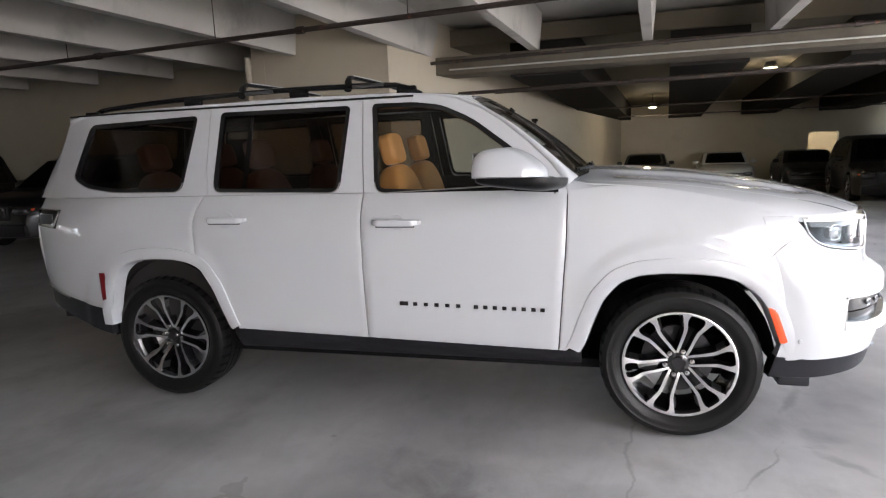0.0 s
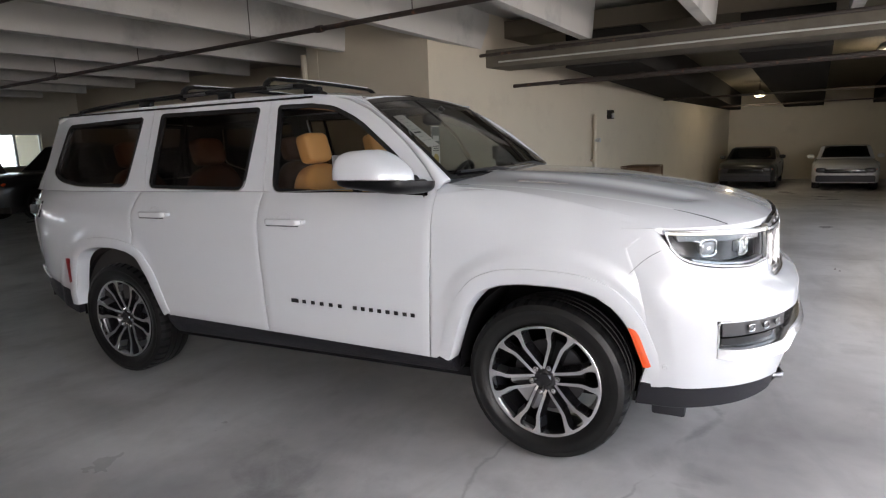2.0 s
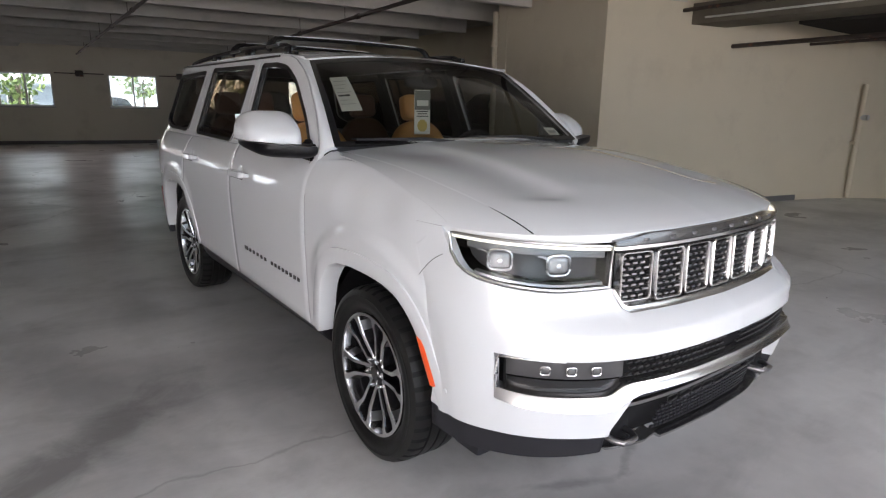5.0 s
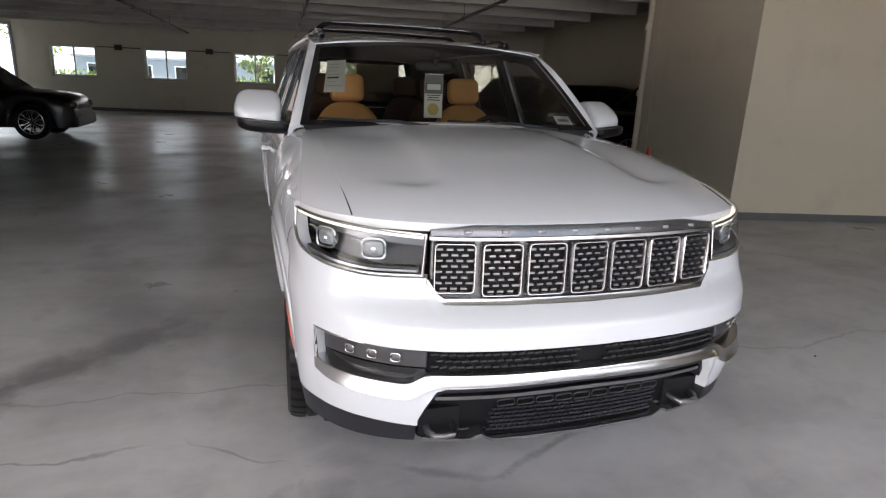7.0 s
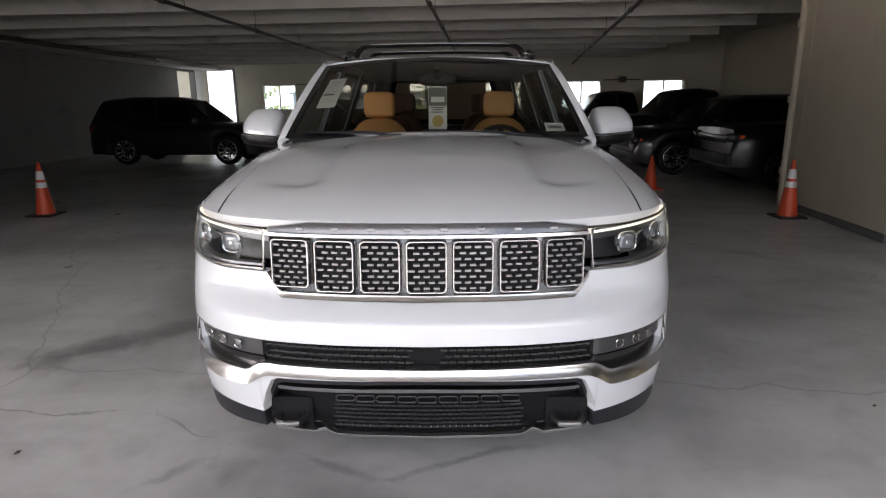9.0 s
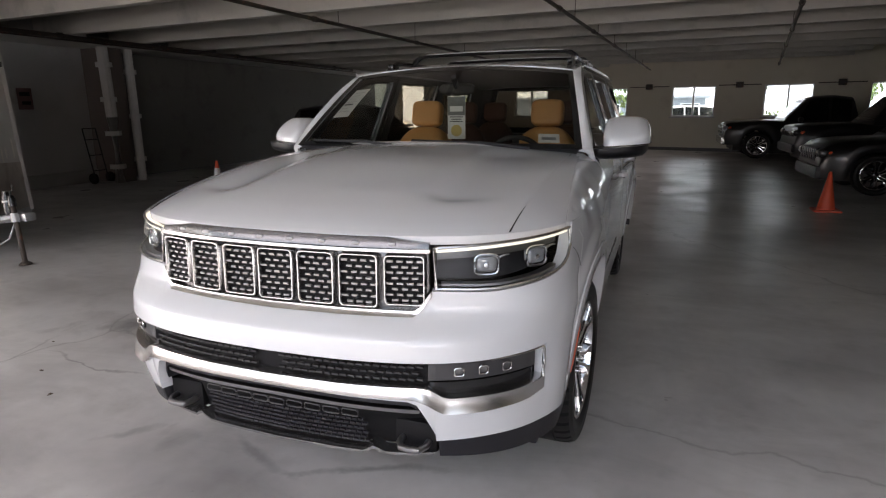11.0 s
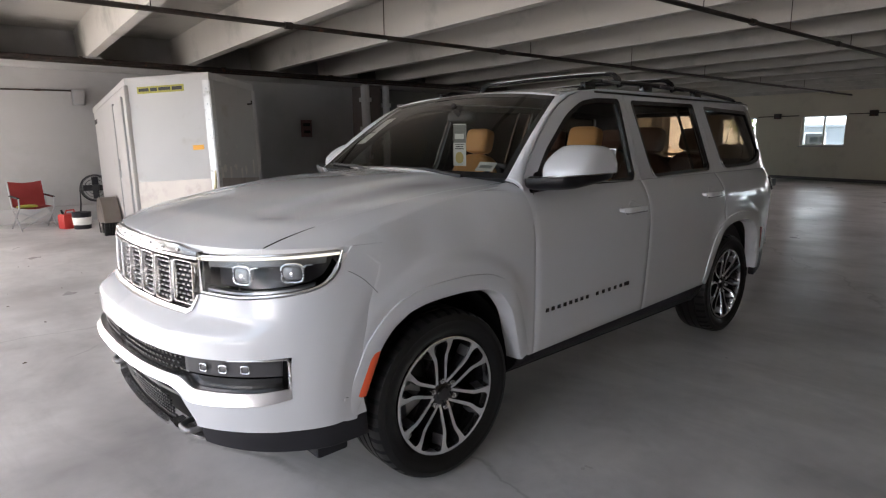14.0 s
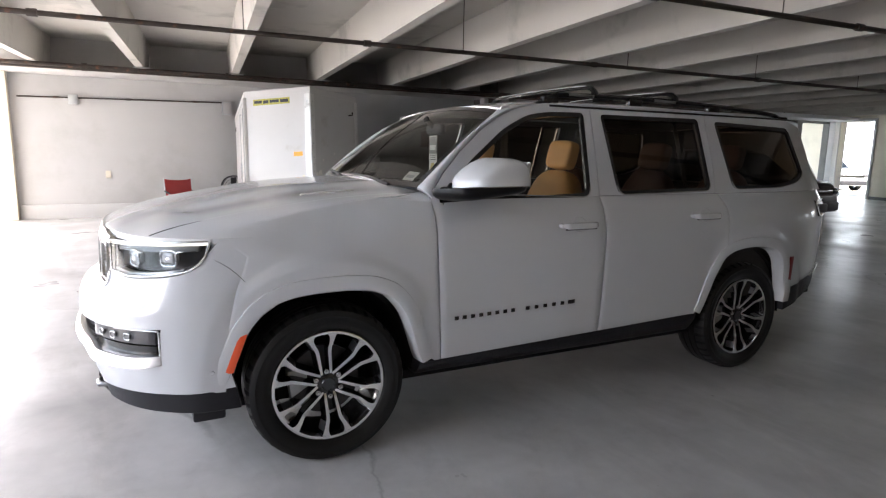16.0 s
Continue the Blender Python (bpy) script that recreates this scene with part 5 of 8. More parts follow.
part("cowl", cowl_panel(), M_PLASTIC, car)
part("bonnet_strip", tube([bonnet_at(0.012, -0.56 + 1.12 * i / 20) + Vector((0, 0, 0.005)) for i in range(21)], 0.009, 8), M_CHROME, car, "pale strip along the rear bonnet edge")
for y0, y1 in ((0.62, -0.08), (-0.12, -0.78)):
    a = ws_lo(y0 / 0.905) + Vector((-0.01, 0, 0.0))
    w = part("wiper", tube([a + Vector((0.02, 0, 0.0)), screen_at(0.03, (y0 * 0.6 + y1 * 0.4) / 0.9, 0.02), screen_at(0.045, y1 / 0.9, 0.014)], [0.012, 0.009, 0.006], 8), M_PLASTIC, car)
    part("wiper_blade", tube([screen_at(0.035, (y0 * 0.75 + y1 * 0.25) / 0.9, 0.010), screen_at(0.06, y1 / 0.9 * 1.03, 0.010)], 0.006, 6), M_RUBBER, w)

# roof
roof_z = curve([-2.62, -2.4, -2.0, -1.4, -0.7, -0.1, 0.2, 0.42], [1.862, 1.885, 1.915, 1.943, 1.955, 1.945, 1.925, 1.894])


def roof_at(u, v, o=0.0):
    b = -1 + 2 * v
    xf = 0.418 + 0.030 * b * b
    xr = -2.54 + 0.10 * b * b
    x = xr + (xf - xr) * u
    half = 0.765 - (0.0 if x > -1.8 else 0.10 * ((-1.8 - x) / 0.8) ** 2)
    return Vector((x, half * b, roof_z(x) - 0.045 * abs(b) ** 3 + o))


bm = bmesh.new()
add_panel(bm, lambda u, v, o: roof_at(u, v, o), spaced(40, 0.004, 3.0), spaced(24, 0.004, 1.5), 0, 0.02)
part("roof", bm, M_PAINT, car)


def cant_rail():
    bm = bmesh.new()

    def f(u, v, o):
        r = roof_at(u, 1.0)
        x = r.x
        zz = TOP + 0.004 if x > -2.3 else TOP - 0.01
        if x > 0.10:
            t = (x - 0.10) / 0.28
            zz = TOP - 0.02 * t
        low = cabin_at(x, zz, 0.0)
        t = v
        p = low.lerp(r, t) + Vector((0, 0.6, 0.8)) * (0.012 * math.sin(math.pi * t))
        return p + Vector((0, 0.6, 0.8)) * o

    add_panel(bm, f, spaced(40, 0.004, 3.0), spaced(4, 0.003, 0.08), 0, 0.02, 0.002)
    return bm


both("cant_rail", cant_rail, M_PAINT, car)
both("drip_line", lambda: tube([cabin_at(x, TOP - 0.004, 0.003) for x in np.linspace(-2.45, 0.10, 30)], 0.007, 6), M_SEAL, car)


def rail():
    xs = np.linspace(-2.35, 0.12, 34)
    pts = []
    for i, x in enumerate(xs):
        e = min(1.0, min(x + 2.35, 0.12 - x) / 0.18)
        half = 0.675 - (0.0 if x > -1.8 else 0.08 * ((-1.8 - x) / 0.8) ** 2)
        pts.append((x, half, roof_z(x) - 0.035 + 0.052 * math.sin(math.pi / 2 * e)))
    bm = tube(pts, 0.017, 8)
    for x in (-2.25, -1.45, -0.68, 0.03):
        add_box(bm, x - 0.06, x + 0.06, 0.655, 0.695, roof_z(x) - 0.05, roof_z(x) + 0.012, 0.01)
    return bm


both("roof_rail", rail, M_BLACK, car, "black raised roof rail")
for x in (-0.36, -1.10):
    z = roof_z(x) + 0.082
    cb = part("roof_crossbar", tube([(x, 0.575 * t, z + 0.008 * (1 - t * t)) for t in np.linspace(-1, 1, 15)], 0.013, 10), M_BLACK, car, "slim black roof crossbar with a bright top strip")
    # Silver top strip, made pale to carry the light it reflects.
    part("bar_strip", tube([(x, 0.55 * t, z + 0.010 + 0.008 * (1 - t * t)) for t in np.linspace(-1, 1, 15)], 0.0075, 8), M_ALU, cb, "silver top strip, reflected light put into its pale colour")
    for sgn in (-1, 1):
        part("bar_foot", tube([(x, sgn * 0.565, z), (x, sgn * 0.61, z - 0.008), (x + 0.005, sgn * 0.645, z - 0.035), (x + 0.01, sgn * 0.672, z - 0.085)], [0.013, 0.018, 0.022, 0.024], 10), M_BLACK, cb)
        part("bar_brace", tube([(x + 0.05, sgn * 0.69, z - 0.07), (x + 0.25, sgn * 0.69, z - 0.066)], 0.010, 8), M_SATIN, cb)
part("antenna_fin", box(-2.1, -1.9, -0.025, 0.025, 1.90, 1.965, 0.02), M_PAINT, car)

# tail: gate, rear glass, lamps, bumper
bm = bmesh.new()


def tail_at(u, v, o):
    z = 0.72 + (1.335 - 0.72) * v
    b = -1 + 2 * u
    w = half_width(TAIL, z)
    return Vector((TAIL - 0.06 * (1 - b * b) - 0.02 * math.sin(math.pi * v) - o, w * b, z))


add_panel(bm, tail_at, spaced(20), spaced(8), 0, 0.03)
gate = part("tailgate", bm, M_PAINT, car)
bm = bmesh.new()
tail_x = lin([1.33, 1.6, 1.87], [-2.71, -2.61, -2.50])


def rear_at(u, v, o):
    z = 1.335 + 0.535 * v
    return Vector((tail_x(z) - 0.04 * (1 - (2 * u - 1) ** 2) - o, (2 * u - 1) * (cabin_y(-2.62, z) - 0.02), z))


def rear_patch(bm, u0, u1, v0, v1, depth):
    add_panel(bm, rear_at, [u0 + (u1 - u0) * q for q in spaced(12)], [v0 + (v1 - v0) * q for q in spaced(6)], 0, depth)


for u0, u1, v0, v1 in ((0, 0.07, 0, 1), (0.93, 1, 0, 1), (0.072, 0.928, 0, 0.12), (0.072, 0.928, 0.88, 1)):
    rear_patch(bm, u0, u1, v0, v1, 0.02)
rear_frame = part("rear_glass_frame", bm, M_BLACK, gate, "black border of the rear glass")
bm = bmesh.new()
rear_patch(bm, 0.072, 0.928, 0.122, 0.878, 0.005)
part("rear_glass", bm, M_TINT, rear_frame, "dark privacy glass").visible_shadow = False
bm = bmesh.new()


def tail_side(u, v, o):
    z = 1.335 + 0.535 * v
    a = cabin_at(-2.54 + 0.09 * v, z, 0)
    b = Vector((tail_x(z), cabin_y(-2.62, z) - 0.02, z))
    return a.lerp(b, u) + Vector((-o, o, 0))


both("rear_pillar", lambda: (lambda q: (add_panel(q, tail_side, spaced(4), spaced(10), 0, 0.02), q)[1])(bmesh.new()), M_PAINT, car)
both("rear_pillar_lining", lambda: (lambda q: (add_panel(q, tail_side, spaced(4), spaced(10), -0.024, 0.006, 0.0), q)[1])(bmesh.new()), M_CABIN, car, "dark inner trim")


def shoulder_cap():
    bm = bmesh.new()
    add_panel(bm, lambda u, v, o: flank_at(TAIL + 0.3 * u, 1.33).lerp(cabin_at(-2.58 + 0.2 * u, 1.345), v) + Vector((0, 0, o)), spaced(4), spaced(3), 0, 0.02)
    return bm


both("shoulder", shoulder_cap, M_PAINT, car)


def rear_bumper():
    bm = bmesh.new()
    zt = lin([-2.9, -2.5, -1.98], [0.755, 0.68, 0.60])
    zb = lin([-2.7, -1.98], [0.585, 0.43])

    def f(u, v, o):
        if u < 0.7:
            x = -1.99 - (-TAIL - 2.0) * u / 0.7
            hi = zt(x) - 0.003
            z = zb(x) + (hi - zb(x)) * v
            return Vector((x, half_width(x, 0.6) - 0.01 + o, z))
        t = (u - 0.7) / 0.3
        z = zb(-2.7) + (zt(TAIL) - 0.003 - zb(-2.7)) * v
        w = half_width(TAIL + 0.01, 0.6) - 0.01
        return Vector((TAIL + 0.01 - 0.06 * math.sin(math.pi * 0.5 * t) - o, w * (1 - t), z))

    add_panel(bm, f, spaced(40), spaced(5), 0, 0.05)
    return bm


both("rear_bumper", rear_bumper, M_PLASTIC, car, "dark plastic rear bumper")
both("bumper_line", lambda: tube([flank_at(x, lin([-2.9, -2.5, -1.98], [0.757, 0.682, 0.602])(x), 0.004) for x in np.linspace(TAIL + 0.01, -2.36, 14)], 0.007, 6), M_CHROME, car)


def tail_lamp():
    bm = bmesh.new()
    add_panel(bm, lambda u, v, o: flank_at(TAIL + 0.01 + u * (0.27 + 0.04 * v), 1.135 + 0.125 * v, 0.010 + o), spaced(14, 0.006, 0.4), spaced(5, 0.006, 0.13), 0, 0.03, 0.006)
    return bm


for lampo in both("tail_lamp", tail_lamp, M_BLACK, car, "dark tail lamp with a chrome surround"):
    sgn = -1 if lampo.data.vertices[0].co.y < 0 else 1
    pts = [flank_at(TAIL + 0.01 + 0.27 * a, z, 0.012) for a, z in ((0, 1.14), (0.9, 1.14), (0.99, 1.155), (1.12, 1.24), (1.08, 1.257), (0, 1.257))]
    part("lamp_ring", tube([(p.x, sgn * p.y, p.z) for p in pts], 0.006, 6, closed=True), M_CHROME, lampo)
    c = flank_at(-2.47, 1.197, 0.014)
    bm = box(c.x - 0.07, c.x + 0.03, sgn * c.y - 0.012, sgn * c.y + 0.012, c.z - 0.035, c.z + 0.035, 0.01)
    part("lamp_lens", bm, M_BOWL, lampo)


# ---- handles, badges, mirrors
def handle(x0, x1, z):
    """A flat pull bar held off the door by a foot at each end."""
    bm = bmesh.new()
    n = 20
    rings = []
    for i in range(n + 1):
        t = i / n
        x = x0 + (x1 - x0) * t
        k = min(1, max(0.0, math.sin(math.pi * t)) * 2.4) ** 0.6
        h, lift = 0.007 + 0.013 * k, 0.044 * k
        ring = [flank_at(x, z + dz * h, o) for dz, o in ((-1, lift - 0.004), (-0.7, lift + 0.006), (0.7, lift + 0.008), (1, lift), (0.6, lift - 0.012), (-0.6, lift - 0.012))]
        rings.append([bm.verts.new(q) for q in ring])
    for a, b in zip(rings, rings[1:]):
        for q in range(6):
            bm.faces.new((a[q], b[q], b[(q + 1) % 6], a[(q + 1) % 6]))
    bm.faces.new(rings[0])
    bm.faces.new(rings[-1][::-1])
    for xa in (x0 + 0.025, x1 - 0.025):
        p = flank_at(xa, z, 0)
        add_box(bm, xa - 0.02, xa + 0.02, p.y - 0.01, p.y + 0.03, z - 0.012, z + 0.012, 0.004)
    return bm


for doors, x0, x1, z in ((rear_doors, -1.172, -0.900, 1.195), (front_doors, -0.093, 0.192, 1.174)):
    for door, sgn in zip(doors, (-1, 1)):
        bm = handle(x0, x1, z)
        bmesh.ops.scale(bm, vec=(1, sgn, 1), verts=bm.verts)
        h = part("door_handle", bm, M_PAINT, door)
        # Dark strip added below the bar to draw its underside shade.
        bm = tube([flank_at(x0 + 0.03 + (x1 - x0 - 0.06) * t, z - 0.019, 0.030) for t in np.linspace(0, 1, 9)], 0.007, 6)
        bmesh.ops.scale(bm, vec=(1, sgn, 1), verts=bm.verts)
        part("handle_shade_strip", bm, M_PLASTIC, h, "dark strip standing in for shade under the handle")
        xm, rr = (x0 + x1) / 2 - 0.01, 0.048
        bm = bmesh.new()
        rows = [[bm.verts.new(flank_at(xm + 1.15 * r * math.cos(q * math.pi / 12), z + r * math.sin(q * math.pi / 12), o)) for q in range(24)] for r, o in ((rr, 0.0005), (rr - 0.003, 0.003), (rr - 0.008, 0.0022), (rr - 0.02, 0.0012), (0.004, 0.001))]
        for a, b in zip(rows, rows[1:]):
            for q in range(24):
                bm.faces.new((a[q], a[(q + 1) % 24], b[(q + 1) % 24], b[q]))
        bmesh.ops.scale(bm, vec=(1, sgn, 1), verts=bm.verts)
        part("handle_cup", bm, M_PAINT, h)

# the name on the doors, as plain dark bars with a small dark plaque at the rear end
for door, sgn in zip(front_doors, (-1, 1)):
    for k, x in enumerate([0.045, 0.125, 0.188, 0.251, 0.314, 0.377, 0.478, 0.531, 0.584, 0.637, 0.690, 0.743, 0.796, 0.845]):
        w = 0.050 if k == 0 else 0.024
        z = 0.706 - 0.021 * x
        hgt = 0.012 if k == 0 else 0.0105
        q = flank_at(x, z, 0)
        bm = box(x, x + w, q.y - 0.002, q.y + 0.0045, z - hgt, z + hgt)
        bmesh.ops.scale(bm, vec=(1, sgn, 1), verts=bm.verts)
        part("badge_bar", bm, M_RIM_D, door, smooth=False)


def mirror_warp(c):
    """The cap falls away towards the front; the base grows deeper towards the door; both lean back with their outer end."""
    if c.z > 1.42:
        c.z = 1.42 + (c.z - 1.42) * (1 - 0.60 * min(1.0, max(0.0, (c.x - 0.69) / 0.185)) ** 1.3)
        c.y -= 0.12 * max(0.0, c.z - 1.46)
    else:
        c.z = 1.42 + (c.z - 1.42) * (0.55 + 0.45 * min(1.0, max(0.0, (c.x - 0.56) / 0.3)))
    c.z -= 0.07 * max(0.0, 1.245 - abs(c.y)) * max(0.0, min(1.0, 1 - (c.z - 1.42) / 0.14))
    c.x -= 0.03 * (abs(c.y) - 1.13) / 0.10
    return c


def mirror_sail():
    """The black corner plate of the front window that carries the mirror."""
    return sheet(rounded([(0.70, 1.330), (0.945, 1.318), (0.932, 1.356), (0.865, 1.425), (0.80, 1.42)], 0.012, 3), None, 0.014, 0.007)


mirror_caps = both("door_mirror", lambda: blob(0.702, 1.116, 1.420, 0.172, 0.129, 0.146, 4.0, clip=(0.02, 1), warp=mirror_warp), M_PAINT, car, "large door mirror with a white cap over a black base")
for cap, sgn in zip(mirror_caps, (-1, 1)):
    for nm, bm, mt in (("mirror_base", blob(0.750, 1.088, 1.416, 0.212, 0.146, 0.068, 4.0, clip=(-1, 0.0), warp=mirror_warp), M_MIRROR_BASE),
                       ("mirror_line", blob(0.702, 1.116, 1.419, 0.176, 0.132, 0.0055, 4.0, nv=5, warp=mirror_warp), M_CHROME),
                       ("mirror_arm", tube([(0.905, 0.935, 1.366), (0.885, 0.97, 1.370), (0.84, 1.02, 1.38)], [0.040, 0.038, 0.03], 16), M_BLACK),
                       ("mirror_sail", mirror_sail(), M_BLACK),
                       ("mirror_glass", box(0.527, 0.531, 1.05, 1.215, 1.43, 1.545, 0.002), M_CHROME)):
        bmesh.ops.scale(bm, vec=(1, sgn, 1), verts=bm.verts)
        part(nm, bm, mt, cap)


# ---- wheels
TYRE_R, RIM_R = 0.408, 0.289


def wheel_mesh_tyre():
    bm = bmesh.new()
    prof = [(0.272, -0.09), (0.290, -0.118), (0.325, -0.137), (0.362, -0.140), (0.390, -0.127), (0.403, -0.107),
            (0.408, -0.075), (0.408, -0.058), (0.400, -0.056), (0.400, -0.048), (0.408, -0.046), (0.408, -0.004), (0.400, -0.002), (0.400, 0.006), (0.408, 0.008),
            (0.408, 0.048), (0.400, 0.05), (0.400, 0.058), (0.408, 0.06), (0.407, 0.085), (0.403, 0.108), (0.393, 0.128), (0.376, 0.138), (0.366, 0.1405), (0.362, 0.1385), (0.345, 0.1395), (0.325, 0.137),
            (0.321, 0.1345), (0.306, 0.129), (0.296, 0.122), (0.290, 0.114), (0.272, 0.09)]
    add_lathe(bm, prof, 120)
    # shoulder cuts across the outer tread rib
    for f in [f for f in bm.faces if 0.062 < f.calc_center_median().y < 0.125 and f.calc_center_median().xz.length > 0.385]:
        c = f.calc_center_median()
        if int(math.degrees(math.atan2(c.z, c.x)) / 3.0 + 240) % 3 == 0:
            f.material_index = 1
    return finish(bm, "tyre", [M_RUBBER, M_VOID], True, 30)


def wheel_mesh_rim():
    bm = bmesh.new()
    prof = [(0.281, 0.110), (0.289, 0.119), (0.2875, 0.126), (0.283, 0.128), (0.273, 0.126), (0.270, 0.112), (0.268, 0.09)]
    add_lathe(bm, prof, 96)
    return finish(bm, "rim", M_RIM, True, 40)


def spoke_mesh():
    """A pair of arms that leave one wheel bolt side by side, bend apart at two thirds and flare into the rim: machined faces on dark flanks."""
    bm = bmesh.new()
    for sg in (-1, 1):
        rs = [0.050, 0.075, 0.105, 0.140, 0.175, 0.196, 0.218, 0.240, 0.256, 0.272]
        cs = [0.023, 0.0255, 0.027, 0.0285, 0.031, 0.035, 0.045, 0.053, 0.057, 0.060]
        ws = [0.006, 0.0068, 0.0072, 0.0078, 0.0086, 0.0098, 0.0108, 0.0125, 0.0165, 0.0270]
        ys = [0.090, 0.096, 0.101, 0.106, 0.111, 0.114, 0.118, 0.122, 0.1245, 0.126]
        prev = None
        for r, c, w, y in zip(rs, cs, ws, ys):
            i, o = sg * (c - w), sg * (c + w)
            ring = [bm.verts.new(p) for p in ((i, y, r), (o, y, r), (o + sg * 0.002, y - 0.006, r), (o + sg * 0.016, y - 0.060, r), (i - sg * 0.007, y - 0.060, r), (i - sg * 0.002, y - 0.006, r))]
            if prev:
                for k in range(6):
                    fc = bm.faces.new((prev[k], prev[(k + 1) % 6], ring[(k + 1) % 6], ring[k]))
                    fc.material_index = (0, 0, 2 if 0.2 < r < 0.25 else 1, 1, 1, 1)[k]
            else:
                bm.faces.new(ring[::-1]).material_index = 1
            prev = ring
        bm.faces.new(prev).material_index = 1
    # the web between the arms near the bolt
    n = 8
    arc = [(0.030 * math.cos(math.pi + math.pi * i / n), 0.055 + 0.016 * math.sin(math.pi + math.pi * i / n)) for i in range(n + 1)]
    up = [bm.verts.new((x, 0.090, z)) for x, z in arc]
    dn = [bm.verts.new((x, 0.05, z)) for x, z in arc]
    for i in range(n):
        bm.faces.new((up[i], up[i + 1], dn[i + 1], dn[i])).material_index = 1
    bm.faces.new(up).material_index = 1
    return finish(bm, "spoke", [M_RIM, M_RIM_D, M_SATIN], False)


ME_TYRE, ME_RIM, ME_SPOKE = wheel_mesh_tyre(), wheel_mesh_rim(), spoke_mesh()
bm = bmesh.new()
add_lathe(bm, [(0.271, 0.10), (0.266, 0.06), (0.250, -0.02), (0.260, -0.10), (0.278, -0.11)], 64)
ME_BARREL = finish(bm, "barrel", M_RIM_D)
bm = lathe([(0.0, 0.02), (0.182, 0.02), (0.182, -0.006), (0.0, -0.006)], 48)
ME_DISC = finish(bm, "brake_disc", M_DISC)
bm = lathe([(0.0, 0.094), (0.045, 0.094), (0.06, 0.085), (0.066, 0.04)], 32)
ME_HUB = finish(bm, "hub", M_RIM_D)
bm = lathe([(0.0, 0.104), (0.03, 0.104), (0.036, 0.098), (0.036, 0.09)], 32)
ME_CAP = finish(bm, "hub_cap", M_RIM_D)
bm = lathe([(0.0, 0.113), (0.006, 0.113), (0.0075, 0.109), (0.0085, 0.104), (0.0125, 0.104), (0.0135, 0.100), (0.0135, 0.088)], 12)
ME_NUT = finish(bm, "lug_nut", M_CHROME)
ME_CALIPER = finish(box(0.09, 0.19, -0.03, 0.05, -0.10, 0.10, 0.02), "brake_caliper", M_STEEL)


def child(name, me, parent, m=Matrix()):
    ob = new(name, me)
    ob.parent = parent
    ob.matrix_local = m
    return ob


STEER = -2
for x, track, sgn, steer, spin in ((1.565, 0.893, -1, STEER, 41), (1.565, 0.893, 1, STEER, 8), (-1.595, 0.845, -1, 0, 20), (-1.595, 0.845, 1, 0, 8)):
    turn = Matrix.Translation((x, sgn * track, TYRE_R)) @ Matrix.Rotation(radians(steer + (180 if sgn < 0 else 0)), 4, "Z") @ Matrix.Rotation(radians(spin), 4, "Y")
    wheel = child("wheel", ME_BARREL, car, turn)
    child("tyre", ME_TYRE, wheel)
    child("rim", ME_RIM, wheel)
    child("hub", ME_HUB, wheel)
    child("hub_cap", ME_CAP, wheel)
    child("brake_disc", ME_DISC, wheel)
    child("brake_caliper", ME_CALIPER, wheel)
    for k in range(6):
        rot = Matrix.Rotation(radians(60 * k), 4, "Y")
        child("spoke", ME_SPOKE, wheel, rot)
        child("lug_nut", ME_NUT, wheel, rot @ Matrix.Translation((0, 0, 0.068)))


def arch_liner(x):
    bm = bmesh.new()
    n = 18
    a = [bm.verts.new((x - 0.47 * math.cos(math.pi * i / n), 0.965, 0.40 + 0.53 * math.sin(math.pi * i / n))) for i in range(n + 1)]
    b = [bm.verts.new((x - 0.47 * math.cos(math.pi * i / n), 0.45, 0.40 + 0.53 * math.sin(math.pi * i / n))) for i in range(n + 1)]
    for i in range(n):
        bm.faces.new((a[i], a[i + 1], b[i + 1], b[i]))
    bm.faces.new(b)
    return bm


both("front_arch_liner", lambda: arch_liner(1.562), M_VOID, car)
both("rear_arch_liner", lambda: arch_liner(-1.562), M_VOID, car)
part("chassis", box(-2.1, 2.0, -0.85, 0.85, 0.30, 0.36, 0.02), M_VOID, car)
both("front_deflector", lambda: box(2.06, 2.21, 0.70, 0.92, 0.285, 0.37, 0.015), M_PLASTIC, car)

# ---- cabin inside
bm = bmesh.new()
add_box(bm, -2.5, 0.95, -0.90, 0.90, 0.5, 0.56)
for sgn in (-1, 1):
    add_box(bm, -2.2, 0.95, sgn * 0.90 - 0.03, sgn * 0.90 + 0.03, 0.55, 1.33)
add_box(bm, 0.95, 1.05, -0.9, 0.9, 0.5, 1.30)
add_box(bm, -2.55, -2.5, -0.75, 0.75, 0.5, 1.33)
part("cabin_tub", bm, M_CABIN, car)
bm = bmesh.new()
add_grid(bm, lambda u, v: roof_at(0.03 + 0.94 * u, 0.03 + 0.94 * v, -0.03), 20, 10)
part("headliner", bm, M_CABIN, car)


def dashboard():
    bm = bmesh.new()
    us, vs = np.linspace(0, 1, 9), np.linspace(0, 1, 21)

    def f(u, v, o):
        b = -1 + 2 * v
        x = 0.62 + 0.44 * u - 0.06 * b * b
        z = 1.335 + 0.075 * math.sin(math.pi * min(1, u * 1.2) * 0.5) + 0.02 * math.exp(-((b - 0.42) / 0.2) ** 2) * (1 - u)
        return Vector((x, 0.86 * b, z + o))

    add_panel(bm, f, us, vs, 0, 0.3)
    return bm


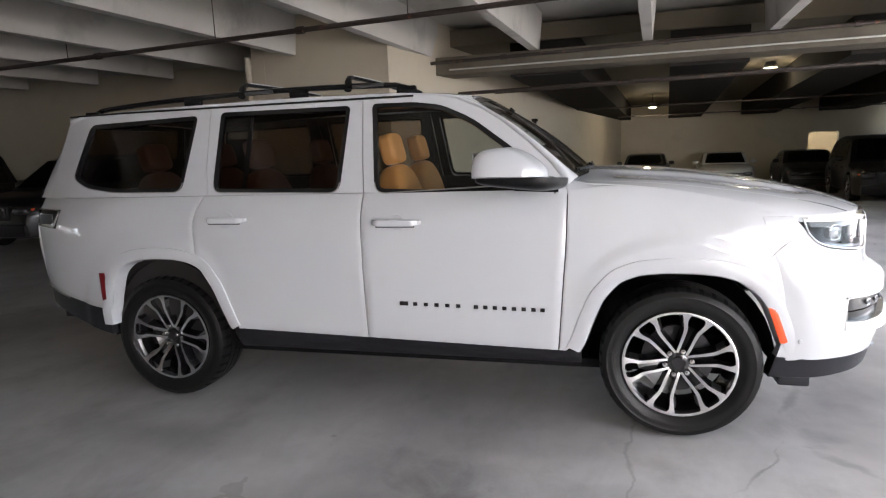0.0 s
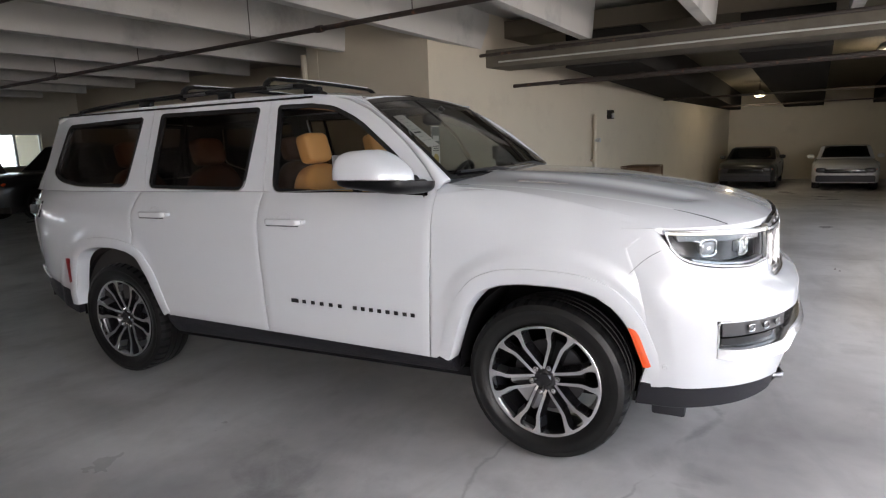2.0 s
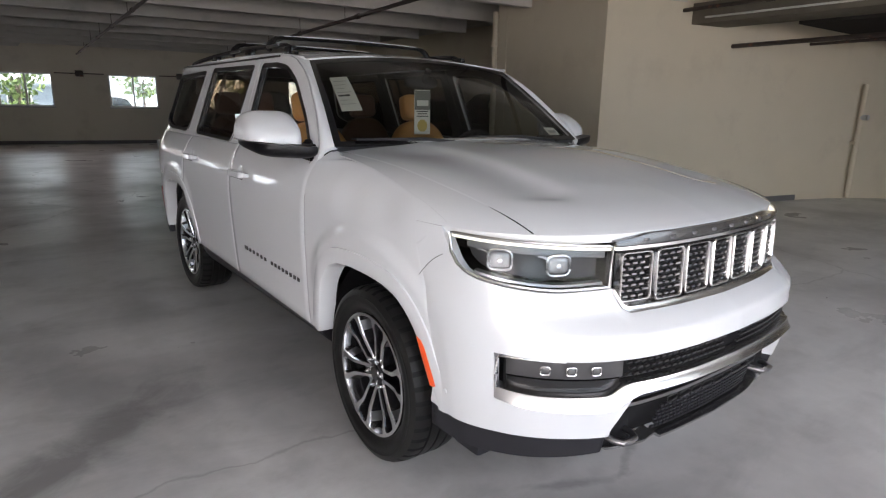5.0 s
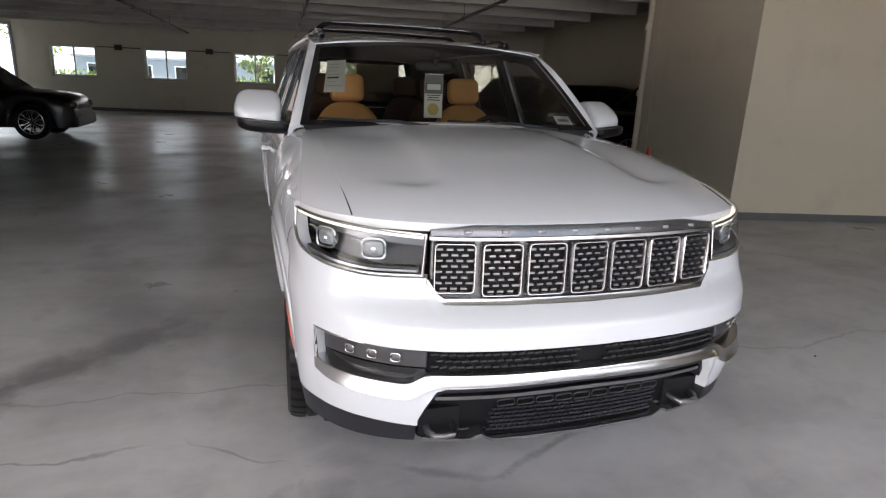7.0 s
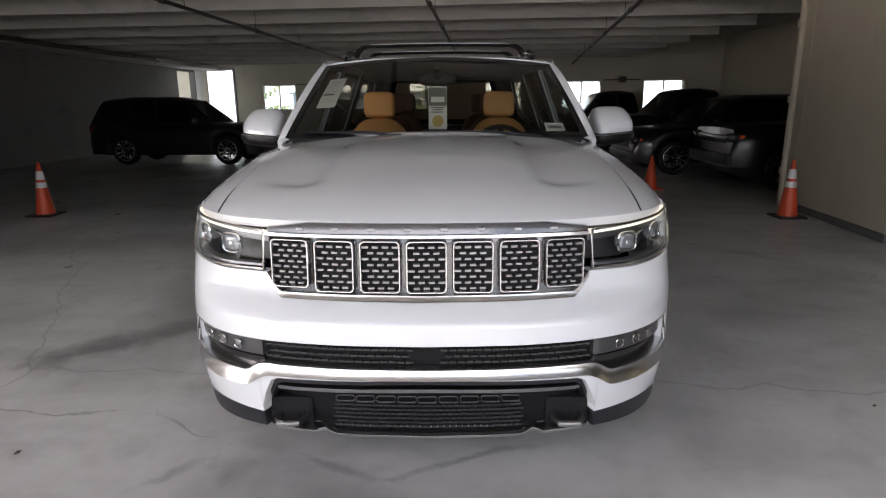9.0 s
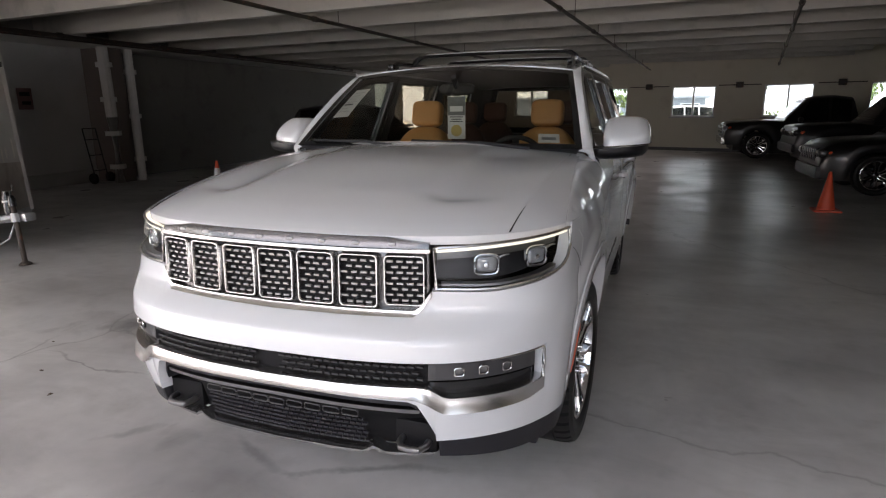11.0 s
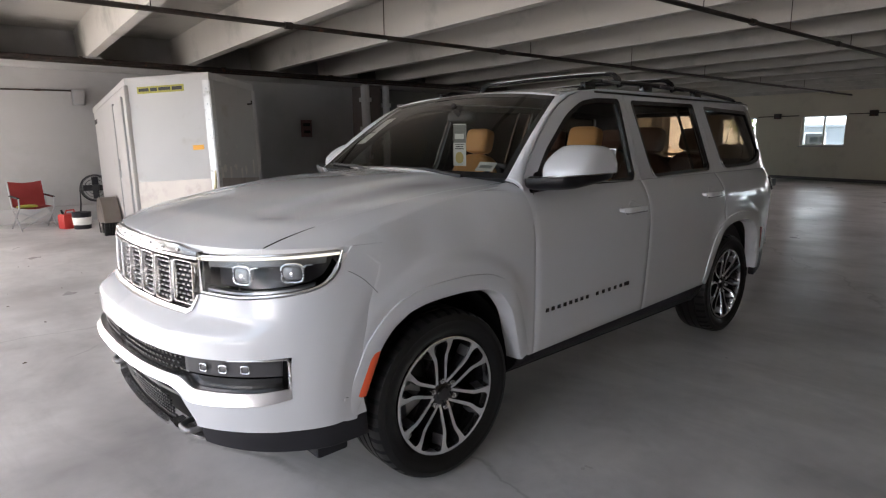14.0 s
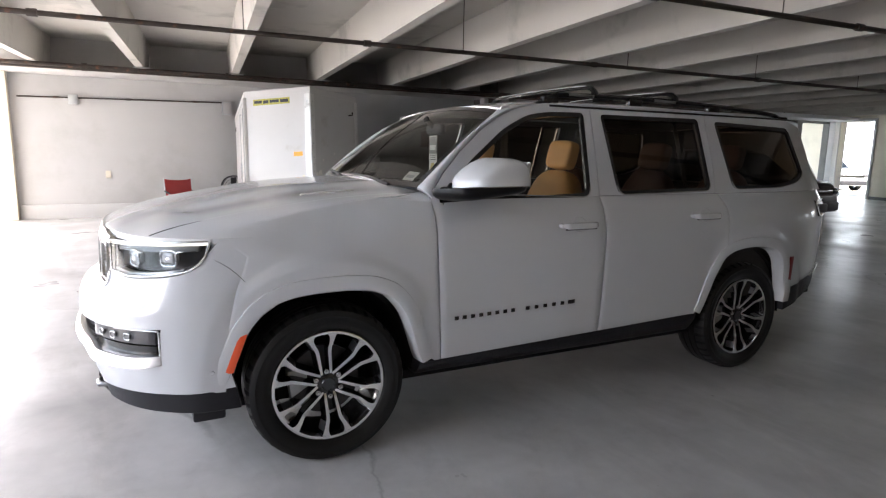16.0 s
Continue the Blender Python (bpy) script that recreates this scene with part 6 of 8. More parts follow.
part("dashboard", dashboard(), M_CABIN, car)
wheel_c = Matrix.Translation((0.50, 0.42, 1.27)) @ Matrix.Rotation(radians(-65), 4, "Y")
steering = part("steering_wheel", tube([wheel_c @ Vector((0.185 * math.cos(a), 0.185 * math.sin(a), 0)) for a in (2 * math.pi * k / 32 for k in range(32))], 0.017, 10, closed=True), M_CABIN, car)
bm = bmesh.new()
add_box(bm, -0.18, 0.18, -0.02, 0.02, -0.02, 0.01, 0.006, wheel_c)
add_box(bm, -0.07, 0.07, -0.07, 0.07, -0.05, 0.005, 0.02, wheel_c)
part("steering_hub", bm, M_CABIN, steering)


# Rear rows: tan leather with the cabin's dimness put into the colour.
M_LEATHER_DIM = mat("dimmed_tan_leather", (0.10, 0.04, 0.018), 0.5, spread=0.1, scale=9, bump=0.15, bump_scale=160)


def seat(x, y, wide=0.52, leather=M_LEATHER, head=True):
    s = part("seat", blob(x + 0.12, y, 0.88, 0.27, wide / 2, 0.10, 3.5), leather, car, "tan leather seat")
    tilt = Matrix.Translation((x - 0.12, y, 0.93)) @ Matrix.Rotation(radians(-14), 4, "Y")
    bm = blob(0, 0, 0.25, 0.10, wide / 2, 0.31, 3.6)
    for v in bm.verts:
        v.co.y *= 1 - 0.30 * max(0.0, (v.co.z - 0.30) / 0.26) ** 1.5
    bmesh.ops.transform(bm, matrix=tilt, verts=bm.verts)
    part("backrest", bm, leather, s)
    if head:
        bm = blob(0.02, 0, 0.665, 0.055, 0.122, 0.098, 5.0)
        bmesh.ops.transform(bm, matrix=tilt, verts=bm.verts)
        part("headrest", bm, leather, s)
        bm = bmesh.new()
        for yy in (-0.06, 0.06):
            add_tube(bm, [(0, yy, 0.5), (0.005, yy, 0.68)], 0.007, 8)
        bmesh.ops.transform(bm, matrix=tilt, verts=bm.verts)
        part("headrest_posts", bm, M_CHROME, s)


seat(0.01, 0.47)
seat(0.11, -0.47)
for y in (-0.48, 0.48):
    seat(-0.85, y, 0.5, M_LEATHER_DIM)
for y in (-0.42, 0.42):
    seat(-1.75, y, 0.48, M_LEATHER_DIM)
part("centre_console", box(-0.35, 0.75, -0.15, 0.15, 0.6, 1.0, 0.04), M_CABIN, car)
rear_view = part("rear_view_mirror", blob(0.50, 0.0, 1.745, 0.03, 0.125, 0.04, 3.0), M_CABIN, car)
part("mirror_stem", tube([(0.51, 0, 1.75), (0.58, 0, 1.82)], 0.02, 8), M_CABIN, rear_view)
# paper tag hung from the mirror and stickers inside the glass
tag_o = part("hang_tag", box(0.515, 0.518, -0.062, 0.062, 1.42, 1.70, 0.0), M_PAPER, car, "paper tag with a gold seal hung from the mirror", smooth=False)
part("tag_heading", box(0.5185, 0.520, -0.06, 0.06, 1.575, 1.695), M_TAGGREY, tag_o, smooth=False)
part("tag_word", box(0.5205, 0.5215, -0.045, 0.045, 1.60, 1.635), M_PAPER, tag_o, smooth=False)
for k, (z, hw) in enumerate(((1.562, 0.046), (1.547, 0.036), (1.532, 0.044))):
    part("tag_lines", box(0.5185, 0.520, -hw, hw, z, z + 0.006), M_INK, tag_o, smooth=False)
bm = lathe([(0.0, 0.0), (0.04, 0.0), (0.04, -0.0015)], 10)
bmesh.ops.transform(bm, matrix=Matrix.Translation((0.5195, 0, 1.475)) @ Matrix.Rotation(radians(-90), 4, "Z"), verts=bm.verts)
part("tag_seal", bm, M_GOLD, tag_o)


def on_screen(u0, u1, b0, b1, o=-0.008, k=0.0):
    bm = bmesh.new()
    add_grid(bm, lambda u, v: screen_at(u0 + (u1 - u0) * u, b0 + (b1 - b0) * v + k * u, o), 4, 4)
    return bm


st = part("window_sticker", on_screen(0.36, 0.76, -0.885, -0.745), M_PAPER, car, "white price sheet behind the windscreen")
for k in range(7):
    u = 0.70 - 0.045 * k
    part("sticker_lines", on_screen(u, u + (0.02 if k == 4 else 0.006), -0.872, -0.77 - 0.02 * (k % 3), -0.0065), M_INK if k == 4 else M_STEEL, st)
st = part("permit_sticker", on_screen(0.075, 0.165, 0.735, 0.865), M_PAPER, car, "small white label low on the windscreen")
part("permit_lines", on_screen(0.10, 0.13, 0.755, 0.845, -0.0065), M_STEEL, st)


# ---------------------------------------------------------------- fixtures of the garage
def pipe_run(name, pts, r, material, label, couplings=0, hangers=()):
    ob = thing(name, label, "pipe", kind="structure")
    part("pipe", tube(pts, r, 10), material, ob)
    a, b = Vector(pts[0]), Vector(pts[-1])
    d = (b - a).normalized()
    for k in range(couplings):
        c = a.lerp(b, (k + 0.5) / couplings)
        part("coupling", tube([c - d * 0.05, c + d * 0.05], r * 1.45, 10), material, ob)
    for t, top in hangers:
        c = a.lerp(b, t)
        part("hanger", tube([c, (c.x, c.y, top)], 0.006, 6), material, ob)
    return ob


M_COLUMN = mat("faded_brown_paint", (0.11, 0.09, 0.08), 0.8, spread=0.15, scale=3, bump=0.2, bump_scale=40)
H6 = [(t, CEIL) for t in (0.06, 0.16, 0.26, 0.36, 0.46, 0.56, 0.66, 0.76, 0.86)]
pipe_run("sprinkler_pipe_1", [(6, 1.45, 3.0), (-20.4, 4.9, 3.0)], 0.03, M_PIPE, "rusty dark sprinkler pipe on rod hangers", 8, H6)
pipe_run("sprinkler_pipe_2", [(9, -4.45, 3.0), (-21.2, -3.3, 3.0)], 0.03, M_PIPE, "rusty dark sprinkler pipe on rod hangers", 8, H6)
pipe_run("sprinkler_pipe_3", [(2.5, -0.6, 3.0), (-20.6, 0.6, 3.0)], 0.028, M_PIPE, "rusty dark sprinkler pipe on rod hangers", 8, H6)
pipe_run("header_pipe", [(10, -10.2, 3.11), (-16.9, -10.2, 3.11)], 0.045, M_PIPE, "dark steel header pipe under the tee ends", 10)
pipe_run("header_pipe_2", [(10, -10.05, 3.04), (-16.9, -10.05, 3.02)], 0.02, M_PIPE, "thin dark conduit below the header pipe", 6)
pipe_run("girder_pipe", [(-1.72, 6.42, 3.05), (14, 5.72, 3.22)], 0.03, M_PIPE, "dark pipe along the cream girder", 6)
pipe_run("girder_conduit", [(-1.4, 6.49, 2.93), (14, 5.80, 2.95)], 0.014, M_CEIL, "painted conduit along the girder face")
pipe_run("low_pipe", [(-1.5, 7.5, 2.59), (8, 7.2, 2.70)], 0.035, M_PIPE, "dark pipe that leaves the block wall", 2)
pipe_run("low_pipe_2", [(-1.05, 9.3, 2.72), (6, 9.0, 2.80)], 0.025, M_PIPE, "dark pipe that leaves the block wall", 2)
pipe_run("rear_pipe", [(0.6, 14.0, 2.50), (14, 13.4, 2.52)], 0.025, M_PIPE, "dark pipe crossing under the rear beams", 3)
pipe_run("rear_pipe_2", [(1.9, 19.2, 2.42), (14, 18.6, 2.44)], 0.025, M_PIPE, "dark pipe crossing under the rear beams", 3)
pipe_run("downpipe", [(-4.625, 5.22, 0.0), (-4.625, 5.22, 3.2)], 0.055, M_WALL, "cream painted downpipe at the block corner", 3)
pipe_run("drain_pipe", [(-6.78, -10.62, 0.0), (-6.78, -10.62, 3.03)], 0.10, M_PIPE_W, "grey-white plastic drain pipe with dark straps", 3)
pipe_run("riser_pipe", [(-6.13, -10.62, 0.0), (-6.13, -10.62, 1.5), (-6.09, -10.62, 3.03)], 0.12, M_WALL_W, "whitewashed wrapped riser pipe with peeling joints", 4)
solid("column_back", box(-6.55, -6.18, -11.38, -10.55, 0, 3.03, 0.02), M_COLUMN, "reddish brown painted concrete pilaster on the back wall", "column", kind="structure")
solid("column_opening", box(4.73, 4.95, -11.36, -11.15, 0, 3.03, 0.01), M_WALL_G, "grey painted steel post beside the vehicle opening", "column", kind="structure")
pipe_run("wall_conduit", [(4.6, -11.36, 2.56), (0.5, -11.36, 2.62)], 0.016, M_PIPE, "thin conduit along the back wall", 3)
jb = solid("junction_box", box(-0.11, 0.11, 0, 0.12, -0.16, 0.14, 0.01), M_STEEL, "grey steel junction box on the back wall", "electrical box", pose(0.50, -11.39, 2.50))
part("cover", box(-0.09, 0.09, 0.122, 0.13, -0.13, 0.11, 0.004), M_WALL_W, jb)
solid("junction_box", box(-0.09, 0.09, 0, 0.10, -0.10, 0.10, 0.01), M_STEEL, "small grey steel box on the back wall", "electrical box", pose(3.6, -11.39, 2.54))
solid("wall_socket", box(-0.05, 0.05, 0, 0.04, -0.08, 0.08, 0.006), M_WALL_G, "small grey outlet box low on the back wall", "electrical box", pose(3.05, -11.395, 0.95))
for x in (5.1, 2.26, 0.42, -1.5, -3.38, -5.2):
    solid("bearing_pad", box(-0.16, 0.16, -0.12, 0.2, -0.03, 0.0, 0.005), M_WALL_W, "pale bearing pad under a tee stem", "bearing pad", pose(tee_x(0, -10.4) + x, -10.35, STEM + 0.002), group="bearing pads on the girder", kind="structure")

M_SIGN_R = mat("faded_red_sign", (0.10, 0.045, 0.04), 0.6, spread=0.15, scale=12)
sg = solid("wall_sign", box(-0.16, 0.16, 0, 0.012, -0.22, 0.22, 0.004), M_SIGN_R, "faded red metal notice on the back wall", "sign", pose(-4.72, -11.39, 1.9))
part("sign_text", box(-0.11, 0.11, 0.0125, 0.014, 0.06, 0.14), M_CEIL_D, sg, "dark bar of writing")
part("sign_text", box(-0.11, 0.08, 0.0125, 0.014, -0.12, -0.05), M_CEIL_D, sg, "dark bar of writing")

BLK = Matrix.Translation((C0.x, C0.y, 0)) @ Matrix.Rotation(math.atan2(RD.y, RD.x), 4, "Z")
ex = thing("wall_light", "black bulkhead light on the cream wall", "lamp", BLK @ pose(6.95, 0, 2.12))
part("body", box(-0.10, 0.10, -0.12, -0.002, -0.12, 0.10, 0.02), M_BLACK, ex)
part("lens", box(-0.07, 0.07, -0.14, -0.121, -0.10, 0.02, 0.015), M_STEEL, ex)
dr = thing("wall_hydrant_pipe", "pale standpipe with a valve on the cream wall", "pipe", BLK @ pose(6.0, 0, 0))
part("pipe", tube([(0, -0.09, 0.0), (0, -0.09, 2.1)], 0.05, 12), M_WALL, dr)
part("valve", tube([(0, -0.09, 1.5), (0, -0.22, 1.5)], 0.05, 12), M_STEEL, dr)
part("bracket", box(-0.07, 0.07, -0.09, -0.002, 1.0, 1.06, 0.005), M_WALL, dr)

M_WOOD = mat("weathered_plywood", (0.13, 0.075, 0.04), 0.75, spread=0.3, scale=7, bump=0.2, bump_scale=60)
cr = thing("wooden_crate", "brown weathered wooden crate against the cream wall", "crate", BLK @ pose(8.2, -0.75, -0.17) @ Matrix.Diagonal((0.68, 1.0, 0.85, 1.0)))
for k in range(4):
    part("board", box(-0.75, 0.75, -0.02, 0.02, 0.05 + 0.26 * k, 0.29 + 0.26 * k, 0.006), M_WOOD, cr)
    part("board", box(-0.75, 0.75, 0.66, 0.70, 0.05 + 0.26 * k, 0.29 + 0.26 * k, 0.006), M_WOOD, cr)
for x in (-0.72, 0.72):
    part("end_panel", box(x - 0.02, x + 0.02, 0.022, 0.658, 0.03, 1.08, 0.006), M_WOOD, cr)
    part("post", box(x - 0.05, x + 0.05, -0.055, -0.022, 0.0, 1.1, 0.006), M_WOOD, cr)
part("lid", box(-0.77, 0.77, -0.04, 0.72, 1.10, 1.125, 0.006), M_WOOD, cr)

# lamps in the rear bay
M_BULB = glow("lamp_lens_lit", (1.0, 0.86, 0.62), 0.8)
# The third lamp is added unseen in the lobby to light its doorway.
for i, (x, y, z) in enumerate(((5.2, 12.2, 3.17), (3.07, 18.6, 2.70), (9.9, 24.3, 2.2))):
    lm = thing("ceiling_lamp", "round lit garage lamp hung between the stems", "lamp", pose(x, y, z), group="lamps of the rear bay")
    part("housing", lathe([(0.02, 0.16), (0.10, 0.14), (0.16, 0.05), (0.17, 0.0), (0.15, -0.01)], 24, "z"), M_STEEL, lm)
    part("lens", lathe([(0.0, -0.05), (0.08, -0.045), (0.14, -0.012), (0.15, 0.0)], 24, "z"), M_BULB, lm)
    part("stem", tube([(0, 0, 0.15), (0, 0, (0.2, 0.5, 0.75)[i])], 0.012, 8), M_PIPE, lm)
    d = bpy.data.lights.new("lamp_light", "POINT")
    d.energy, d.color, d.shadow_soft_size = (2.3, 3.4, 1.2)[i], (1.0, 0.84, 0.6), 0.12
    lt = new("lamp_light", d)
    lt.location = (x, y, z - 0.18)

# ---------------------------------------------------------------- cones
M_ORANGE = mat("orange_cone_vinyl", (0.62, 0.07, 0.022), 0.45, spread=0.08, scale=10, dirt=(0.4, 0.07, 0.03), dirt_scale=4, dirt_at=(0.6, 0.8))
M_BAND = mat("white_reflective_band", (0.78, 0.78, 0.78), 0.4)


def cone(x, y, h=0.78, bands=True, label="orange traffic cone with two white bands"):
    c = thing("traffic_cone", label, "traffic cone", pose(x, y, 0), group="traffic cones")
    r = lambda z: 0.135 - 0.115 * z / h
    part("body", lathe([(r(0.03), 0.03), (r(h * 0.5), h * 0.5), (r(h * 0.98), h * 0.98), (r(h) - 0.006, h), (0.006, h)], 28, "z"), M_ORANGE, c)
    part("base", box(-0.19, 0.19, -0.19, 0.19, 0, 0.03, 0.012), M_PLASTIC if bands else M_ORANGE, c)
    if bands:
        for z0, z1 in ((0.53, 0.63), (0.68, 0.84)):
            part("band", lathe([(r(h * z0) + 0.003, h * z0), (r(h * z1) + 0.003, h * z1)], 28, "z"), M_BAND, c)
    return c


cone(-3.62, 4.78, 0.80)
cone(-6.4, 3.77, 0.62, False, "plain orange traffic cone by the parked row")
cone(-4.02, -5.95, 0.78)

# ---------------------------------------------------------------- trailer
M_TRAILER = mat("white_trailer_skin", (0.50, 0.49, 0.475), 0.3, spread=0.05, scale=2, bump=0.16, bump_scale=4.5, dirt=(0.38, 0.355, 0.31), dirt_scale=2.5, dirt_at=(0.6, 0.8))
M_TREAD = mat("worn_aluminium_plate", (0.40, 0.355, 0.32), 0.38, 0.7, spread=0.12, scale=5, bump=0.22, bump_scale=9, dirt=(0.26, 0.22, 0.19), dirt_scale=4, dirt_at=(0.52, 0.75))
M_TIP = mat("dented_trim_aluminium", (0.62, 0.61, 0.59), 0.32, 0.6, spread=0.12, scale=9, bump=0.35, bump_scale=12, dirt=(0.2, 0.18, 0.15), dirt_scale=6, dirt_at=(0.58, 0.72))
M_YELLOW = mat("yellow_decal", (0.36, 0.34, 0.06), 0.5, spread=0.4, scale=26)
M_TAPE = mat("orange_tape", (0.85, 0.42, 0.05), 0.5)
tr = thing("cargo_trailer", "white enclosed cargo trailer with a pointed nose on its jack", "trailer", pose(-0.10, -5.77, 0, 0, 0, -5) @ pose(0, -0.88, 0) @ Matrix.Rotation(radians(4.5), 4, "X"))
LT, HW, Z0, Z1 = 3.5, 0.95, 0.36, 2.5
plan = [(-HW, 0), (0, 0.88), (HW, 0), (HW, -LT), (-HW, -LT)]
part("body", prism([(x, y, Z0) for x, y in plan], (0, 0, Z1 - Z0)), M_TRAILER, tr, smooth=False)
roof_plan = [(x * 1.012, y * 1.012) for x, y in plan]
part("roof_rim", prism([(x, y, Z1 - 0.07) for x, y in roof_plan], (0, 0, 0.09)), M_TRAILER, tr, smooth=False)
part("lower_rim", prism([(x * 1.008, y * 1.01, Z0 - 0.06) for x, y in plan], (0, 0, 0.10)), M_STEEL, tr, smooth=False)


def nose_plate(side, a, b, z0, z1, off=0.006):
    """A plate on the nose face: side 1 faces the trailer's right, from the tip (a=0) to the flank (a=1)."""
    tip, far = Vector((0, 0.88, 0)), Vector((side * HW, 0, 0))
    d = far - tip
    n = Vector((d.y * -side, d.x * side, 0)).normalized()
    if n.y < 0:
        n = -n
    p, q = tip + d * a + n * 0.001, tip + d * b + n * 0.001
    return prism([(p.x, p.y, z0), (q.x, q.y, z0), (q.x, q.y, z1), (p.x, p.y, z1)], n * off)


for side in (1, -1):
    part("stone_guard", nose_plate(side, 0.06, 0.97, Z0 + 0.04, 0.99), M_TREAD, tr, "worn aluminium stone guard", smooth=False)
part("decal", nose_plate(1, 0.30, 0.86, 2.28, 2.38), M_YELLOW, tr, "yellow and dark lettering strip", smooth=False)
for k, (a, b) in enumerate(((0.32, 0.44), (0.46, 0.60), (0.62, 0.70), (0.72, 0.84))):
    part("decal_bar", nose_plate(1, a, b, 2.305 + 0.006 * (k % 2), 2.355, 0.009), M_INK, tr, "dark bar of writing", smooth=False)
part("tape", nose_plate(1, 0.13, 0.26, 1.42, 1.49), M_TAPE, tr, "orange tape patch", smooth=False)
for side in (1, -1):
    trim = part("tip_trim", nose_plate(side, 0.0, 0.075, Z0 - 0.02, Z1 - 0.09, 0.012), M_TIP, tr, "dented bright aluminium nose trim", smooth=False)
    for k in range(9):
        part("rivet", nose_plate(side, 0.03, 0.042, Z0 + 0.12 + 0.225 * k, Z0 + 0.14 + 0.225 * k, 0.017), M_STEEL, trim, smooth=False)
for side in (1, -1):
    part("corner_trim", box(side * HW - 0.03, side * HW + 0.03, -0.05, 0.03, Z0, Z1 - 0.08, 0.015), M_TRAILER, tr)
door_t = part("side_door", box(HW + 0.001, HW + 0.02, -1.15, -0.38, Z0 + 0.06, 2.26, 0.006), M_TRAILER, tr)
for y in (-1.18, -0.35):
    part("door_trim", box(HW + 0.001, HW + 0.03, y - 0.025, y + 0.025, Z0 + 0.05, 2.3, 0.006), M_STEEL, tr)
part("latch", box(HW + 0.021, HW + 0.05, -1.08, -1.04, 1.1, 1.4, 0.006), M_STEEL, door_t)
part("vent", box(-HW - 0.05, -HW - 0.001, -0.55, -0.3, 2.05, 2.2, 0.01), M_STEEL, tr)
part("side_badge", box(HW + 0.001, HW + 0.006, -3.5, -3.2, 2.2, 2.28), M_INK, tr)
for side in (1, -1):
    bm = bmesh.new()
    n = 14
    pts = [(side * (HW + 0.03), -1.95 - 0.43 * math.cos(math.pi * i / n), 0.36 + 0.44 * math.sin(math.pi * i / n)) for i in range(n + 1)]
    a = [bm.verts.new(p) for p in pts]
    b = [bm.verts.new((p[0] + side * 0.26, p[1], p[2])) for p in pts]
    for i in range(n):
        bm.faces.new((a[i], a[i + 1], b[i + 1], b[i]))
    bm.faces.new(b)
    bmesh.ops.solidify(bm, geom=bm.faces[:], thickness=0.006)
    part("wheel_fender", bm, M_TREAD, tr, "bright tread plate wheel fender")
    for y in (-1.95,):
        wh = child("wheel", ME_BARREL, tr, Matrix.Translation((side * (HW + 0.17), y, 0.34)) @ Matrix.Rotation(radians(0 if side > 0 else 180), 4, "Z") @ Matrix.Rotation(radians(-90), 4, "Z") @ Matrix.Scale(0.86, 4))
        child("tyre", ME_TYRE, wh)
        child("rim", ME_RIM, wh)
        child("brake_disc", ME_DISC, wh)
for side in (1, -1):
    part("tongue_beam", tube([(side * 0.75, 0.1, 0.33), (0.0, 1.45, 0.39)], 0.045, 8), M_STEEL, tr)
part("coupler", box(-0.06, 0.06, 1.36, 1.64, 0.35, 0.44, 0.02), M_STEEL, tr)
JY = 1.52
jk = part("jack", tube([(0.09, JY, -0.09), (0.09, JY, 0.52)], 0.026, 12), M_PIPE, tr, "dark steel tongue jack")
part("jack_collar", tube([(0.09, JY, 0.36), (0.09, JY, 0.45)], 0.042, 14), M_STEEL, jk)
part("jack_head", tube([(0.09, JY, 0.52), (0.09, JY, 0.60), (0.09, JY, 0.64)], [0.038, 0.038, 0.024], 12), M_BLACK, jk)
part("jack_handle", tube([(0.09, JY, 0.63), (0.09, JY, 0.68), (0.02, JY - 0.07, 0.69), (0.02, JY - 0.07, 0.75)], 0.010, 8), M_BLACK, jk)
part("jack_foot", lathe([(0.0, -0.0), (0.065, 0.0), (0.065, 0.014), (0.03, 0.04)], 16, "z"), M_PIPE, jk).matrix_local = Matrix.Translation((0.09, JY, -0.119))
breather = part("tongue_cylinder", tube([(-0.03, 1.22, 0.40), (-0.03, 1.22, 0.60), (-0.03, 1.22, 0.68)], [0.05, 0.05, 0.03], 14), M_BLACK, tr, "black cylinder standing on the tongue")
part("cylinder_band", tube([(-0.03, 1.22, 0.56), (-0.03, 1.22, 0.58)], 0.053, 14), M_STEEL, breather)
part("safety_chain", tube([(-0.02, 1.35, 0.40), (0.05, 1.25, 0.16), (0.12, 1.1, 0.08), (0.22, 0.95, 0.14), (0.3, 0.75, 0.36)], 0.009, 6), M_STEEL, tr)
M_PEEL = mat("bare_pale_patches", (0.66, 0.63, 0.58), 0.5, spread=0.2, scale=18, dirt=(0.35, 0.28, 0.22), dirt_scale=10, dirt_at=(0.6, 0.8))
peel = random.Random(11)
tip_p, along = Vector((0, 0.88, 0)), Vector((-HW, -0.88, 0))
face_n = Vector((-0.88, HW, 0)).normalized()
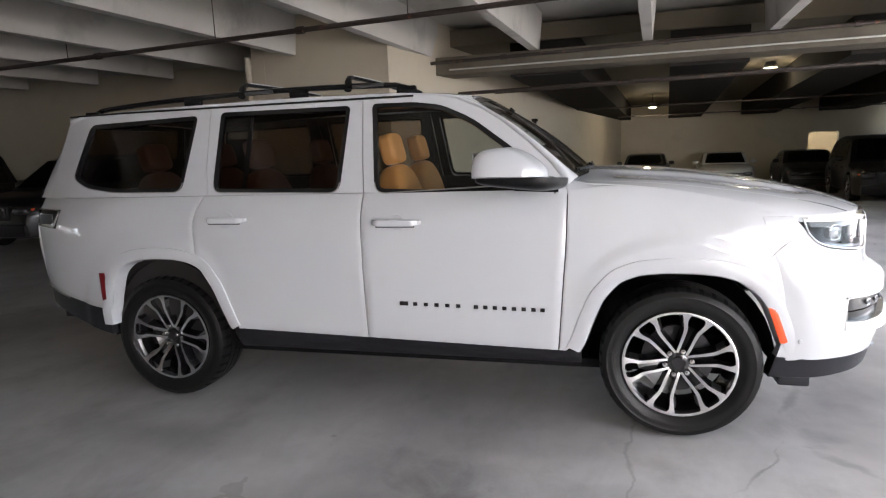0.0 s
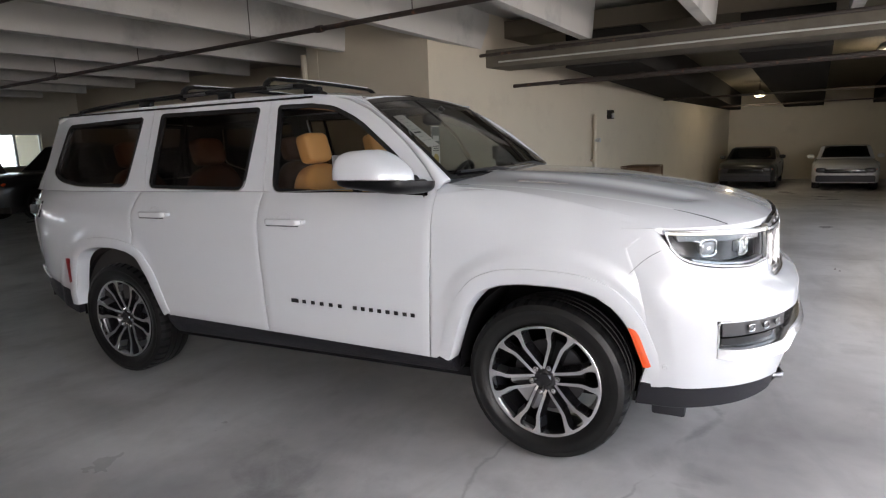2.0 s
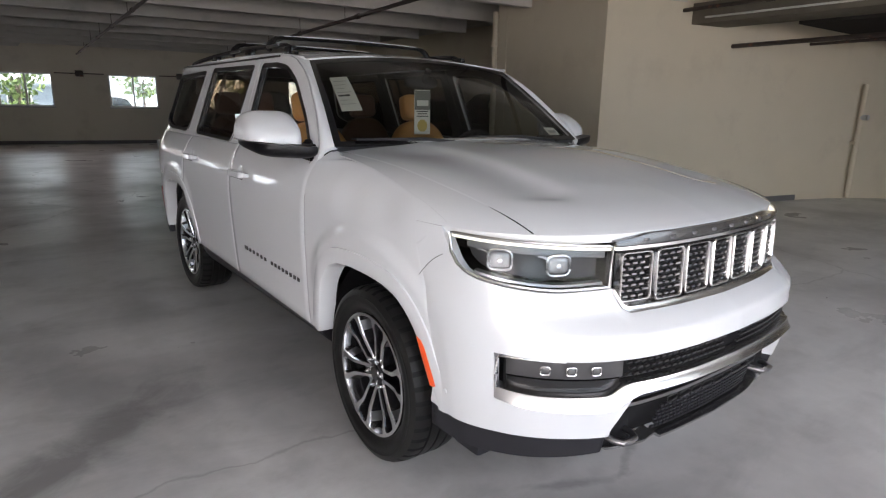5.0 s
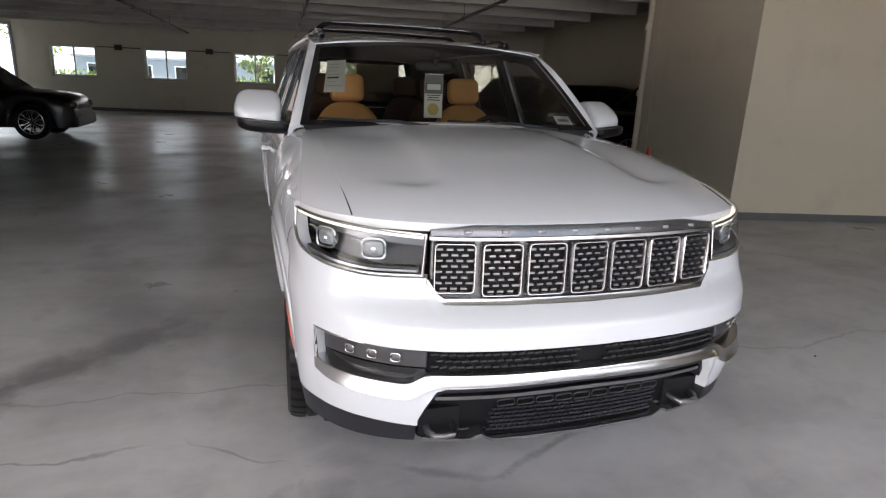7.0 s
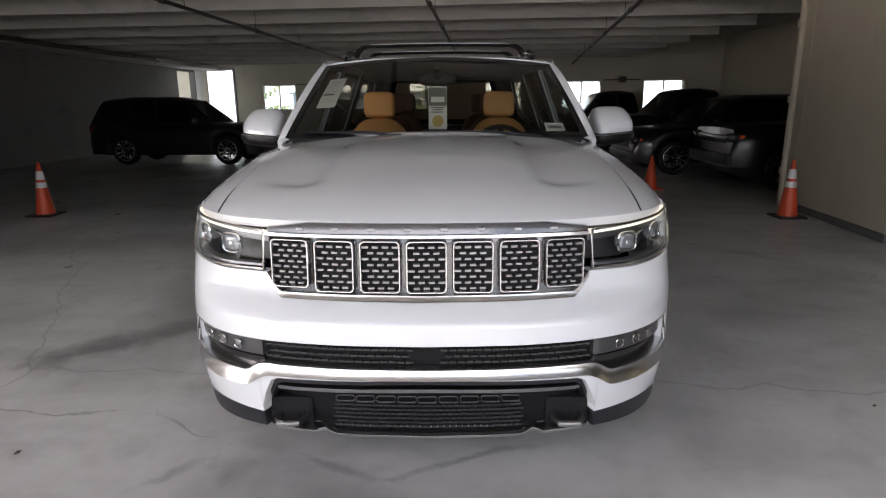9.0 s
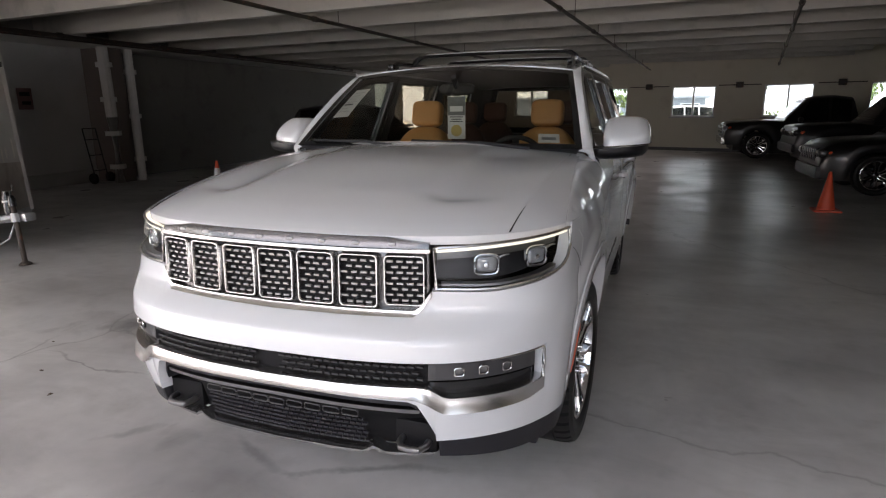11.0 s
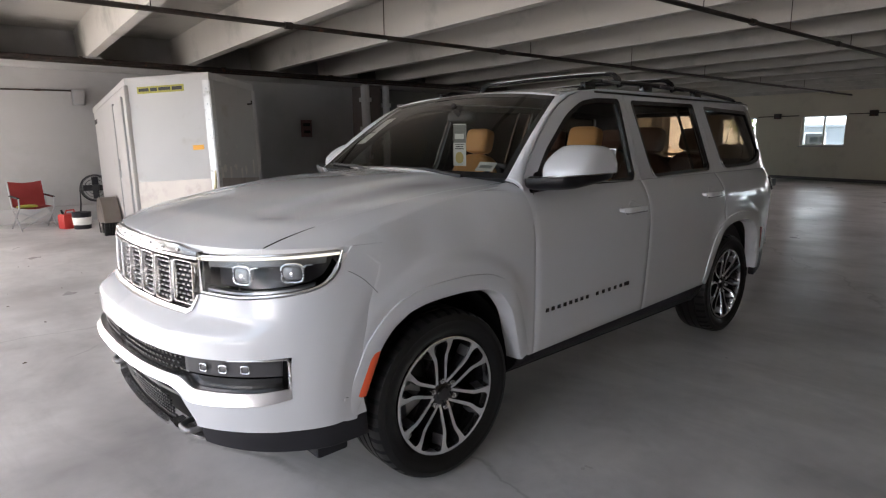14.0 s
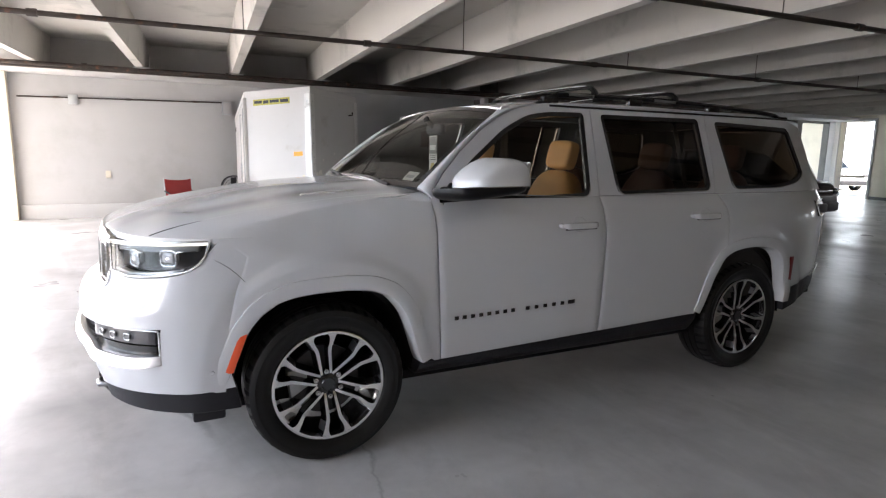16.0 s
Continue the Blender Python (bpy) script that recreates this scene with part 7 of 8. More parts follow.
for a, z, rw, rh in ((0.10, 1.05, 0.05, 0.12), (0.17, 1.12, 0.07, 0.07), (0.30, 1.08, 0.035, 0.10), (0.42, 1.16, 0.05, 0.05), (0.56, 1.06, 0.03, 0.13), (0.66, 1.12, 0.04, 0.08), (0.86, 1.15, 0.03, 0.16), (0.24, 1.36, 0.02, 0.02), (0.48, 1.48, 0.015, 0.02)):
    mid = tip_p + along * a + face_n * 0.0012 + Vector((0, 0, z))
    ringp = []
    for k in range(14):
        q, r = 2 * math.pi * k / 14, peel.uniform(0.6, 1.1)
        ringp.append(mid + along.normalized() * (rw * r * math.cos(q)) + Vector((0, 0, rh * r * math.sin(q))))
    part("peeled_patch", prism(ringp, face_n * 0.0015), M_PEEL, tr, "pale patch where the paint has peeled", smooth=False)
part("nose_hook", tube([(-HW * 0.84 - 0.0, 0.14, 2.18), (-HW * 0.84 - 0.05, 0.20, 2.18), (-HW * 0.84 - 0.05, 0.20, 2.23)], 0.014, 8), M_PIPE, tr)
M_HOSE = mat("yellow_strap", (0.62, 0.56, 0.33), 0.6, spread=0.1, scale=12)
solid("ratchet_strap", tube([(0.20, -5.14, 1.20), (0.21, -5.13, 1.02), (0.27, -5.17, 0.72), (0.33, -5.21, 0.45), (0.34, -5.19, 0.24), (0.34, -5.15, 0.09), (0.37, -5.10, 0.03), (0.45, -5.05, 0.022), (0.50, -5.09, 0.016)], [0.012, 0.02, 0.024, 0.026, 0.024, 0.03, 0.028, 0.02, 0.008], 8), M_HOSE, "pale yellow strap hanging to the slab beside the trailer", "strap")

# ---------------------------------------------------------------- folding chair, can, fan
M_REDFAB = mat("red_chair_canvas", (0.36, 0.055, 0.055), 0.8, spread=0.15, scale=9, bump=0.2, bump_scale=120)
ch = thing("folding_chair", "red canvas folding camp chair by the back wall", "chair", pose(1.64, -10.3, 0, 0, 0, 8))
bm = bmesh.new()
add_grid(bm, lambda u, v: (-0.27 + 0.54 * u, -0.24 - 0.08 * v, 0.42 + 0.46 * v - 0.03 * math.sin(math.pi * u)), 8, 6)
bmesh.ops.solidify(bm, geom=bm.faces[:], thickness=0.012)
part("backrest", bm, M_REDFAB, ch)
bm = bmesh.new()
add_grid(bm, lambda u, v: (-0.27 + 0.54 * u, -0.24 + 0.46 * v, 0.42 - 0.05 * math.sin(math.pi * u) * math.sin(math.pi * v)), 8, 6)
bmesh.ops.solidify(bm, geom=bm.faces[:], thickness=0.012)
part("seat", bm, M_REDFAB, ch)
part("cloth", blob(0.08, -0.05, 0.43, 0.17, 0.12, 0.03, 2.4), M_YELLOW, ch, "yellow cloth left on the seat")
for sx in (-1, 1):
    part("leg", tube([(sx * 0.28, -0.33, 0.9), (sx * 0.28, -0.2, 0.42), (sx * 0.29, 0.28, 0.012)], 0.012, 8), M_STEEL, ch)
    part("leg", tube([(sx * 0.29, -0.30, 0.012), (sx * 0.28, 0.22, 0.42), (sx * 0.28, 0.24, 0.6)], 0.012, 8), M_STEEL, ch)
    part("armrest", tube([(sx * 0.28, -0.26, 0.62), (sx * 0.28, 0.24, 0.60)], 0.02, 8), M_BLACK, ch)
for y in (0.26, -0.28):
    part("brace", tube([(-0.29, y, 0.05), (0.28, y, 0.36)], 0.009, 6), M_STEEL, ch)
    part("brace", tube([(0.29, y, 0.05), (-0.28, y, 0.36)], 0.009, 6), M_STEEL, ch)

M_CAN = mat("red_fuel_can", (0.45, 0.03, 0.025), 0.45, spread=0.1, scale=9)
can = thing("fuel_can", "red plastic fuel can on the slab", "fuel can", pose(1.14, -9.95, 0, 0, 0, 20))
part("body", box(-0.17, 0.17, -0.11, 0.11, 0, 0.28, 0.04), M_CAN, can)
part("handle", tube([(-0.1, 0, 0.27), (-0.09, 0, 0.34), (0.05, 0, 0.34), (0.08, 0, 0.27)], 0.015, 8), M_CAN, can)
part("spout", tube([(0.11, 0, 0.26), (0.14, 0, 0.36)], 0.022, 8), M_BLACK, can)
bk = thing("black_bucket", "black lidded bucket with a white label", "bucket", pose(0.98, -9.75, 0))
part("body", lathe([(0.0, 0.0), (0.14, 0.0), (0.16, 0.3), (0.165, 0.31), (0.0, 0.33)], 24, "z"), M_PLASTIC, bk)
part("label", lathe([(0.148, 0.08), (0.161, 0.22)], 24, "z"), M_PAPER, bk)
fan = thing("drum_fan", "black round drum fan standing behind the trailer", "fan", pose(0.50, -10.7, 0.0, 0, 0, -20))
part("drum", lathe([(0.255, 0.10), (0.27, 0.09), (0.27, -0.10), (0.255, -0.12), (0.245, -0.09), (0.245, 0.09), (0.255, 0.10)], 36, "y"), M_PLASTIC, fan).location = (0, 0, 0.68)
part("motor", lathe([(0.0, 0.05), (0.07, 0.05), (0.08, -0.06), (0.0, -0.07)], 20, "y"), M_PLASTIC, fan).location = (0, 0, 0.68)
for r in (0.06, 0.12, 0.18, 0.235):
    part("guard_ring", tube([(r * math.cos(2 * math.pi * k / 24), 0.095, r * math.sin(2 * math.pi * k / 24)) for k in range(24)], 0.005, 5, closed=True), M_PLASTIC, fan).location = (0, 0, 0.68)
for k in range(4):
    part("blade", box(0.03, 0.22, -0.01, 0.01, -0.06, 0.06, 0.004, Matrix.Rotation(radians(90 * k), 4, "Y") @ Matrix.Rotation(radians(25), 4, "X")), M_PLASTIC, fan).location = (0, 0, 0.68)
part("stand", tube([(-0.3, 0.2, 0.02), (-0.29, 0, 0.4), (-0.275, 0, 0.68)], 0.016, 8), M_PLASTIC, fan)
part("stand", tube([(0.3, 0.2, 0.02), (0.29, 0, 0.4), (0.275, 0, 0.68)], 0.016, 8), M_PLASTIC, fan)
part("stand_foot", tube([(-0.3, 0.2, 0.02), (-0.3, -0.3, 0.02), (0.3, -0.3, 0.02), (0.3, 0.2, 0.02)], 0.018, 8), M_STEEL, fan)
dolly = thing("hand_truck", "dark hand truck leaning on the back wall", "hand truck", pose(-5.9, -10.9, 0))
for sx in (-1, 1):
    part("side_rail", tube([(sx * 0.17, 0.0, 0.05), (sx * 0.17, -0.22, 1.25)], 0.014, 8), M_PLASTIC, dolly)
    part("wheel", lathe([(0.0, -0.03), (0.12, -0.03), (0.13, 0.0), (0.12, 0.03), (0.0, 0.03)], 20, "y"), M_RUBBER, dolly).matrix_local = Matrix.Translation((sx * 0.22, 0.0, 0.13)) @ Matrix.Rotation(radians(90), 4, "Z")
for z in (0.3, 0.65, 1.0, 1.25):
    part("rung", tube([(-0.17, -0.18 * z, z), (0.17, -0.18 * z, z)], 0.011, 8), M_PLASTIC, dolly)
part("toe_plate", box(-0.2, 0.2, 0.0, 0.22, 0.02, 0.03), M_STEEL, dolly)

# conduit and boxes between the windows of the far wall
WCM = Matrix.Translation((FW0.x, FW0.y, 0)) @ Matrix.Rotation(math.atan2(FWD.y, FWD.x), 4, "Z")
for (a0, b0), (a1, b1) in zip(WINDOWS, WINDOWS[1:]):
    cd = thing("window_conduit", "thin dark conduit with a box between the windows", "conduit", WCM @ pose(b0 + 0.1, 0, 2.37), group="conduits on the window wall", kind="structure")
    w = a1 - b0 - 0.2
    part("conduit", tube([(0, -0.03, 0), (w, -0.03, 0)], 0.016, 8), M_PIPE, cd)
    part("junction_box", box(w * 0.5 - 0.12, w * 0.5 + 0.12, -0.11, -0.004, -0.10, 0.10, 0.01), M_PIPE, cd)

# dry leaf bits and grit on the slab
grit = random.Random(11)
bm = bmesh.new()
for k in range(70):
    x, y = grit.uniform(1.5, 6.5), grit.uniform(-6.5, 6.0)
    if -3.0 < x < 2.9 and abs(y) < 1.15:
        continue
    r, a = grit.uniform(0.006, 0.022), grit.uniform(0, 6.28)
    c, q = Vector((x, y, 0.004)), Matrix.Rotation(a, 3, "Z")
    top = bm.verts.new(c + Vector((0, 0, grit.uniform(0.003, 0.01))))
    ring = [bm.verts.new(c + q @ Vector((r * f * math.cos(t), 0.5 * r * math.sin(t), -0.003))) for t, f in ((0, 1), (1.3, 0.9), (2.6, 1.1), (3.9, 0.8), (5.2, 1))]
    for k2 in range(5):
        bm.faces.new((ring[k2], ring[(k2 + 1) % 5], top))
    bm.faces.new(ring[::-1])
M_GRIT = mat("dry_leaf_bits", (0.09, 0.07, 0.05), 0.85, spread=0.4, scale=8)
solid("floor_litter", bm, M_GRIT, "small dry leaf bits and grit on the slab", "litter", kind="stuff", smooth=False)


# ---------------------------------------------------------------- other parked vehicles
M_BLACKPAINT = mat("black_car_paint", (0.006, 0.006, 0.007), 0.35, coat=0.25)
M_GREYPAINT = mat("dark_grey_car_paint", (0.02, 0.02, 0.022), 0.38, coat=0.25)
M_WHITEPAINT = mat("pale_car_paint", (0.55, 0.56, 0.57), 0.3, coat=1.0)
# Headlamp and slot gloss darkened in colour for the dim parked rows.
M_DIMLAMP = mat("shade_dark_gloss", (0.05, 0.05, 0.055), 0.15, 0.2, coat=0.4)
M_CARGLASS = mat("dark_car_glass", (0.01, 0.012, 0.013), 0.06, coat=0.5)

SHAPES = {
    # stations along the length (nose at 1), body top, roof
    "suv": dict(L=4.75, W=0.95, deck=curve([-1, -0.92, -0.3, 0.4, 0.52, 0.85, 0.97, 1], [0.9, 1.02, 1.04, 1.04, 1.03, 0.97, 0.86, 0.62]), roof=[(-0.97, 1.03), (-0.84, 1.62), (-0.5, 1.70), (-0.05, 1.69), (0.14, 1.60), (0.46, 1.03)], axle=(-0.58, 0.62), r=0.37),
    "pickup": dict(L=5.8, W=1.02, deck=curve([-1, -0.97, -0.3, 0.4, 0.52, 0.88, 0.98, 1], [1.0, 1.10, 1.12, 1.16, 1.18, 1.14, 1.08, 0.62]), roof=[(-0.28, 1.12), (-0.22, 1.86), (-0.05, 1.93), (0.12, 1.90), (0.20, 1.84), (0.42, 1.17)], axle=(-0.6, 0.66), r=0.41),
    "coupe": dict(L=5.0, W=0.96, deck=curve([-1, -0.95, -0.5, 0.3, 0.42, 0.85, 0.97, 1], [0.88, 1.02, 1.02, 0.98, 0.99, 0.90, 0.80, 0.5]), roof=[(-0.72, 1.01), (-0.40, 1.38), (-0.2, 1.44), (0.0, 1.43), (0.08, 1.40), (0.36, 0.99)], axle=(-0.58, 0.62), r=0.35),
}


def parked(name, shape, paint, label, m, front="slots"):
    s = SHAPES[shape]
    L, W, deck, roof, rr = s["L"] / 2, s["W"], s["deck"], s["roof"], s["r"]
    c = thing(name, label, "car", m, group="cars parked in the garage")
    ax = [a * L for a in s["axle"]]

    def low(x):
        z = 0.27 if shape != "pickup" else 0.42
        for a in ax:
            d = abs(x - a)
            if d < rr + 0.06:
                z = max(z, rr + math.sqrt(max(0.0, (rr + 0.06) ** 2 - d * d)))
        return z

    def half(x, t):
        k = 1 - 0.16 * max(0, (abs(x) / L - 0.8) / 0.2) ** 2
        return W * k * (0.965 + 0.035 * math.sin(math.pi * min(1, t * 0.9 + 0.1)) - 0.07 * max(0, t - 0.75) / 0.25)

    bm = bmesh.new()
    nx, nt = 90, 8
    rows = []
    for i in range(nx + 1):
        x = -L + 2 * L * i / nx
        top, z0 = deck(x / L), low(x)
        sec = []
        for j in range(nt + 1):
            t = j / nt
            sec.append((half(x, t), z0 + (top - 0.03 - z0) * t))
        sec += [(half(x, 1) * 0.93, top), (0, top + 0.02)]
        ring = [bm.verts.new((x, y, z)) for y, z in sec] + [bm.verts.new((x, -y, z)) for y, z in sec[-2::-1]]
        rows.append(ring)
    for a, b in zip(rows, rows[1:]):
        for k in range(len(a) - 1):
            bm.faces.new((a[k], a[k + 1], b[k + 1], b[k]))
    bm.faces.new(rows[0])
    bm.faces.new(rows[-1][::-1])
    part("body", bm, paint, c)
    prof_x, prof_z = [p[0] * L for p in roof], [p[1] for p in roof]
    rz = lin(prof_x, prof_z)
    base = lambda x: deck(x / L) - 0.02

    def cab_y(x, z):
        t = (z - base(x)) / 0.7
        return W * 0.90 - 0.20 * max(0, t)

    bm = bmesh.new()
    rows = []
    xs = np.linspace(prof_x[0], prof_x[-1], 40)
    for x in xs:
        x = float(x)
        zt = max(rz(x), base(x) + 0.005)
        sec = [(cab_y(x, base(x) + (zt - base(x)) * t), base(x) + (zt - base(x)) * t) for t in (0, 0.35, 0.7, 0.93)] + [(cab_y(x, zt) * 0.9, zt), (0, zt + 0.015)]
        rows.append([bm.verts.new((x, y, z)) for y, z in sec] + [bm.verts.new((x, -y, z)) for y, z in sec[-2::-1]])
    for a, b in zip(rows, rows[1:]):
        for k in range(len(a) - 1):
            bm.faces.new((a[k], a[k + 1], b[k + 1], b[k]))
    part("cabin", bm, paint, c)
    # glass
    xw0, zw0, xw1, zw1 = prof_x[-1], prof_z[-1], prof_x[-2], prof_z[-2]
    bm = bmesh.new()
    add_grid(bm, lambda u, v: (xw0 + (xw1 - xw0) * (0.06 + 0.9 * u) + 0.012, (2 * v - 1) * (cab_y(xw0 + (xw1 - xw0) * u, zw0 + (zw1 - zw0) * u) * 0.9 - 0.05), zw0 + (zw1 - zw0) * (0.06 + 0.9 * u) + 0.03), 4, 8)
    bmesh.ops.solidify(bm, geom=bm.faces[:], thickness=0.004)
    part("windscreen", bm, M_CARGLASS, c)
    bm = bmesh.new()
    add_grid(bm, lambda u, v: (prof_x[0] + (prof_x[1] - prof_x[0]) * (0.15 + 0.8 * u) - 0.012, (2 * v - 1) * (cab_y(prof_x[0], prof_z[0] + (prof_z[1] - prof_z[0]) * u) * 0.86 - 0.05), prof_z[0] + (prof_z[1] - prof_z[0]) * (0.15 + 0.8 * u) + 0.015), 4, 6)
    bmesh.ops.solidify(bm, geom=bm.faces[:], thickness=0.004)
    part("rear_glass", bm, M_CARGLASS, c)
    span = (prof_x[1] * 0.97, prof_x[-2])
    cuts = [span[0] + (span[1] - span[0]) * t for t in ((0, 0.33, 0.64, 1) if shape == "suv" else (0, 0.5, 1))]
    for sgn in (-1, 1):
        for a, b in zip(cuts, cuts[1:]):
            bm = bmesh.new()

            def f(u, v):
                x = a + 0.04 + (b - a - 0.08) * u
                z0, z1 = base(x) + 0.06, rz(x) - 0.09
                if b == cuts[-1]:
                    x += 0.30 * u * (1 - v)
                z = z0 + (z1 - z0) * v
                return (x, sgn * (cab_y(x, z) + 0.008), z)

            add_grid(bm, f, 5, 4)
            bmesh.ops.solidify(bm, geom=bm.faces[:], thickness=0.004)
            part("side_window", bm, M_CARGLASS, c)
        part("door_mirror", blob(prof_x[-1] - 0.42, sgn * (W + 0.08), base(0) + 0.10, 0.07, 0.11, 0.075, 2.6, 10, 8), paint, c)
        for x in (-0.12 * L, 0.2 * L):
            part("door_handle", box(x - 0.09, x + 0.09, sgn * (half(x, 0.75)) - 0.02, sgn * (half(x, 0.75)) + 0.02, deck(0) - 0.17, deck(0) - 0.14, 0.006), paint, c)
    # nose
    zt = deck(0.9)
    part("bumper", box(L - 0.22, L + 0.05, -W * 0.86, W * 0.86, low(L) + 0.02, low(L) + 0.24, 0.05), M_CHROME if front == "bars" else M_PLASTIC, c)
    if front == "slots":
        g = part("grille", box(L - 0.12, L + 0.015, -W * 0.52, W * 0.52, zt - 0.36, zt - 0.10, 0.02), M_PLASTIC, c)
        for k in range(7):
            y = (k - 3) * W * 0.145
            part("slot", box(L + 0.005, L + 0.03, y - 0.035, y + 0.035, zt - 0.33, zt - 0.13, 0.01), M_DIMLAMP, g)
    elif front == "bars":
        g = part("grille", box(L - 0.12, L + 0.02, -W * 0.55, W * 0.55, zt - 0.42, zt - 0.06, 0.03), M_CHROME, c)
        for k in range(3):
            part("grille_bar", box(L + 0.01, L + 0.04, -W * 0.5, W * 0.5, zt - 0.36 + 0.11 * k, zt - 0.31 + 0.11 * k, 0.012), M_BLACK, g)
    else:
        g = part("grille", box(L - 0.12, L + 0.012, -W * 0.62, W * 0.62, zt - 0.30, zt - 0.16, 0.03), M_BLACK, c)
        part("air_intake", box(L - 0.12, L + 0.03, -W * 0.5, W * 0.5, low(L) + 0.08, low(L) + 0.2, 0.03), M_BLACK, c)
    for sgn in (-1, 1):
        h = part("headlamp", blob(L - 0.10, sgn * W * 0.70, zt - 0.20, 0.13, W * 0.17, 0.085, 3.0, 12, 8), M_SATIN if front == "bars" else M_DIMLAMP, c, "clear headlamp")
        part("indicator", blob(L - 0.22, sgn * W * 0.86, zt - 0.20, 0.10, 0.05, 0.06, 2.6, 10, 6), M_AMBER, c, "amber indicator")
        part("tail_lamp", box(-L - 0.01, -L + 0.1, sgn * W * 0.74 - 0.08, sgn * W * 0.74 + 0.08, 0.8, 1.0, 0.02), M_RED, c)
    k = rr / TYRE_R
    for a in ax:
        for sgn in (-1, 1):
            wm = Matrix.Translation((a, sgn * (W - 0.14), rr)) @ Matrix.Rotation(radians(0 if sgn > 0 else 180), 4, "Z") @ Matrix.Scale(k, 4)
            w = child("wheel", ME_BARREL, c, wm)
            child("tyre", ME_TYRE, w)
            child("rim", ME_RIM, w)
            child("hub", ME_HUB, w)
            for q in range(6):
                child("spoke", ME_SPOKE, w, Matrix.Rotation(radians(60 * q), 4, "Y"))
    part("chassis", box(-L + 0.3, L - 0.3, -W * 0.8, W * 0.8, 0.24, 0.5, 0.02), M_CABIN, c)
    return c


def heading(x, y, deg):
    return pose(x, y, 0, 0, 0, deg)


parked("suv_dark", "suv", M_BLACKPAINT, "black compact sport utility vehicle parked by the back wall", heading(-12.2, -7.27, 89) @ Matrix.Diagonal((0.97, 0.97, 1.04, 1.0)), "plain")
parked("suv_black", "suv", M_BLACKPAINT, "black boxy sport utility vehicle with a slotted grille", heading(-9.45, 6.4, -88), "slots")
parked("pickup_black", "pickup", M_BLACKPAINT, "black pickup truck parked beside the cream block", heading(-7.0, 7.95, -90), "plain")
parked("pickup_chrome", "pickup", M_BLACKPAINT, "black pickup truck with a chrome grille and bumper", heading(-18.0, 5.95, -89), "bars")
parked("pickup_black", "pickup", M_BLACKPAINT, "black pickup truck with amber indicators in the parked row", heading(-14.3, 7.3, -88), "plain")
parked("sedan_dark", "coupe", M_BLACKPAINT, "black coupe parked nose out at the far wall", pose(3.05, 20.9, -0.32, 0, 0, -97) @ Matrix.Scale(0.92, 4), "plain")
parked("coupe_pale", "coupe", M_WHITEPAINT, "pale silver coupe parked nose out at the far wall", pose(5.75, 20.2, -0.32, 0, 0, -97) @ Matrix.Scale(0.92, 4), "plain")
parked("sedan_dark", "coupe", M_GREYPAINT, "dark grey coupe parked nose out at the far wall", pose(8.3, 19.6, -0.32, 0, 0, -98) @ Matrix.Scale(0.92, 4), "plain")
parked("suv_black", "suv", M_BLACKPAINT, "black sport utility vehicle parked nose out in the rear bay", pose(8.6, 14.6, -0.24, 0, 0, -100), "slots")
parked("suv_black", "suv", M_BLACKPAINT, "black sport utility vehicle parked deep in the rear bay", pose(10.6, 16.8, -0.32, 0, 0, -100), "plain")

# greenery, a low building and pale vehicles outside the windows
M_OFFICE = mat("pale_blue_render", (0.20, 0.235, 0.28), 0.8, spread=0.06, scale=1.0, bump=0.1, bump_scale=30)
office = thing("low_building", "pale blue-grey low building across the yard", "building", pose(-46, -4.0, 0))
part("wall", box(-3, 0, -9, 8, 0, 2.25, 0.03), M_OFFICE, office, smooth=False)
part("roof", box(-3.2, 0.25, -9.3, 8.3, 2.252, 2.45, 0.03), M_OFFICE, office)
for k in range(6):
    y = -7.6 + 2.9 * k
    w = part("window", box(0.004, 0.05, y - 0.7, y + 0.7, 0.9, 1.9, 0.01), M_ALU, office)
    part("pane", box(0.052, 0.06, y - 0.62, y + 0.62, 0.98, 1.82), M_CARGLASS, w, smooth=False)
M_LEAF = mat("garden_foliage", (0.11, 0.16, 0.045), 0.7, spread=0.4, scale=5)
M_BARK = mat("tree_bark", (0.12, 0.09, 0.07), 0.85, spread=0.2, scale=9)
rng = random.Random(7)


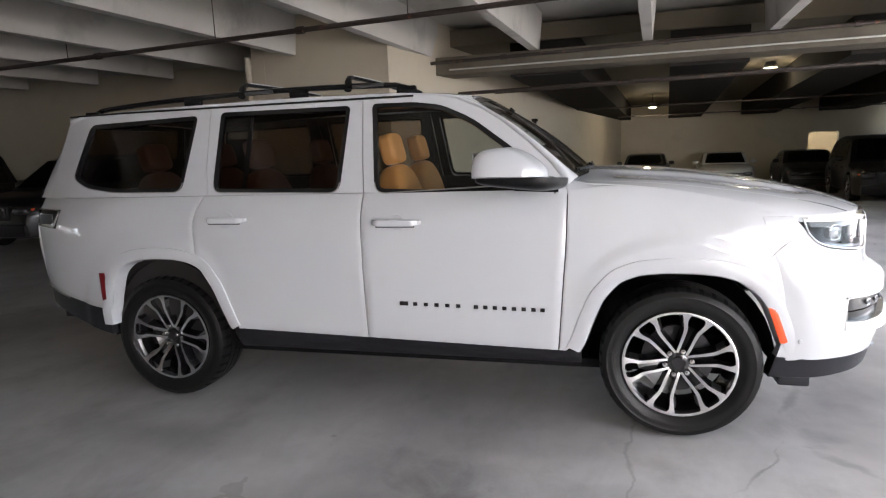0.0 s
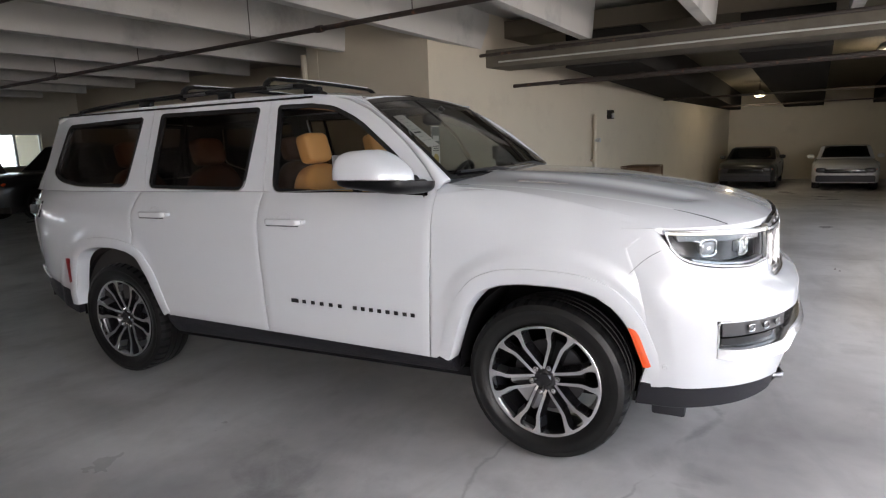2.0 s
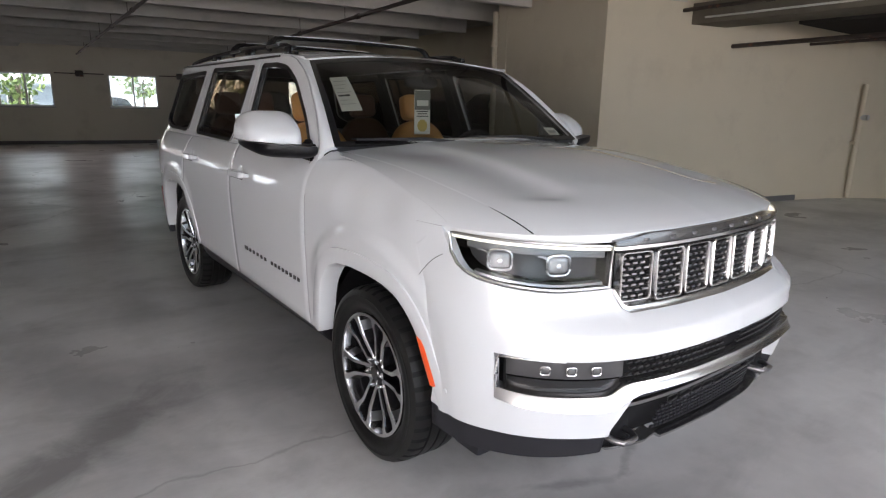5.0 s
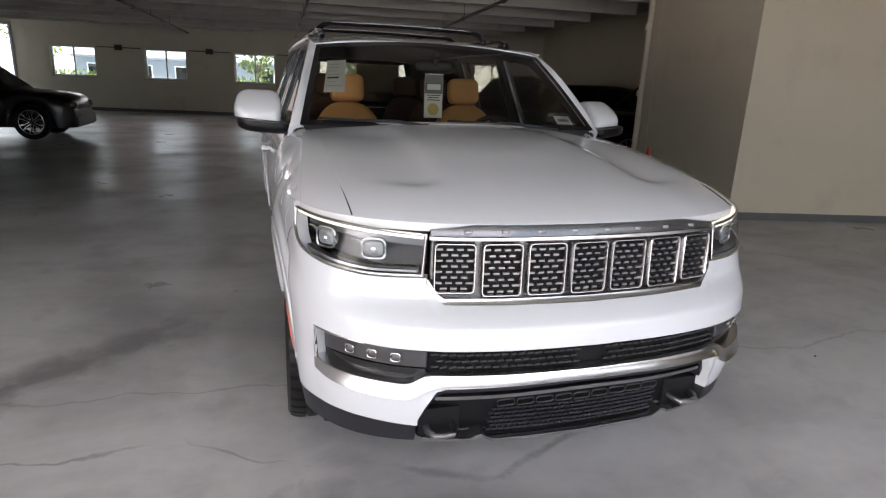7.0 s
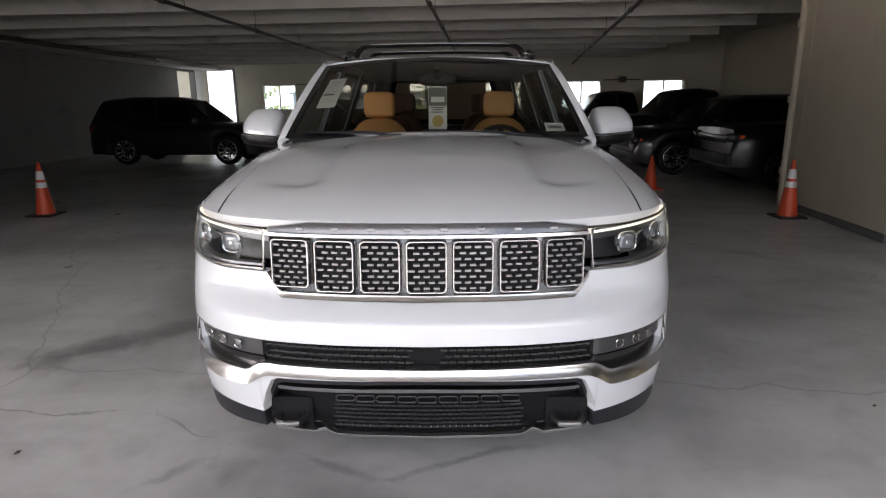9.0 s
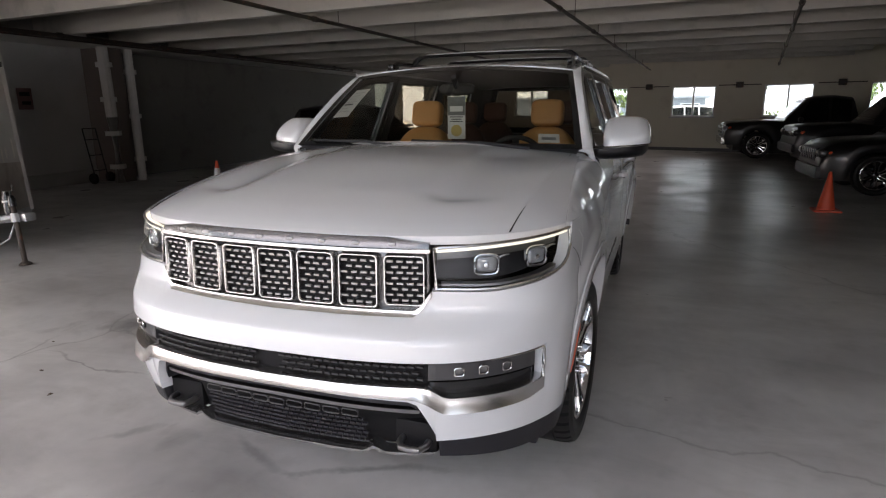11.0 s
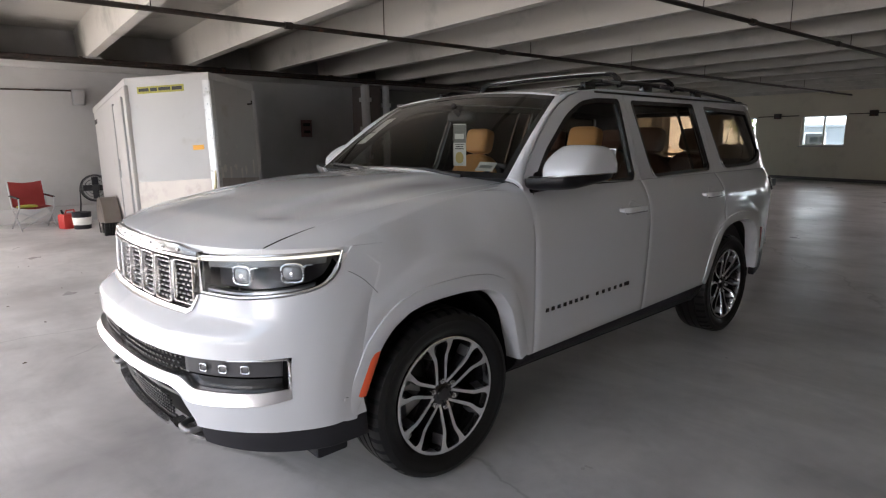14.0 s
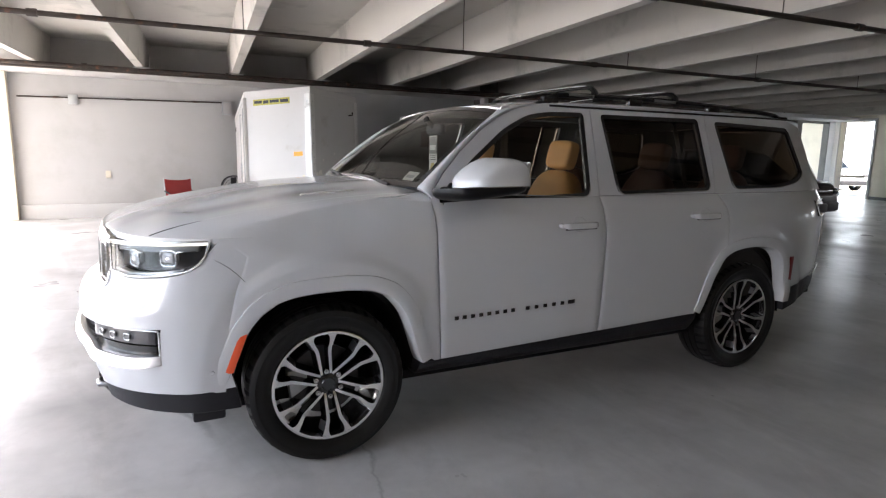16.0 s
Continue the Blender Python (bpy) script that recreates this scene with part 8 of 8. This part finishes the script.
def shrub_tree(x, y, h):
    t = thing("tree", "leafy green tree seen through the windows", "tree", pose(x, y, 0), group="trees outside")
    bm = tube([(0, 0, 0), (0.05, 0.02, h * 0.35), (0.0, 0.06, h * 0.6)], [0.11, 0.08, 0.05], 8)
    for k in range(5):
        a = rng.uniform(0, 6.28)
        add_tube(bm, [(0.03, 0.03, h * 0.4), (0.5 * math.cos(a), 0.5 * math.sin(a), h * 0.62)], [0.045, 0.02], 6)
    part("trunk", bm, M_BARK, t)
    bm = bmesh.new()
    for k in range(420):
        a, r, z = rng.uniform(0, 6.28), rng.uniform(0.1, 1) ** 0.6 * h * 0.34, rng.uniform(-1, 1)
        rad = r * math.sqrt(max(0.05, 1 - z * z))
        c = Vector((rad * math.cos(a), rad * math.sin(a), h * 0.68 + z * h * 0.30))
        q = Euler((rng.uniform(0, 3), rng.uniform(0, 3), rng.uniform(0, 3))).to_matrix()
        s = rng.uniform(0.10, 0.24)
        v = [bm.verts.new(c + q @ Vector(p) * s) for p in ((-1, 0, 0), (0, 0.5, 0.1), (1, 0, 0), (0, -0.5, 0.1))]
        bm.faces.new(v)
    part("crown", bm, M_LEAF, t, smooth=False)


def hedge(x, y, w, h):
    """A clipped hedge of many small leaves."""
    bm = bmesh.new()
    for k in range(900):
        c = Vector((rng.gauss(0, 0.35), rng.uniform(-w / 2, w / 2), rng.uniform(0.05, 1) * h * (0.9 + 0.12 * math.sin(rng.uniform(0, 9)))))
        q = Euler((rng.uniform(0, 3), rng.uniform(0, 3), rng.uniform(0, 3))).to_matrix()
        r = rng.uniform(0.07, 0.16)
        bm.faces.new([bm.verts.new(c + q @ Vector(p) * r) for p in ((-1, 0, 0), (0, 0.5, 0.1), (1, 0, 0), (0, -0.5, 0.1))])
    solid("hedge", bm, M_LEAF, "green leafy hedge outside the windows", "hedge", pose(x, y, 0), group="hedges outside", smooth=False)


for x, y, w, h in ((-30.4, -9.6, 2.2, 1.45), (-28.6, 7.0, 4.0, 1.45), (-29.5, -1.4, 2.6, 1.4)):
    hedge(x, y, w, h)
for x, y, h in ((-33, -0.6, 4.0), (-36, -12.5, 5.0), (-34, 5.2, 4.2), (-35, 11, 4.6), (-33, -18.5, 4.2)):
    shrub_tree(x, y, h)
parked("van_pale", "suv", M_WHITEPAINT, "pale vehicle parked outside the windows", heading(-30.5, 3.2, 100), "plain")
parked("van_pale", "suv", M_WHITEPAINT, "pale vehicle standing outside the open doorway", heading(-29.0, -15.2, 65), "plain")
